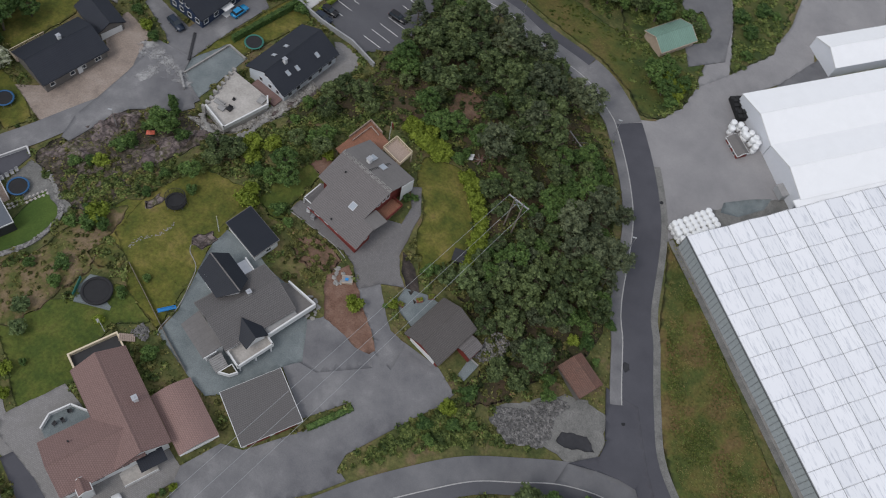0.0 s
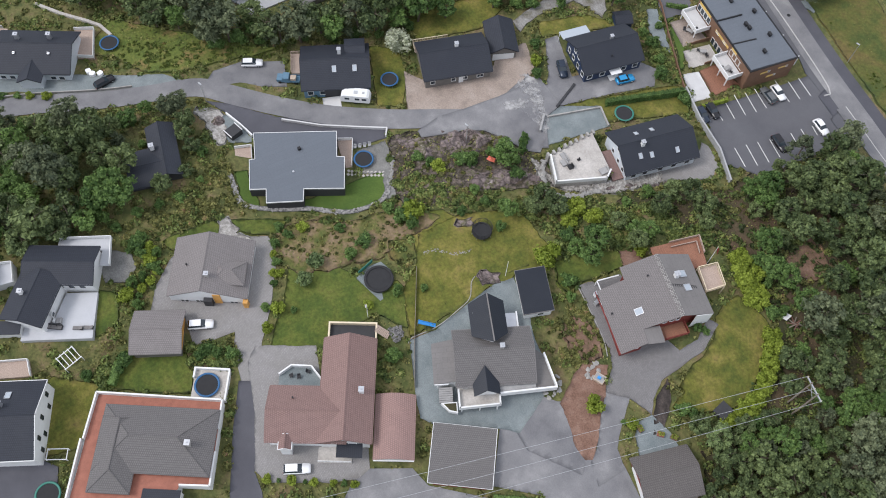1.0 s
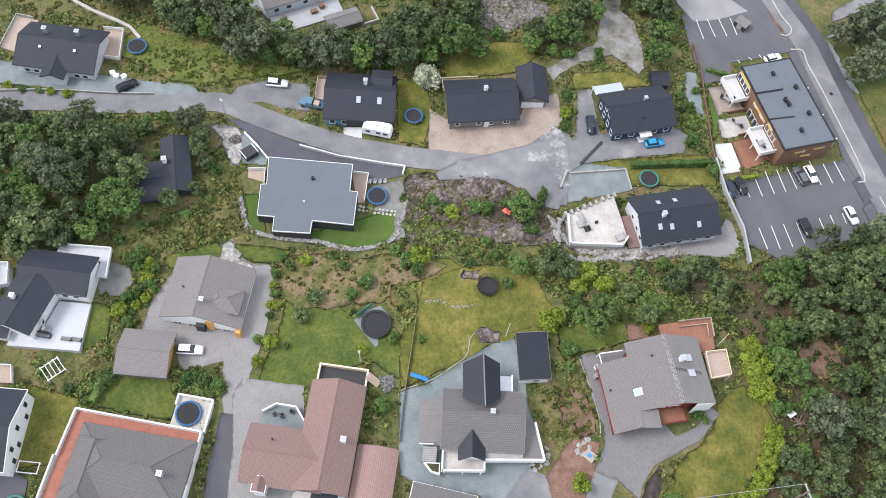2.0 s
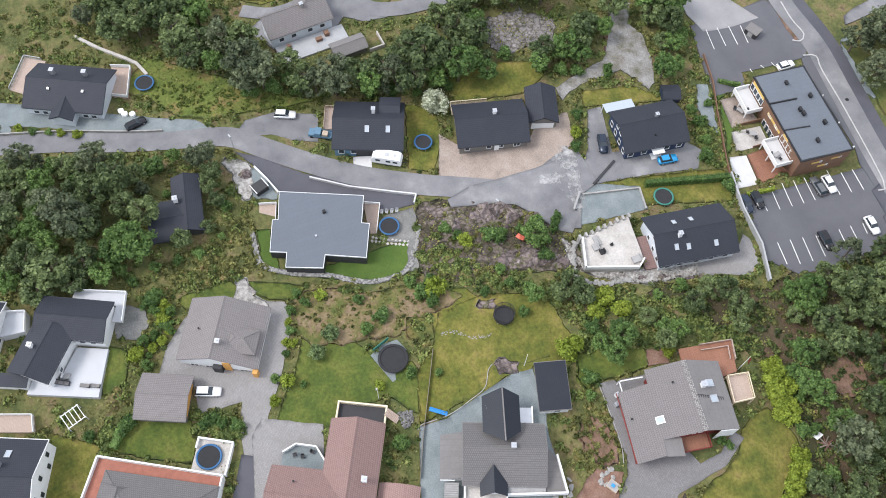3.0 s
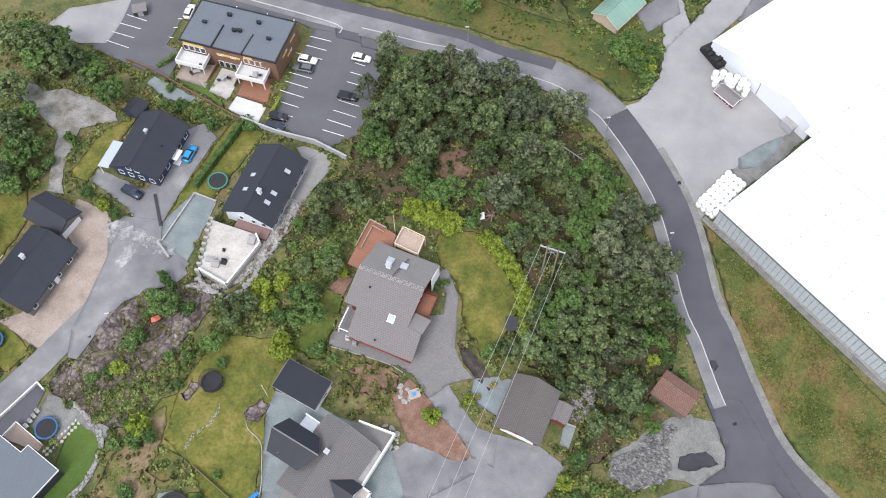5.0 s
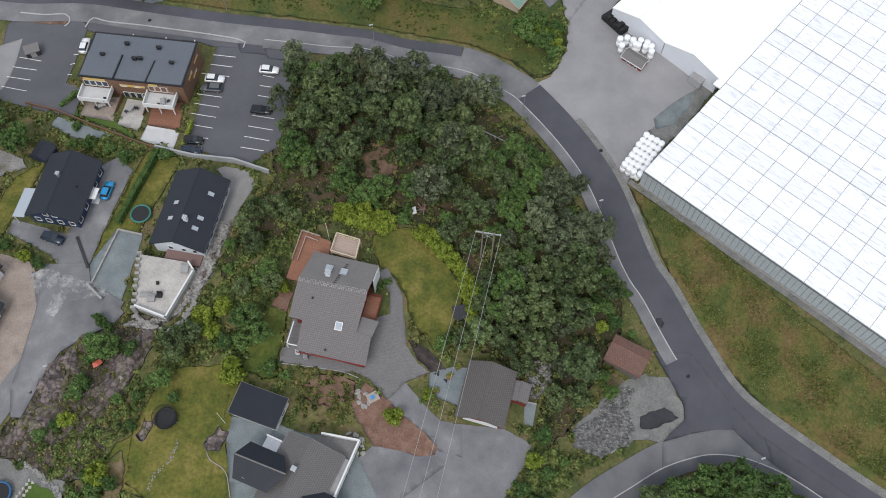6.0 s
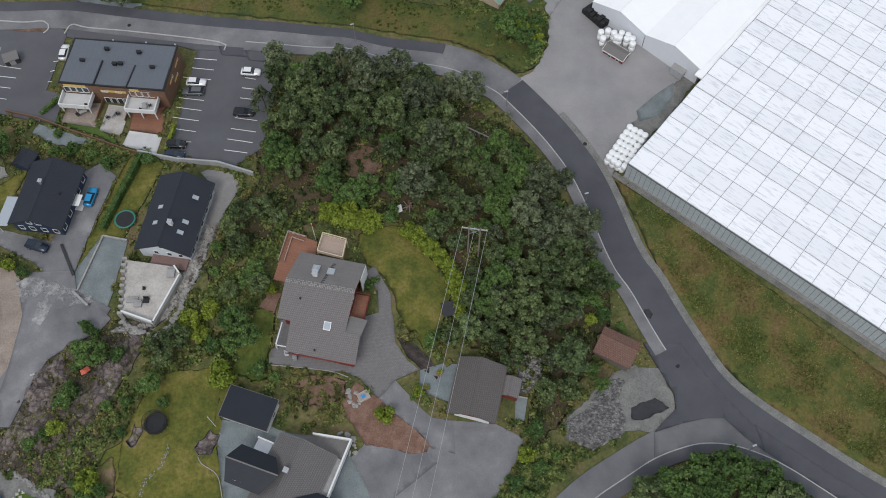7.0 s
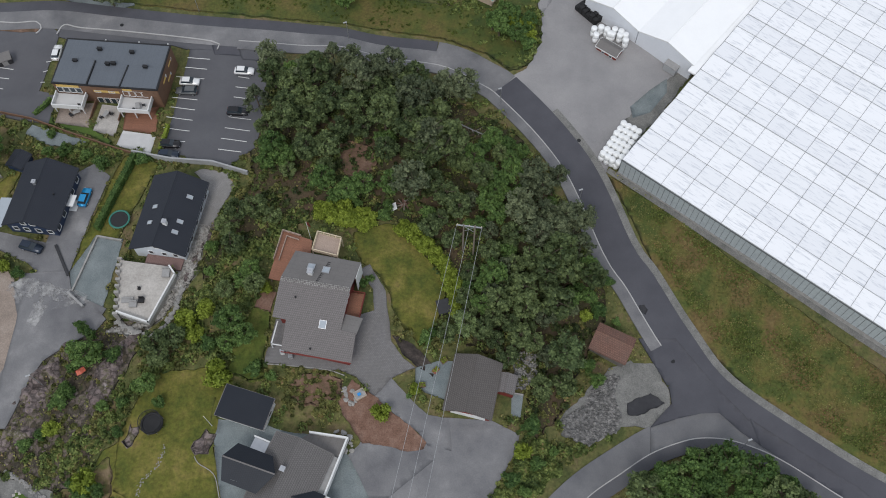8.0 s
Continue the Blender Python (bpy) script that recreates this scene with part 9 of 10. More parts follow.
b = thing("shed", bx, by, land(bx, by) + 0.1, 25, "low black bin shed with grey lid in the car park", "shed")
part("body", Shape().box(-1.5, -1.1, -0.3, 1.5, 1.1, 1.5), DARK_WALL, b)
part("roof", Shape().slab([(-1.65, -1.25, 1.55), (1.65, -1.25, 1.55), (1.65, 1.25, 1.8), (-1.65, 1.25, 1.8)], 0.1), GREY_FELT, b)
part("door", Shape().box(-0.6, -1.14, 0, 0.6, -1.1, 1.3), DECK_GREY, b)
wall_line("wooden_fence", [(-48.8, 25.4), (-43.4, 22.7), (-34.2, 18), (-27.9, 15.1)], 0.9, 0.08, POLE_WOOD, "weathered low wooden fence between two gardens", "fence", -0.4)


# ---- garden furniture ----
def floor_at(x, y, fallback=0.15):
    """The top of a deck or terrace over this spot, or the land."""
    z = land(x, y) + fallback
    for ob in scene.objects:
        if ob.type == "MESH" and ob.parent and not ob.parent.parent and ob.name.split(".")[0] in ("terrace", "deck", "balcony", "floor", "slab", "court"):
            q = ob.parent.matrix_basis.inverted() @ Vector((x, y, 0))
            v = [p.co for p in ob.data.vertices]
            if min(p.x for p in v) < q.x < max(p.x for p in v) and min(p.y for p in v) < q.y < max(p.y for p in v):
                z = max(z, ob.parent.matrix_basis.translation.z + max(p.z for p in v))
    return z


def garden_chair(x, y, ang, material, label):
    ob = thing("garden_chair", x, y, floor_at(x, y), ang, label, "chair", "garden chairs")
    part("seat", Shape().box(-0.3, -0.3, 0.4, 0.3, 0.3, 0.46), material, ob)
    part("backrest", Shape().slab([(-0.3, 0.26, 0.46), (0.3, 0.26, 0.46), (0.3, 0.4, 0.95), (-0.3, 0.4, 0.95)], 0.05), material, ob)
    for sx in (-0.26, 0.26):
        part("armrest", Shape().box(sx - 0.04, -0.28, 0.64, sx + 0.04, 0.3, 0.68), material, ob)
        for sy in (-0.26, 0.26):
            part("leg", Shape().box(sx - 0.025, sy - 0.025, 0, sx + 0.025, sy + 0.025, 0.4), material, ob)


def patio_table(x, y, ang, label):
    ob = thing("patio_table", x, y, floor_at(x, y, 0.25), ang, label, "table", "patio tables")
    part("tabletop", Shape().box(-0.8, -0.45, 0.7, 0.8, 0.45, 0.75), DECK_GREY, ob)
    for sx in (-0.7, 0.7):
        for sy in (-0.36, 0.36):
            part("leg", Shape().box(sx - 0.035, sy - 0.035, 0, sx + 0.035, sy + 0.035, 0.7), DECK_GREY, ob)


for k, (x, y) in enumerate([(-39.6, -3.9), (-38.8, -2.7), (-39, -0.8)]):
    garden_chair(x, y, 70 * k, DARK_WALL, "dark garden chair on the roof terrace")
for k, (x, y) in enumerate([(-76.1, 80.1), (-75.9, 81.6)]):
    garden_chair(x, y, 170 + 8 * k, PALE_TIMBER, "pale wooden garden chair beside the navy house")
for k, (x, y) in enumerate([(-81.7, 26.8), (-81.4, 27.8), (-81.1, 28.8), (-80.9, 29.8)]):
    garden_chair(x, y, 60, CONCRETE_GREY, "pale grey garden chair beside the trampoline")
for k, (x, y) in enumerate([(-78, 108.7), (-71.8, 108.4), (-64.5, 109.1)]):
    patio_table(x, y, 25 + 40 * k, "grey wooden patio table below the balconies")
    garden_chair(x + 1.1, y + 0.3, 100 * k, DARK_WALL, "dark garden chair on the patio")
    garden_chair(x - 0.9, y - 0.8, 60 + 90 * k, DARK_WALL, "dark garden chair on the patio")
sx0, sy0 = [(-67.3, -39.4)][0]
b = thing("garden_sofa", sx0, sy0, floor_at(sx0, sy0), 60, "dark grey garden sofa with cushions on the terrace", "sofa")
part("base", Shape().box(-1.6, -0.4, 0.05, 1.6, 0.4, 0.38), DARK_WALL, b)
for k in range(3):
    part("cushion", Shape().box(-1.5 + 1.02 * k, -0.38, 0.38, -0.54 + 1.02 * k, 0.28, 0.5), GREY_FELT, b)
part("backrest", Shape().box(-1.6, 0.3, 0.38, 1.6, 0.45, 0.8), DARK_WALL, b)
for x, y in [(-65.2, -35.5), (-64.5, -33.8)]:
    b = thing("sun_lounger", x, y, floor_at(x, y), -28, "grey sun lounger on the pale terrace", "lounger", "sun loungers")
    part("frame", Shape().box(-0.35, -0.95, 0.25, 0.35, 0.95, 0.32), METAL_DARK, b)
    part("mattress", Shape().box(-0.32, -0.92, 0.32, 0.32, 0.3, 0.4).slab([(-0.32, 0.3, 0.4), (0.32, 0.3, 0.4), (0.32, 0.92, 0.75), (-0.32, 0.92, 0.75)], 0.08), GREY_FELT, b)
    for lx in (-0.3, 0.3):
        for ly in (-0.85, 0.85):
            part("leg", Shape().box(lx - 0.03, ly - 0.03, 0, lx + 0.03, ly + 0.03, 0.25), METAL_DARK, b)
(rx0, ry0), (rx1, ry1) = [(-40.8, 13.5), (-38.8, 15)]
b = thing("ramp", (rx0 + rx1) / 2, (ry0 + ry1) / 2, land(rx0, ry0) + 0.2, math.degrees(math.atan2(ry1 - ry0, rx1 - rx0)), "pale timber ramp beside the brown-roofed house", "ramp")
for k in range(9):
    part("board", Shape().box(-1.3 + 0.29 * k, -0.7, 0.95 - 0.1 * k, -1.04 + 0.29 * k, 0.7, 1.0 - 0.1 * k), DECK_PALE, b)
for ly in (-0.6, 0.6):
    part("bearer", Shape().slab([(-1.3, ly - 0.05, 0.94), (1.3, ly - 0.05, 0.06), (1.3, ly + 0.05, 0.06), (-1.3, ly + 0.05, 0.94)], 0.2), PALE_TIMBER, b)
for k, (x, y) in enumerate([(-128.2, -18), (-126.4, -15.8), (-127.1, -17.4)]):
    b = thing("sack", x, y, land(x, y) + 0.15, 30 * k, "bulging white builder's sack on the gravel", "sack", "white sacks")
    part("body", Shape().prism([(-0.6, -0.4), (-0.35, -0.6), (0.4, -0.55), (0.62, -0.2), (0.55, 0.45), (0.1, 0.62), (-0.5, 0.5)], 0, 0.7), BALE, b)
LEDGE = [(-85.9, 0.9), (-78.5, 0.8), (-74.6, 5.5), (-71.4, 12.6), (-68.8, 16.4), (-66.8, 20.4), (-66.7, 26.2), (-70.1, 29.5)]
structure("rock_ledge", strip(smooth_line(LEDGE, 1.0), 0.5, -0.5, 0.3, skirt=0.6), RUBBLE, "grey broken rock ledge round the turf", "rock", False)
DARK = [tree("alder_tree", "dark green broadleaved tree on the wooded slope", 2.5, 6.6, LEAF_DARK, 11 + i) for i in range(4)]
PINE = [tree("pine_tree", "dull green pine tree on the wooded slope", 2.6, 7.6, LEAF_PINE, 31 + i, 50, 105, 0.215, True, i == 1) for i in range(3)]
GREEN = [tree("birch_tree", "fresh green broadleaved tree with dense crown", 2.5, 6.2, LEAF_MID, 51 + i) for i in range(3)]
PALE = [tree("willow_tree", "pale green leafy tree beside the garage and shed", 3.0, 8.0, LEAF_PALE, 61, 60, 130, 0.19)]
BUSH = [tree("bush", "green leafy garden bush", 1.4, 2.0, LEAF_MID, 71 + i, 20, 82, 0.17, False, False, "bush") for i in range(3)]
YELLOW = [tree("bush", "yellow-green rounded garden bush", 1.5, 2.0, LEAF_LIGHT, 81 + i, 22, 85, 0.17, False, False, "bush") for i in range(3)]
CONIFER = [tree("bush", "blue-green rounded conifer on the lawn", 1.8, 2.8, LEAF_PALE, 86, 24, 90, 0.15, False, False, "bush")]
BLOSSOM = [tree("bush", "large bush covered in white blossom", 2.3, 3.4, FLOWERS, 91, 30, 120, 0.18, False, False, "bush")]
BASE_R = {id(o): r for group, r in ((DARK, 2.5), (PINE, 2.6), (GREEN, 2.5), (PALE, 3.0), (BUSH, 1.4), (YELLOW, 1.5), (CONIFER, 1.8), (BLOSSOM, 2.3)) for o in group for r in [r]}
used, taken = set(), [(*[(-17.2, 94)][0], 3.5)]


def plant(place, kinds, spots):
    """Sets plants of some kinds at places (x, y, radius of the crown)."""
    for x, y, r in spots:
        taken.append((x, y, r))
        if any(inside(x, y, AREAS[k][0]) for k in ("rock_far", "far_path")) and r > 1.5:
            continue
        if math.hypot(x - 15.2, y - 51.2) < 3.6 or place == "wood_west" and math.hypot(x + 95, y + 11) < 5.5 or math.hypot(x + 83, y + 50) < 8:
            continue
        proto = kinds[int(rng.integers(len(kinds)))]
        k = r / BASE_R[id(proto)] * (0.95 if r > 1.7 else 1.05)
        m = pose(x, y, land(x, y), rng.uniform(-4, 4), rng.uniform(-4, 4), rng.uniform(0, 360)) @ Matrix.Diagonal((k, k, k * rng.uniform(0.78, 1.08), 1))
        if id(proto) in used:
            ob = copy_thing(proto, m)
        else:
            proto.matrix_basis = m
            ob = proto
            used.add(id(proto))
        ob["group"] = place.replace("_", " ")


plant("wood_north", PINE, [(-37.6, 119.3, 3.9), (-38.3, 108.1, 3), (-27.9, 114.1, 3.3), (-22.9, 117.5, 2.8), (-19.5, 117.5, 2.3), (-18.3, 111.9, 3.5), (-14.7, 115.1, 2.5), (-11.2, 117.1, 3.1), (-6.8, 107.7, 3.2), (-2.8, 109.3, 3.5), (0.7, 113.3, 2.8), (4.3, 113.4, 2.8), (-2.1, 95.9, 3.8)])
plant("wood_north", DARK, [(-36, 114.9, 3.4), (-32.5, 106, 3.2), (-35.7, 101.2, 2.7), (-26, 112.2, 3), (-28.2, 108.3, 2.7), (-31.7, 112.6, 2.6), (-22.7, 106.7, 3), (-18, 104.1, 3.1), (-9.4, 116.1, 3.3), (-5.9, 115.9, 2.8), (-14.4, 110.1, 2.5), (-10.8, 106.7, 2.9), (-11.7, 101.1, 2.9), (-7.7, 99.8, 3.1), (-16.2, 99.8, 2.6), (-20.6, 99.2, 2.6), (-25.4, 103, 2.7), (-27.5, 99.3, 2.4), (-31.8, 101.8, 2.5), (-1.6, 105, 2.5), (1.8, 95.6, 3.3), (-5, 98.7, 2.6), (-3.2, 92.8, 2.8), (-27.1, 94.9, 2.6), (-22.7, 95.3, 2.6), (-30.5, 90.9, 1.7), (-22.6, 91.1, 1.7), (-11, 93.9, 2.3), (-6, 94.4, 1.9)])
plant("wood_north", GREEN, [(-33.8, 95.5, 3.1), (-31.5, 93.2, 2.6), (-35, 93.1, 2.4), (-23.2, 86.7, 2.5), (-18.7, 84.8, 3), (-15.6, 86.2, 2.3), (-21, 83.5, 1.8), (-10.2, 86.4, 2.3)])
plant("wood_east", PINE, [(-5.8, 85.9, 3), (17.4, 89.9, 3.1), (19.7, 88.1, 2.6), (23, 92, 2.2), (14.8, 81.7, 2.8), (19.3, 82.4, 2.8), (23.8, 81.9, 2.8), (17.9, 77, 3), (21.9, 78.8, 3), (26.1, 81.1, 2.6), (26.8, 76, 2.8)])
plant("wood_east", DARK, [(-1.5, 86.9, 2.3), (0.7, 84.3, 2.5), (2.8, 82.2, 2.3), (7.3, 89.7, 2.8), (-1, 79, 2), (-2.6, 77.1, 2), (1.7, 75.2, 1.8), (13.5, 76.6, 2.7), (22.2, 74, 3), (16.6, 72.4, 2.7), (24.3, 70, 2.5), (19.8, 69.5, 2.5), (13.5, 71.1, 1.8), (9.2, 73.3, 2), (12.1, 66.4, 2.4), (15.3, 65.6, 2.4), (19.7, 66.3, 2.2), (4.8, 68.4, 1.8), (3.7, 63.5, 2), (9.9, 62.8, 2.4), (15.2, 61.7, 2.4), (21.5, 62.1, 2.9), (12.4, 58.8, 2.2), (6.7, 57.2, 1.9), (0.6, 56, 1.5), (9.7, 55.4, 1.9), (13.9, 56.8, 2.2), (11.7, 52.6, 2.3), (8.9, 59.8, 1.7), (21.9, 47.9, 2.6), (17.8, 47.8, 1.9), (17.7, 46, 1.5)])
plant("wood_east", GREEN, [(10.6, 89.1, 2.6), (14.1, 91.2, 2.6), (6.3, 94.5, 2.4), (10, 100.3, 2.2), (13.4, 99.2, 2.2), (13.8, 95.4, 2.2), (8.3, 83.8, 2.3), (10.4, 81.3, 2.5), (7.1, 79.2, 1.8), (27.8, 71.7, 2.3), (12.4, 73.6, 2), (9, 68.3, 2.4), (6.9, 66.2, 2), (24, 65.5, 2.5), (28, 66.2, 2.1), (6.8, 62.4, 1.7), (28.6, 50.1, 1.8)])
plant("wood_east", PALE, [(22.9, 53.5, 3.9), (3.6, 57.3, 2.1)])
plant("wood_south", GREEN, [(38.9, 32.5, 3.1), (44.4, 35.1, 2.7), (47.6, 31.5, 3.3), (52.1, 33.6, 2.9), (55.7, 31.7, 3), (60.8, 30.9, 2.5), (42.6, 29.7, 2.9), (52.3, 28.3, 2.9), (47.2, 26.9, 2.9), (57.1, 27.9, 3), (38.4, 27.8, 2.8)])
plant("shrubs_east", BUSH, [(-16.8, 83.1, 1.4), (-11.3, 80.6, 1.6), (30, 64.2, 1.6), (27, 52.9, 1.6), (32.2, 70.3, 1.2), (33.3, 62.3, 0.9), (15.6, 40.6, 1.7), (11.7, 31.2, 1.5), (16.3, 34.3, 1.3), (19.6, 36.6, 1.1), (14.1, 29.5, 1.3), (-3, 55.5, 1.3), (-1.9, 56.6, 1.1), (-5.9, 45.3, 0.8), (-14.6, 65.4, 1.3), (-30.1, 48.2, 1.5), (-33.1, 49.2, 1.5)])
plant("shrubs_east", YELLOW, [(27.2, 62.9, 1.4), (13.8, 36, 2.1), (-23.8, 80.8, 1.4), (-21, 79.7, 1.6), (-18.8, 79.1, 1.6), (-16, 78.4, 1.6), (-13.9, 78.6, 1.4), (-20, 81.6, 1.2), (-7.5, 77.7, 1.4), (-5.3, 76.2, 1.6), (-3.1, 74.8, 1.6), (-1.5, 73.1, 1.6), (0.1, 70.9, 1.5), (1.2, 68.6, 1.4), (1.7, 65.8, 1.3), (1.7, 62.3, 1.3), (-4.9, 46.3, 1.1), (-32.5, 64.7, 1.3), (-10.7, 42.1, 1.9), (-39.5, 48.2, 2.8)])
plant("slope_west", DARK, [(-41.6, 78.3, 2.5), (-39.2, 80.9, 2.3), (-36, 81.3, 2.3), (-32.6, 79.9, 2.1), (-39.5, 73.6, 2.1), (-39.4, 64.1, 1.8), (-34.1, 64.8, 1.8), (-48.6, 55.7, 2.2), (-51.4, 54.6, 2.5), (-50.3, 51.7, 1.8)])
plant("slope_west", GREEN, [(-35.5, 68.3, 2), (-36.8, 66, 2), (-39.6, 58.4, 2), (-37.2, 57.3, 2.4), (-35, 54.7, 2.1), (-38.1, 54, 1.9), (-63.4, 52.3, 2.5), (-51.9, 46.9, 2)])
plant("slope_west", BUSH, [(-44.2, 74.4, 1.6), (-44, 69.4, 1.6), (-41.9, 54.3, 1.8), (-63.2, 54.7, 1.9), (-59.6, 52.9, 1.8), (-64.9, 57.7, 1.4), (-66.8, 46.8, 1.6), (-67.9, 44.7, 1.9), (-54.3, 46.9, 1.6), (-49.7, 44.1, 1.8), (-59.8, 43.4, 1.6), (-56.4, 38.8, 1.3), (-56.4, 43.9, 1.1), (-70.4, 38.8, 1.6), (-72.8, 37, 1.4), (-62.2, 29.8, 2), (-58, 28.8, 1.5)])
plant("slope_west", YELLOW, [(-43.3, 61, 1.8), (-46.8, 58.9, 2.3), (-44.8, 56.6, 2.2), (-68.6, 39.8, 1.4), (-60.2, 30.1, 2.2)])
plant("wood_west", PINE, [(-119.2, -39.1, 3), (-112.7, -24.4, 3.2), (-105.7, -5, 2.3), (-106.1, -2.7, 2.1), (-102.1, -34.4, 3.3), (-97.9, -31.1, 3.5)])
plant("wood_west", DARK, [(-109.1, -39, 3.2), (-114.3, -31.3, 2.7), (-114, -28, 2.7), (-110.3, -20.9, 2.6), (-106.6, -29, 3.1), (-102.9, -25.8, 3.5), (-104.1, -21.7, 3.1), (-105.9, -17.8, 2.8), (-101.6, -3, 2), (-95, -3.8, 2), (-98.6, -4.9, 1.8), (-95.2, -29.2, 3), (-93.4, -39.8, 3), (-87.9, -36.2, 3.4), (-94.5, -17.7, 2.9), (-98.1, -20.5, 2.5), (-88.6, -30.4, 3.4), (-85.9, -39.8, 2.9), (-85.2, -32.9, 2.7), (-89.1, -6.9, 1.5), (-87.4, -12, 1.7), (-114.4, -43.7, 3.5), (-102.2, -43.7, 3.3), (-92.2, -44.8, 3.2)])
plant("wood_west", GREEN, [(-111, -35.7, 2.7), (-107.5, -13.8, 2.6), (-109.2, -9.5, 1.8), (-99.3, -38, 3), (-94.9, -36.5, 3), (-90, -22.1, 4.3), (-87.7, -20.2, 3.4), (-88.7, -24.7, 3.4), (-85.1, -28, 2.4)])
plant("wood_west", BUSH, [(-108.1, -13.5, 1.8), (-85.9, -24.6, 2), (-84, -18.5, 1.7), (-100.5, -13, 1.3), (-84.3, -9.9, 1.2), (-82.4, -23.2, 1.5), (-84.2, -14.2, 1.2), (-87.1, -4.9, 1.2), (-93.7, -2.4, 1.3)])
plant("wood_far", PINE, [(-121.8, 9.6, 3.3), (-121.2, 13.2, 3.5), (-116.2, 23.7, 3.2), (-114.6, 27.7, 3.5), (-111.5, 40.9, 4), (-85, 142.3, 3.7), (-84.1, 147.2, 4.4), (-76.7, 144, 4.3), (-76, 140.1, 3.3)])
plant("wood_far", DARK, [(-124, 20, 2.8), (-118.2, 21.1, 3.5), (-114.5, 32.8, 3.5), (-115.7, 38.3, 2.7), (-108.7, 43.8, 3.4), (-117.2, 44, 3.3), (-114, 48.2, 4.6), (-112.4, 52.9, 4), (-115, 60.7, 3), (-107.1, 73.8, 2.8), (-100.3, 83.2, 3), (-110.5, 68.4, 2.8), (-102.1, 102.7, 2.6)])
plant("wood_far", GREEN, [(-111.2, 35, 2.9), (-107.8, 53.9, 3.5), (-108.2, 48.9, 3.2), (-109.6, 57.3, 2.7), (-105.7, 59.9, 2.4), (-103.4, 71, 2.4), (-104.1, 78.1, 2.8), (-107, 81.9, 3.3), (-96.5, 95.4, 3.1), (-92.1, 96.3, 2.5), (-98.3, 102.1, 2.9), (-105.2, 94.3, 2.3)])
plant("wood_far", BUSH, [(-120.4, 14.8, 2.2), (-118.4, 19.4, 2.2), (-121, 9.9, 2.2), (-114.9, 28.8, 1.6), (-111.9, 34.4, 1.9), (-110.1, 39.1, 1.9), (-107.8, 44.3, 1.6), (-97, 85.6, 1.7), (-110, 66, 1.9), (-107.1, 51.4, 1.6)])
plant("wood_far", BLOSSOM, [(-102.4, 46.4, 3.6)])
plant("wood_valley", DARK, [(-166.1, -12.6, 4.7), (-161.5, -7.5, 4.6), (-158.2, -16.1, 4.3), (-156.1, -11.8, 4.2), (-157, -5.3, 4.2), (-149, -4.8, 4.4), (-148.1, -9.5, 3.5), (-148.9, -14.3, 3.5), (-151.3, -0.8, 3.9), (-152.2, 3.1, 3.3), (-142.9, -1.8, 4), (-138.6, 3, 3.7), (-133.1, 11.6, 3.3), (-134.3, -0.2, 2.8), (-138.5, -3, 2.6), (-128.3, 8.3, 2.7)])
plant("wood_valley", PINE, [(-135.7, 7.3, 3.6), (-124.6, 11.4, 3.8)])
plant("wood_valley", GREEN, [(-147.7, 4.2, 3.2), (-130.8, 4.1, 3)])
plant("wood_barn", DARK, [(-134.8, 80.8, 3.9), (-132.4, 85.8, 3.6), (-121.2, 79.9, 3.9), (-125.1, 70.5, 3.7), (-125.4, 62, 3.4), (-125, 55.9, 3.3), (-119.3, 58.4, 3.3), (-123.2, 73.6, 3.1), (-117.8, 70.1, 2.8)])
plant("field_edge", GREEN, [(-22.3, 138.5, 2.8), (-19.1, 143.9, 2.8), (5.4, 149.4, 3.2), (12.7, 131.2, 3), (11.2, 132.9, 2.5), (-22, 145, 2.3), (13.9, 135.5, 2.8)])
plant("field_edge", DARK, [(-11.7, 145.3, 3.4), (-6.7, 146.7, 3.1), (0.2, 149.4, 3.2), (5, 155.6, 2.7), (-16.6, 148.4, 2.6), (14.3, 152.5, 2.1)])
plant("field_edge", YELLOW, [(16.1, 132.9, 2.8), (19.5, 134.1, 2.2), (19.6, 130.2, 1.9)])
plant("gardens", BUSH, [(-57.2, 15.3, 2), (-58.5, 19, 1.6), (-63.8, 16.1, 1.6), (-60.4, 27.5, 2.7), (-63.9, 26.4, 2.1), (-58.7, 29.2, 1.6), (-45.8, 20.1, 1.3), (-44.2, 24.7, 1.1), (-34.7, 14.1, 1.7), (-51.3, -17, 1.6), (-50.1, -14.2, 1.6), (-48.5, -12, 1.3), (-51.4, -15.4, 1.1), (-55.2, -31.2, 1.4), (-56.2, -29.6, 1.4), (-53.5, -32.6, 1.1), (-55.9, -36.9, 1.6), (-77.1, -20.9, 1.9), (-69.7, -23.9, 1.4), (-65, -24.3, 1.6), (-78, -19.7, 1.7), (-89.2, 73.9, 1.3), (-81.6, 70.2, 1.3)])
plant("gardens", CONIFER, [(-55.8, 5.6, 2.2), (-58.9, 9.2, 2)])
plant("gardens", YELLOW, [(-67.6, 9.4, 1.4), (-45.9, 14, 0.9), (-53, -1, 1.6), (-50.3, -4.4, 1.1), (-75.2, -18.7, 1.4), (-73.1, -19.6, 1.4), (-67.9, -25.8, 1.4), (-59.9, 1.8, 0.9), (-85, 72, 1.3)])
plant("gardens_north", BUSH, [(-78.1, 98.1, 1.9), (-73.6, 97.2, 1.9), (-69.7, 95.2, 1.6), (-81.6, 97.9, 1.4), (-81.9, 102.4, 1.4), (-62, 96, 1.6), (-67.2, 54.6, 1.9), (-66.9, 51.4, 1.4), (-66.5, 46.3, 1.2), (-66.8, 58.8, 1.5)])
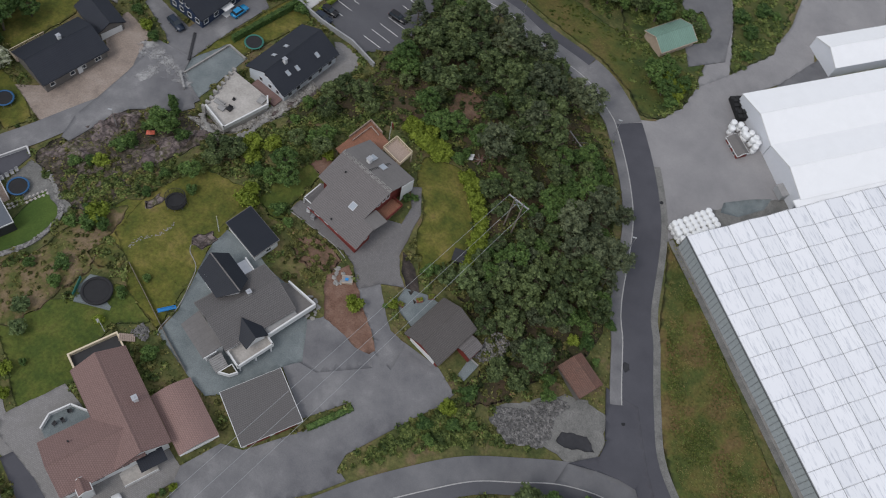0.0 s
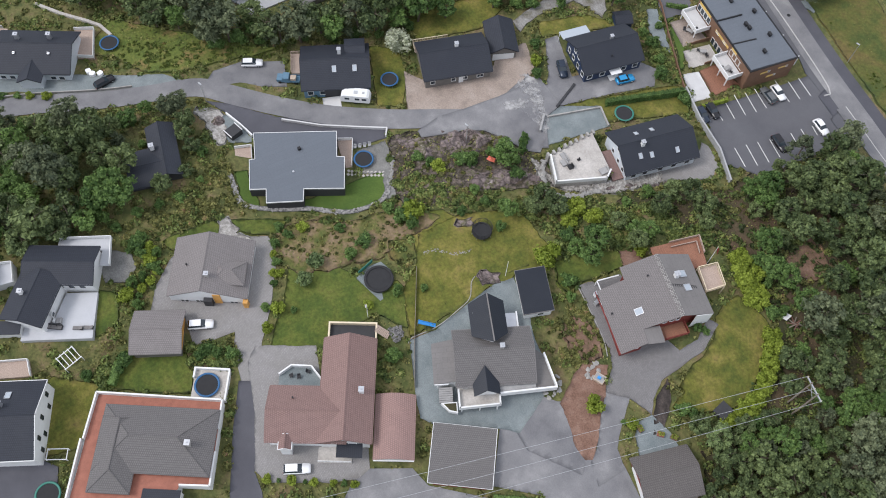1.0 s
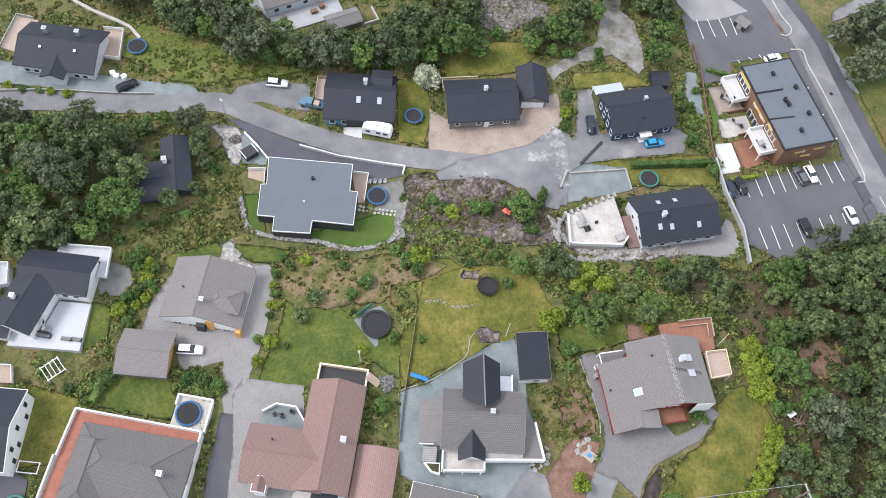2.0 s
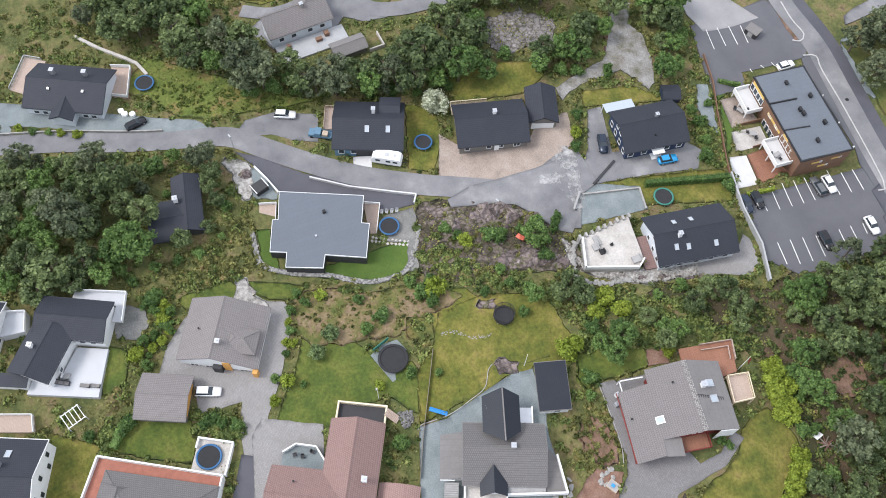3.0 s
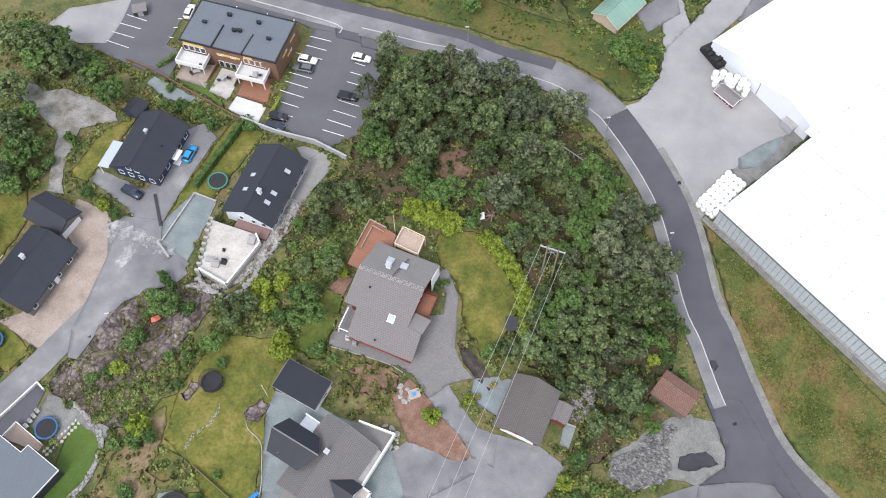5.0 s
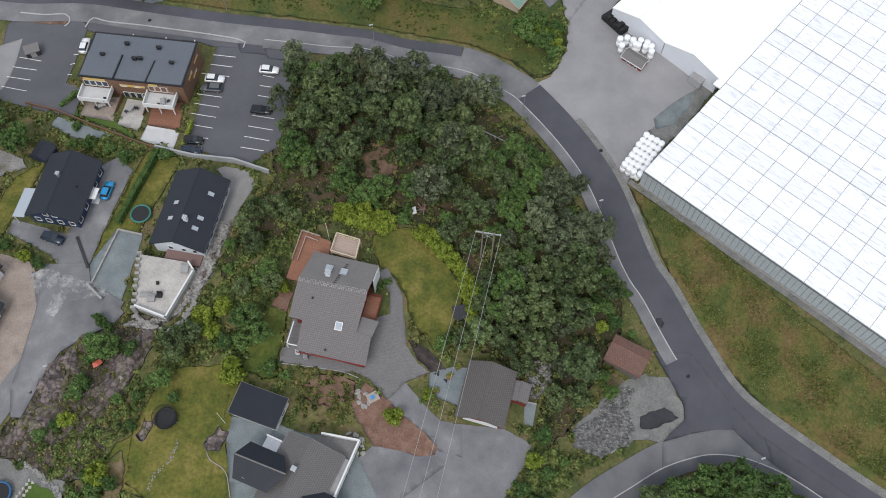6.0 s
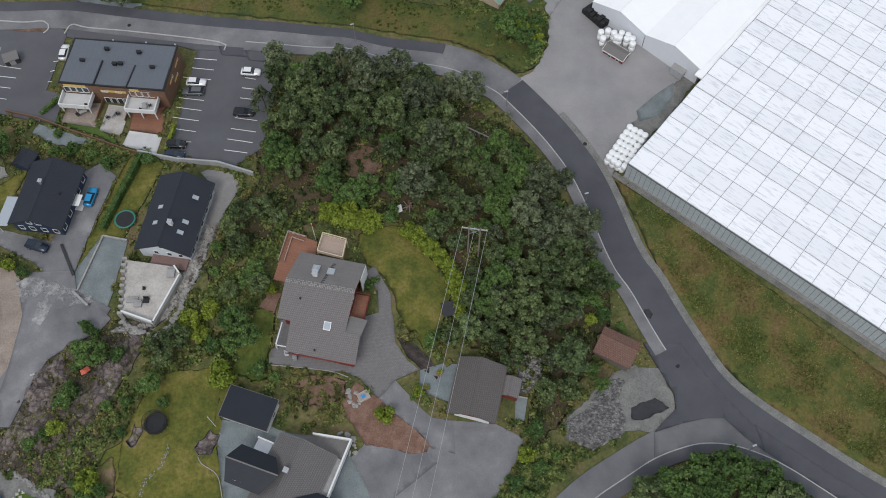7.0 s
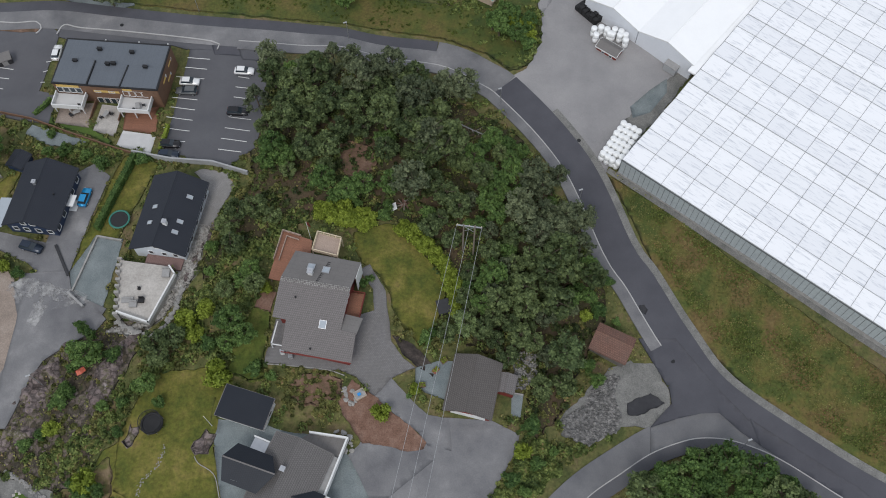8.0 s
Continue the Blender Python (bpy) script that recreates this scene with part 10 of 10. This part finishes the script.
plant("borders", YELLOW, [(-24.7, -14.5, 0.9), (-22.7, -10.8, 0.9), (-20.8, -7.4, 0.9), (-19.2, -4.5, 0.7), (-17.4, -1.3, 0.7)])
plant("borders", BUSH, [(-23.7, -12.7, 0.6), (-21.5, -8.7, 0.6), (-18.3, -2.8, 0.6), (-34.9, 13.4, 1.5), (-54.2, -3.2, 1.4), (-51.5, 1.4, 1), (-71.9, -19.6, 1.1), (-70.1, -18.6, 1.1)])
plant("lawn_border", YELLOW, [(-23.3, 81.4, 1.8), (-21.1, 81.9, 1.7), (-18.7, 81.6, 1.8), (-16.3, 80.8, 1.8), (-14, 79.9, 1.7), (-19.9, 79.3, 1.6), (-17.1, 78.8, 1.6), (-15, 78.1, 1.4), (-7.8, 77.2, 1.7), (-6, 76.3, 1.8), (-4.3, 74.9, 1.7), (-2.8, 73.6, 1.8), (-1.3, 72, 1.8), (-0, 70.2, 1.7), (0.9, 68.2, 1.7), (1.7, 65.9, 1.7), (2, 63.4, 1.5), (2.1, 61.2, 1.4)])
plant("lawn_border", BUSH, [(-13.4, 66.7, 1), (-10.3, 82.6, 1.4), (-2.6, 81.2, 1.6), (5, 79.3, 1.4)])
plant("wood_field", DARK, [(-40.9, 158.4, 4.1), (-31.8, 163.2, 4.7), (-30.4, 159.5, 3.5), (-28.8, 172.7, 4.6)])
plant("wood_field", GREEN, [(-36.2, 160.7, 4.4), (-26.6, 166.1, 4.5), (-26.1, 162.3, 3.8), (-35.7, 158.3, 2.8)])
plant("wood_path", DARK, [(-118.1, 105.6, 3.5), (-110.3, 105.6, 3.5), (-113.1, 98.8, 3.4), (-106.8, 101, 2.8), (-112.2, 93.4, 3.1), (-108.8, 84.6, 3), (-105, 82.2, 2.7), (-99.3, 100.4, 2.2)])
plant("wood_path", GREEN, [(-115.9, 108.9, 3.3), (-108.7, 108.5, 2.9), (-110.6, 101.3, 3.2), (-104.9, 105, 2.6), (-107.3, 88.9, 2.8), (-105.3, 76.9, 2.4), (-102.3, 80.7, 2.2), (-95.2, 98.2, 2.2), (-92.8, 100.2, 2.2), (-100.2, 105.3, 2)])
plant("wood_path", BUSH, [(-99.8, 79, 1.6), (-101.5, 75.9, 1.6), (-103.7, 72.6, 1.9)])
plant("shed_bushes", GREEN, [(16, 134.8, 2.6), (19.5, 134, 2.3), (16.4, 129.5, 2.3), (15, 153.5, 2.2), (12.1, 154.6, 2.2)])
plant("shed_bushes", BUSH, [(19.2, 132.7, 2), (18.9, 128.5, 1.7), (22.8, 164.3, 2.3), (27.3, 160.9, 2.2), (27, 170, 2.3), (28.9, 153.3, 1.9), (30.7, 170.8, 2)])
plant("street_bed", YELLOW, [(-131.3, -39.7, 0.9), (-127, -31.4, 1), (-125.2, -28.1, 1)])
plant("street_bed", BUSH, [(-129.7, -37, 1), (-128.2, -33.9, 0.9)])
plant("bungalow_border", YELLOW, [(-72.9, -19.5, 0.8), (-70.4, -19.2, 0.8), (-68.9, -20.7, 0.9), (-68.2, -22.7, 0.9), (-64.3, 2.2, 0.7), (-60.3, 0.8, 0.9)])
plant("bungalow_border", BUSH, [(-75.1, -20.3, 1.4), (-73.8, -17.9, 1.2), (-71.7, -19.1, 1.1), (-70.2, -21.8, 1.1), (-67, -23.5, 1), (-66.4, 3.3, 1), (-62.3, 2, 1), (-58.2, -0.1, 0.9), (-69.7, 5.4, 1), (-67.3, 6.5, 1.2)])


# ---- more trees between those: the woods close up ----
def fill_wood(place, outline, n):
    xs, ys = [p[0] for p in outline], [p[1] for p in outline]
    for _ in range(n * 8):
        if n <= 0:
            break
        x, y = rng.uniform(min(xs), max(xs)), rng.uniform(min(ys), max(ys))
        r = rng.uniform(1.2, 2.2)
        if not inside(x, y, outline) or inside(x, y, AREAS["rock_far"][0]) or math.hypot(x - 15.2, y - 51.2) < 4.2 or math.hypot(x + 94, y + 11.5) < 9.5 or any((x - a) ** 2 + (y - b) ** 2 < (0.55 * (r + c)) ** 2 for a, b, c in taken):
            continue
        kinds = (DARK, PINE, GREEN, GREEN, DARK)[int(rng.integers(5))]
        proto = kinds[int(rng.integers(len(kinds)))]
        k = r / BASE_R[id(proto)]
        ob = copy_thing(proto, pose(x, y, land(x, y), 0, 0, rng.uniform(0, 360)) @ Matrix.Diagonal((k, k, k * rng.uniform(0.8, 1.2), 1)))
        ob["group"] = place
        taken.append((x, y, r))
        n -= 1


fill_wood("wood north", [(-38.5, 114.9), (-32.3, 116.3), (-22.1, 115.1), (-10.3, 116.2), (0.7, 112.8), (1.8, 94.1), (-2.7, 92.2), (-9.5, 94.4), (-21.2, 100), (-25, 87.8), (-35.8, 92.7), (-38.4, 100)], 14)
fill_wood("wood east", [(6.5, 98), (13.8, 100.8), (20.6, 94.3), (24.7, 83.7), (29.2, 73.9), (30.3, 65.7), (23.2, 60.6), (19.5, 53.5), (15.2, 53), (7.9, 55.5), (4.8, 57.4), (3.8, 65.2), (7.2, 76.2), (1.8, 82), (-4.9, 85.4), (-0.5, 91)], 26)
fill_wood("wood west", [(-122.5, -42.7), (-117.2, -31.6), (-111.9, -18), (-101.4, -16.9), (-85, -19.7), (-85.5, -29.2), (-88.6, -44.5), (-91.2, -50.4), (-122.1, -49.4)], 44)
fill_wood("wood far", [(-128.5, 5), (-124.6, 19.6), (-116.1, 33), (-113.3, 45.5), (-113.3, 60.5), (-107.2, 62.3), (-106, 51), (-111.2, 34.2), (-120.3, 8.3)], 50)
fill_wood("wood valley", [(-170.3, -19.1), (-164.8, -4.6), (-154.5, 3), (-135.9, 14.8), (-123.8, 14.3), (-133.2, 3), (-145.1, -6.5), (-156.1, -22.8)], 50)
fill_wood("wood barn", [(-142.1, 81), (-128.8, 88.9), (-117, 78.4), (-114.2, 66.4), (-118.5, 55.5), (-125.6, 52.4), (-131.1, 62.9), (-129.7, 71.6)], 30)
plant("wood_south", GREEN, [(38.5, 32.2, 2.9), (44.6, 34.6, 3.1), (50.2, 35.6, 3.0), (55.6, 33.4, 2.9), (41.5, 29.5, 3.0), (47.5, 31.0, 3.2), (53.0, 30.0, 3.0), (60.4, 31.0, 2.7)])
plant("wood_south", DARK, [(34.5, 29.8, 2.8), (41.2, 33.6, 2.3), (47.6, 36.4, 2.2), (53.2, 34.6, 2.4), (58.4, 30.0, 2.8), (44.0, 27.0, 3.0), (63.5, 28.6, 2.5)])
fill_wood("wood belt", [(-29.4, 148.8), (-25.6, 152.2), (-17.3, 155.5), (-8.1, 159.0), (3.9, 158.0), (5.2, 150.3), (-4.3, 144.9), (-14.2, 144.9), (-22.6, 141.9)], 30)
fill_wood("wood by the road", [(-88.3, 146.7), (-87.7, 160.9), (-70.6, 152.7), (-77.7, 146.3)], 14)


# ---- low growth: scrub on the wild ground, tufts on the verges ----
def within(px, py, outline):
    hit = np.zeros(len(px), bool)
    n = len(outline)
    for i in range(n):
        (x0, y0), (x1, y1) = outline[i], outline[i - 1]
        c = (y0 > py) != (y1 > py)
        with np.errstate(divide="ignore", invalid="ignore"):
            hit ^= c & (px < (x1 - x0) * (py - y0) / (y1 - y0) + x0)
    return hit


def near_line(px, py, line, d):
    q = np.array([(p.x, p.y) for p in line[::2]])
    out = np.zeros(len(px), bool)
    for i in range(0, len(px), 4000):
        e = (px[i:i + 4000, None] - q[:, 0]) ** 2 + (py[i:i + 4000, None] - q[:, 1]) ** 2
        out[i:i + 4000] = e.min(1) < d * d
    return out


def scatter(n, x0, x1, y0, y1, keep, size, height, r):
    px, py = r.uniform(x0, x1, n), r.uniform(y0, y1, n)
    ok = keep(px, py)
    px, py = px[ok], py[ok]
    z = heights(px, py)
    s = r.uniform(0.5, 1.3, len(px)) * size
    c = np.stack([px, py, z + 0.05 + r.random(len(px)) * height], 1)
    nn = np.stack([r.normal(size=len(px)), r.normal(size=len(px)), np.full(len(px), 1.1)], 1)
    v, f = cards(c, nn, s, 0.35, r)
    out = Shape()
    out.v, out.f = v.tolist(), f.tolist()
    return out


KINDS_BUILT = ("house", "garage", "shed", "greenhouse", "hall", "wooden_deck", "roof_terrace", "trampoline", "paddling_pool", "caravan", "car", "pickup_truck", "concrete_slab", "shelter", "garden_chair", "patio_table", "garden_sofa", "sun_lounger", "ramp", "sack")
PAVED = [v[0] for k, v in AREAS.items() if k not in ("verge", "forest_floor", "flower_bed", "rock_slope", "rock_far", "clearing", "bare_earth", "meadow_shed", "meadow_lane", "bare_far", "dry_patch", "street_bed", "garden_slope", "bank_west", "field_strip")] + [[(-18, 40.3), (-16.1, 40.8), (-14.1, 38.5), (-15.5, 37.9), (-18, 38.4), (-21.8, 37.8), (-23.8, 38.8)], [(-8.3, 55.7), (-6.3, 55.5), (-3.3, 53.1), (-0.9, 50.1), (-2.4, 49.6), (-5.5, 51.5), (-8, 53.9)], [(-105.5, 0.6), (-103.2, 4.9), (-99.5, 5.8), (-94.3, 2.8), (-93.3, 0.9), (-99.5, 0.5)]]


# footprints of everything that has been built so far
BUILT = []
for ob in list(scene.objects):
    if ob.type == "MESH" and ob.parent and not ob.parent.parent and ob.parent.name.split(".")[0] in KINDS_BUILT:
        co = np.empty(len(ob.data.vertices) * 3)
        ob.data.vertices.foreach_get("co", co)
        co = co.reshape(-1, 3)
        if np.ptp(co[:, 0]) * np.ptp(co[:, 1]) > 0.5 and ob.matrix_basis == Matrix.Identity(4):
            BUILT.append((ob.parent.matrix_basis.inverted(), co[:, 0].min() - 0.25, co[:, 0].max() + 0.25, co[:, 1].min() - 0.25, co[:, 1].max() + 0.25))


def free_ground(px, py):
    ok = ~(near_line(px, py, MAIN, 6.2) | near_line(px, py, SIDE, 4.6) | near_line(px, py, STREET, 3.3) | near_line(px, py, FARM_ROAD, 3.2) | near_line(px, py, FARM_LANE, 2.9))
    for o in PAVED:
        ok &= ~within(px, py, o)
    for m, x0, x1, y0, y1 in BUILT:
        lx, ly = m[0][0] * px + m[0][1] * py + m[0][3], m[1][0] * px + m[1][1] * py + m[1][3]
        ok &= ~((lx > x0) & (lx < x1) & (ly > y0) & (ly < y1))
    return ok


def patch_noise(px, py, scale, r=0):
    return np.array([noise.noise(Vector((a / scale, b / scale, r))) for a, b in zip(px, py)])


def scrubby(px, py):
    ok = free_ground(px, py)
    field = (py > 118) | (px > 45) | within(px, py, AREAS["verge"][0])
    ok &= ~field
    ok[ok] &= patch_noise(px[ok], py[ok], 6.0) > rng.uniform(-0.35, 0.25, ok.sum())
    return ok


def grassy(px, py):
    ok = free_ground(px, py)
    ok[ok] &= patch_noise(px[ok], py[ok], 4.0, 3) > rng.uniform(-0.5, 0.3, ok.sum())
    return ok


BARE = [(-81, 34.8), (-79.4, 44), (-75, 52.3), (-70.3, 56.7), (-65.5, 57.8), (-58, 58.9), (-56.3, 50.7), (-60.2, 42.6), (-66.8, 36), (-71.9, 31.3)]


def mounds(outline, n, lo, hi, r, per=48, size=0.25, at=None, patches=None):
    """Low bushes that run together: many small mounds of leaves."""
    xs, ys = [p[0] for p in outline], [p[1] for p in outline]
    px, py = r.uniform(min(xs), max(xs), n * 8), r.uniform(min(ys), max(ys), n * 8)
    ok = within(px, py, outline) & free_ground(px, py) & ~(within(px, py, BARE) & (r.random(len(px)) < 0.75))
    ok[ok] &= patch_noise(px[ok], py[ok], 5.5, 11) > (r.uniform(-0.5, 0.25, ok.sum()) if patches is None else r.normal(size=ok.sum()) * 0.06 + patches)
    px, py = (px[ok][:n], py[ok][:n]) if at is None else (at[0][:n], at[1][:n])
    z = heights(px, py)
    rad = r.uniform(lo, hi, len(px)) * r.uniform(0.6, 1.0, len(px))
    d = r.normal(size=(len(px), per, 3))
    d /= np.linalg.norm(d, axis=2, keepdims=True)
    d[:, :, 2] = np.abs(d[:, :, 2])
    c = np.stack([px, py, z], 1)[:, None, :] + d * rad[:, None, None] * np.array([1.15, 1.15, 0.85]) * r.uniform(0.75, 1.1, (len(px), per, 1))
    v, f = cards(c.reshape(-1, 3), (d + r.normal(size=d.shape) * 0.4).reshape(-1, 3), r.uniform(0.6, 1.3, len(px) * per) * size, 0.3, r)
    s = Shape()
    s.v, s.f = v.tolist(), f.tolist()
    return s


r2 = np.random.default_rng(5)
def scrub(outline, n, lo, hi, material, label, per=64):
    patches = 0.06 if "field" in label else None
    tagged(part("scrub", mounds(outline, n, lo, hi, r2, per, patches=patches), material), label, "scrub", "", "stuff")


scrub([(-42.3, 79.8), (-33.5, 81.7), (-28.7, 78.6), (-31.3, 72.3), (-30, 59.3), (-34.5, 51), (-38.6, 51.2), (-45, 51.6), (-52.4, 51.9), (-58.8, 46.8), (-58.8, 41.6), (-63.6, 39.7), (-71.4, 36.2), (-77.2, 33.5), (-76.1, 28.7), (-61.3, 28.1), (-58.8, 36.6), (-53, 43.4), (-49, 50.7), (-47.4, 60.7), (-43.2, 69.8)], 330, 0.4, 1.2, SCRUB_GREEN, "tangled green bushes on the rocky slope")
scrub([(-71.9, 5.9), (-65.7, 20.1), (-62.2, 32.8), (-57, 35.5), (-55.6, 28.2), (-47.4, 23.1), (-52.5, 22.6), (-55.4, 14.7), (-60, 9.4), (-59.8, 2.8), (-68.5, 4)], 90, 0.25, 0.7, SCRUB, "low yellow-green garden scrub and perennials")
scrub([(-84.7, -18.7), (-85.7, -8.6), (-93, 2), (-79.1, -0.1), (-77.5, -3.8), (-77.2, -11.5), (-80, -16.3)], 200, 0.3, 0.9, SCRUB, "low mixed scrub beside the cabin")
scrub([(-134.2, -9.4), (-124.1, 6.6), (-115.3, 24.9), (-112.6, 22.8), (-116.8, 7.5), (-120.3, -1.8), (-126.4, -12.1), (-136.6, -16.6)], 200, 0.25, 0.7, VERGE_WEEDS, "tall bright weeds on the bank above the street")
scrub([(17.6, 38.6), (21.8, 37.5), (32.8, 41.3), (38.2, 43), (32.7, 39.7), (21.5, 32.9), (17.1, 28.6), (8.3, 28.3), (14.4, 36.3)], 240, 0.3, 0.9, SCRUB_GREEN, "weeds and small bushes along the side road")
scrub([(-27.4, 50.9), (-18.4, 50.1), (-18.2, 45.2), (-19.1, 41.3), (-25.9, 41.1), (-29, 45)], 110, 0.25, 0.7, SCRUB, "low brown and green growth below the red house")
scrub([(-81.3, 34.7), (-78.2, 47.3), (-74, 54.4), (-67.1, 57.2), (-61.8, 60.6), (-54.9, 59.9), (-55.3, 53.9), (-58.5, 48), (-59.4, 36.4), (-63.5, 29.2), (-68.4, 28.5)], 130, 0.25, 0.8, SCRUB, "small bushes and heather on the stony slope")
scrub([(-85.1, 99.3), (-86.4, 106.6), (-66.4, 99), (-67.4, 95), (-75.1, 94.9)], 90, 0.4, 1.0, SCRUB_GREEN, "bushes along the plot edge")
scrub([(-71.5, 142.1), (23.1, 142), (22.4, 128.7), (14.6, 123.9), (-0.5, 130.3), (-23.6, 133.5), (-49.9, 137.1)], 260, 0.15, 0.45, VERGE_WEEDS, "tall field grass beside the main road")
scrub([(-50.0, 150.0), (-30.0, 156.0), (-8.0, 160.0), (4.0, 157.0), (5.6, 147.2), (-4.0, 143.5), (-24.2, 146.0)], 420, 0.4, 1.5, SCRUB_GREEN, "dark bushes and tall growth in the meadow")
scrub([(-5.9, 153.8), (11.5, 168.6), (18.6, 156.9), (22.5, 138.1), (22.2, 129.5), (19.1, 123.1), (15, 121.4), (8.5, 127.6)], 260, 0.3, 1.0, SCRUB_GREEN, "tall nettles and weeds round the shed")
scrub([(17.9, 174), (32.8, 186.2), (34.4, 159), (28, 146.5)], 200, 0.3, 1.2, SCRUB_GREEN, "overgrown bushes between lane and yard")
scrub([(3.6, 16.7), (5.2, 21.3), (12, 32.9), (13.3, 38.8), (17, 39.2), (22.9, 36.3), (18.7, 30.5), (11.3, 23)], 220, 0.3, 0.9, SCRUB_GREEN, "green bushes on the corner bank")
scrub([(-53.7, -20.8), (-53.5, -16.1), (-50, -11), (-47.1, -10.9), (-47.1, -14.2), (-51.1, -20.6)], 60, 0.7, 1.5, SCRUB_GREEN, "dense green shrubs between lawn and drive", 80)
scrub([(-55.9, -35.6), (-57.6, -29.1), (-56.1, -28.4), (-51.5, -33.5), (-52.2, -36.3)], 60, 0.6, 1.3, SCRUB_GREEN, "dense clipped shrubs beside the lawn", 80)


def wild(px, py):
    ok = free_ground(px, py) & ~((py > 118) | (px > 30))
    for o in ROCKY:
        ok &= ~within(px, py, o)
    return ok


ROCKY = [AREAS["bank_west"][0], AREAS["rock_far"][0], AREAS["garden_slope"][0], AREAS["rock_slope"][0], AREAS["clearing"][0], AREAS["bare_earth"][0]]
wx, wy = r2.uniform(-165, 30, 26000), r2.uniform(-60, 118, 26000)
keep = wild(wx, wy)
keep[keep] &= patch_noise(wx[keep], wy[keep], 7.0, 21) > r2.uniform(-0.75, 0.2, keep.sum())
bank = [(-170, -70), (30, -70), (30, 120), (-170, 120)]
for mt, lo, hi, half, label in ((SCRUB_GREEN, 0.4, 1.5, 0, "green bushes and brambles covering the slopes"), (SCRUB, 0.35, 1.1, 1, "mixed weeds, ferns and heather on the slopes")):
    tagged(part("thicket", mounds(bank, 2500, lo, hi, r2, 44, 0.28, (wx[keep][half::2], wy[keep][half::2])), mt), label, "undergrowth", "", "stuff")
# woodland undergrowth: leaf colour darkened to stand for the shade below the crowns
tagged(part("undergrowth_wood", mounds(AREAS["forest_floor"][0], 1000, 0.3, 1.0, r2), SCRUB_SHADED), "undergrowth below the trees, its leaf colour darkened as shade", "undergrowth", "", "stuff")
tagged(part("undergrowth", scatter(150000, -165, 60, -60, 150, scrubby, 0.25, 0.45, r2), SCRUB), "tangled green and brown undergrowth on the slopes", "undergrowth", "", "stuff")
def on_verge(px, py):
    ok = within(px, py, AREAS["verge"][0]) & free_ground(px, py)
    ok[ok] &= patch_noise(px[ok], py[ok], 5.0, 8) > r2.uniform(-0.6, 0.3, ok.sum())
    return ok


tagged(part("verge_grass", scatter(140000, 30, 115, 10, 96, on_verge, 0.15, 0.3, r2), WEEDS), "rough dry verge grass with green weeds", "grass", "", "stuff")


def weedy(px, py):
    ok = on_verge(px, py)
    ok[ok] &= patch_noise(px[ok], py[ok], 7.0, 15) > r2.uniform(-0.15, 0.35, ok.sum())
    return ok


tagged(part("verge_weeds", scatter(160000, 30, 115, 10, 96, weedy, 0.2, 0.4, r2), VERGE_WEEDS), "lush green weeds in the dry verge", "grass", "", "stuff")
tagged(part("rough_grass", scatter(70000, -160, 110, -40, 175, grassy, 0.17, 0.2, r2), WEEDS), "tufts of dry and green rough grass", "grass", "", "stuff")
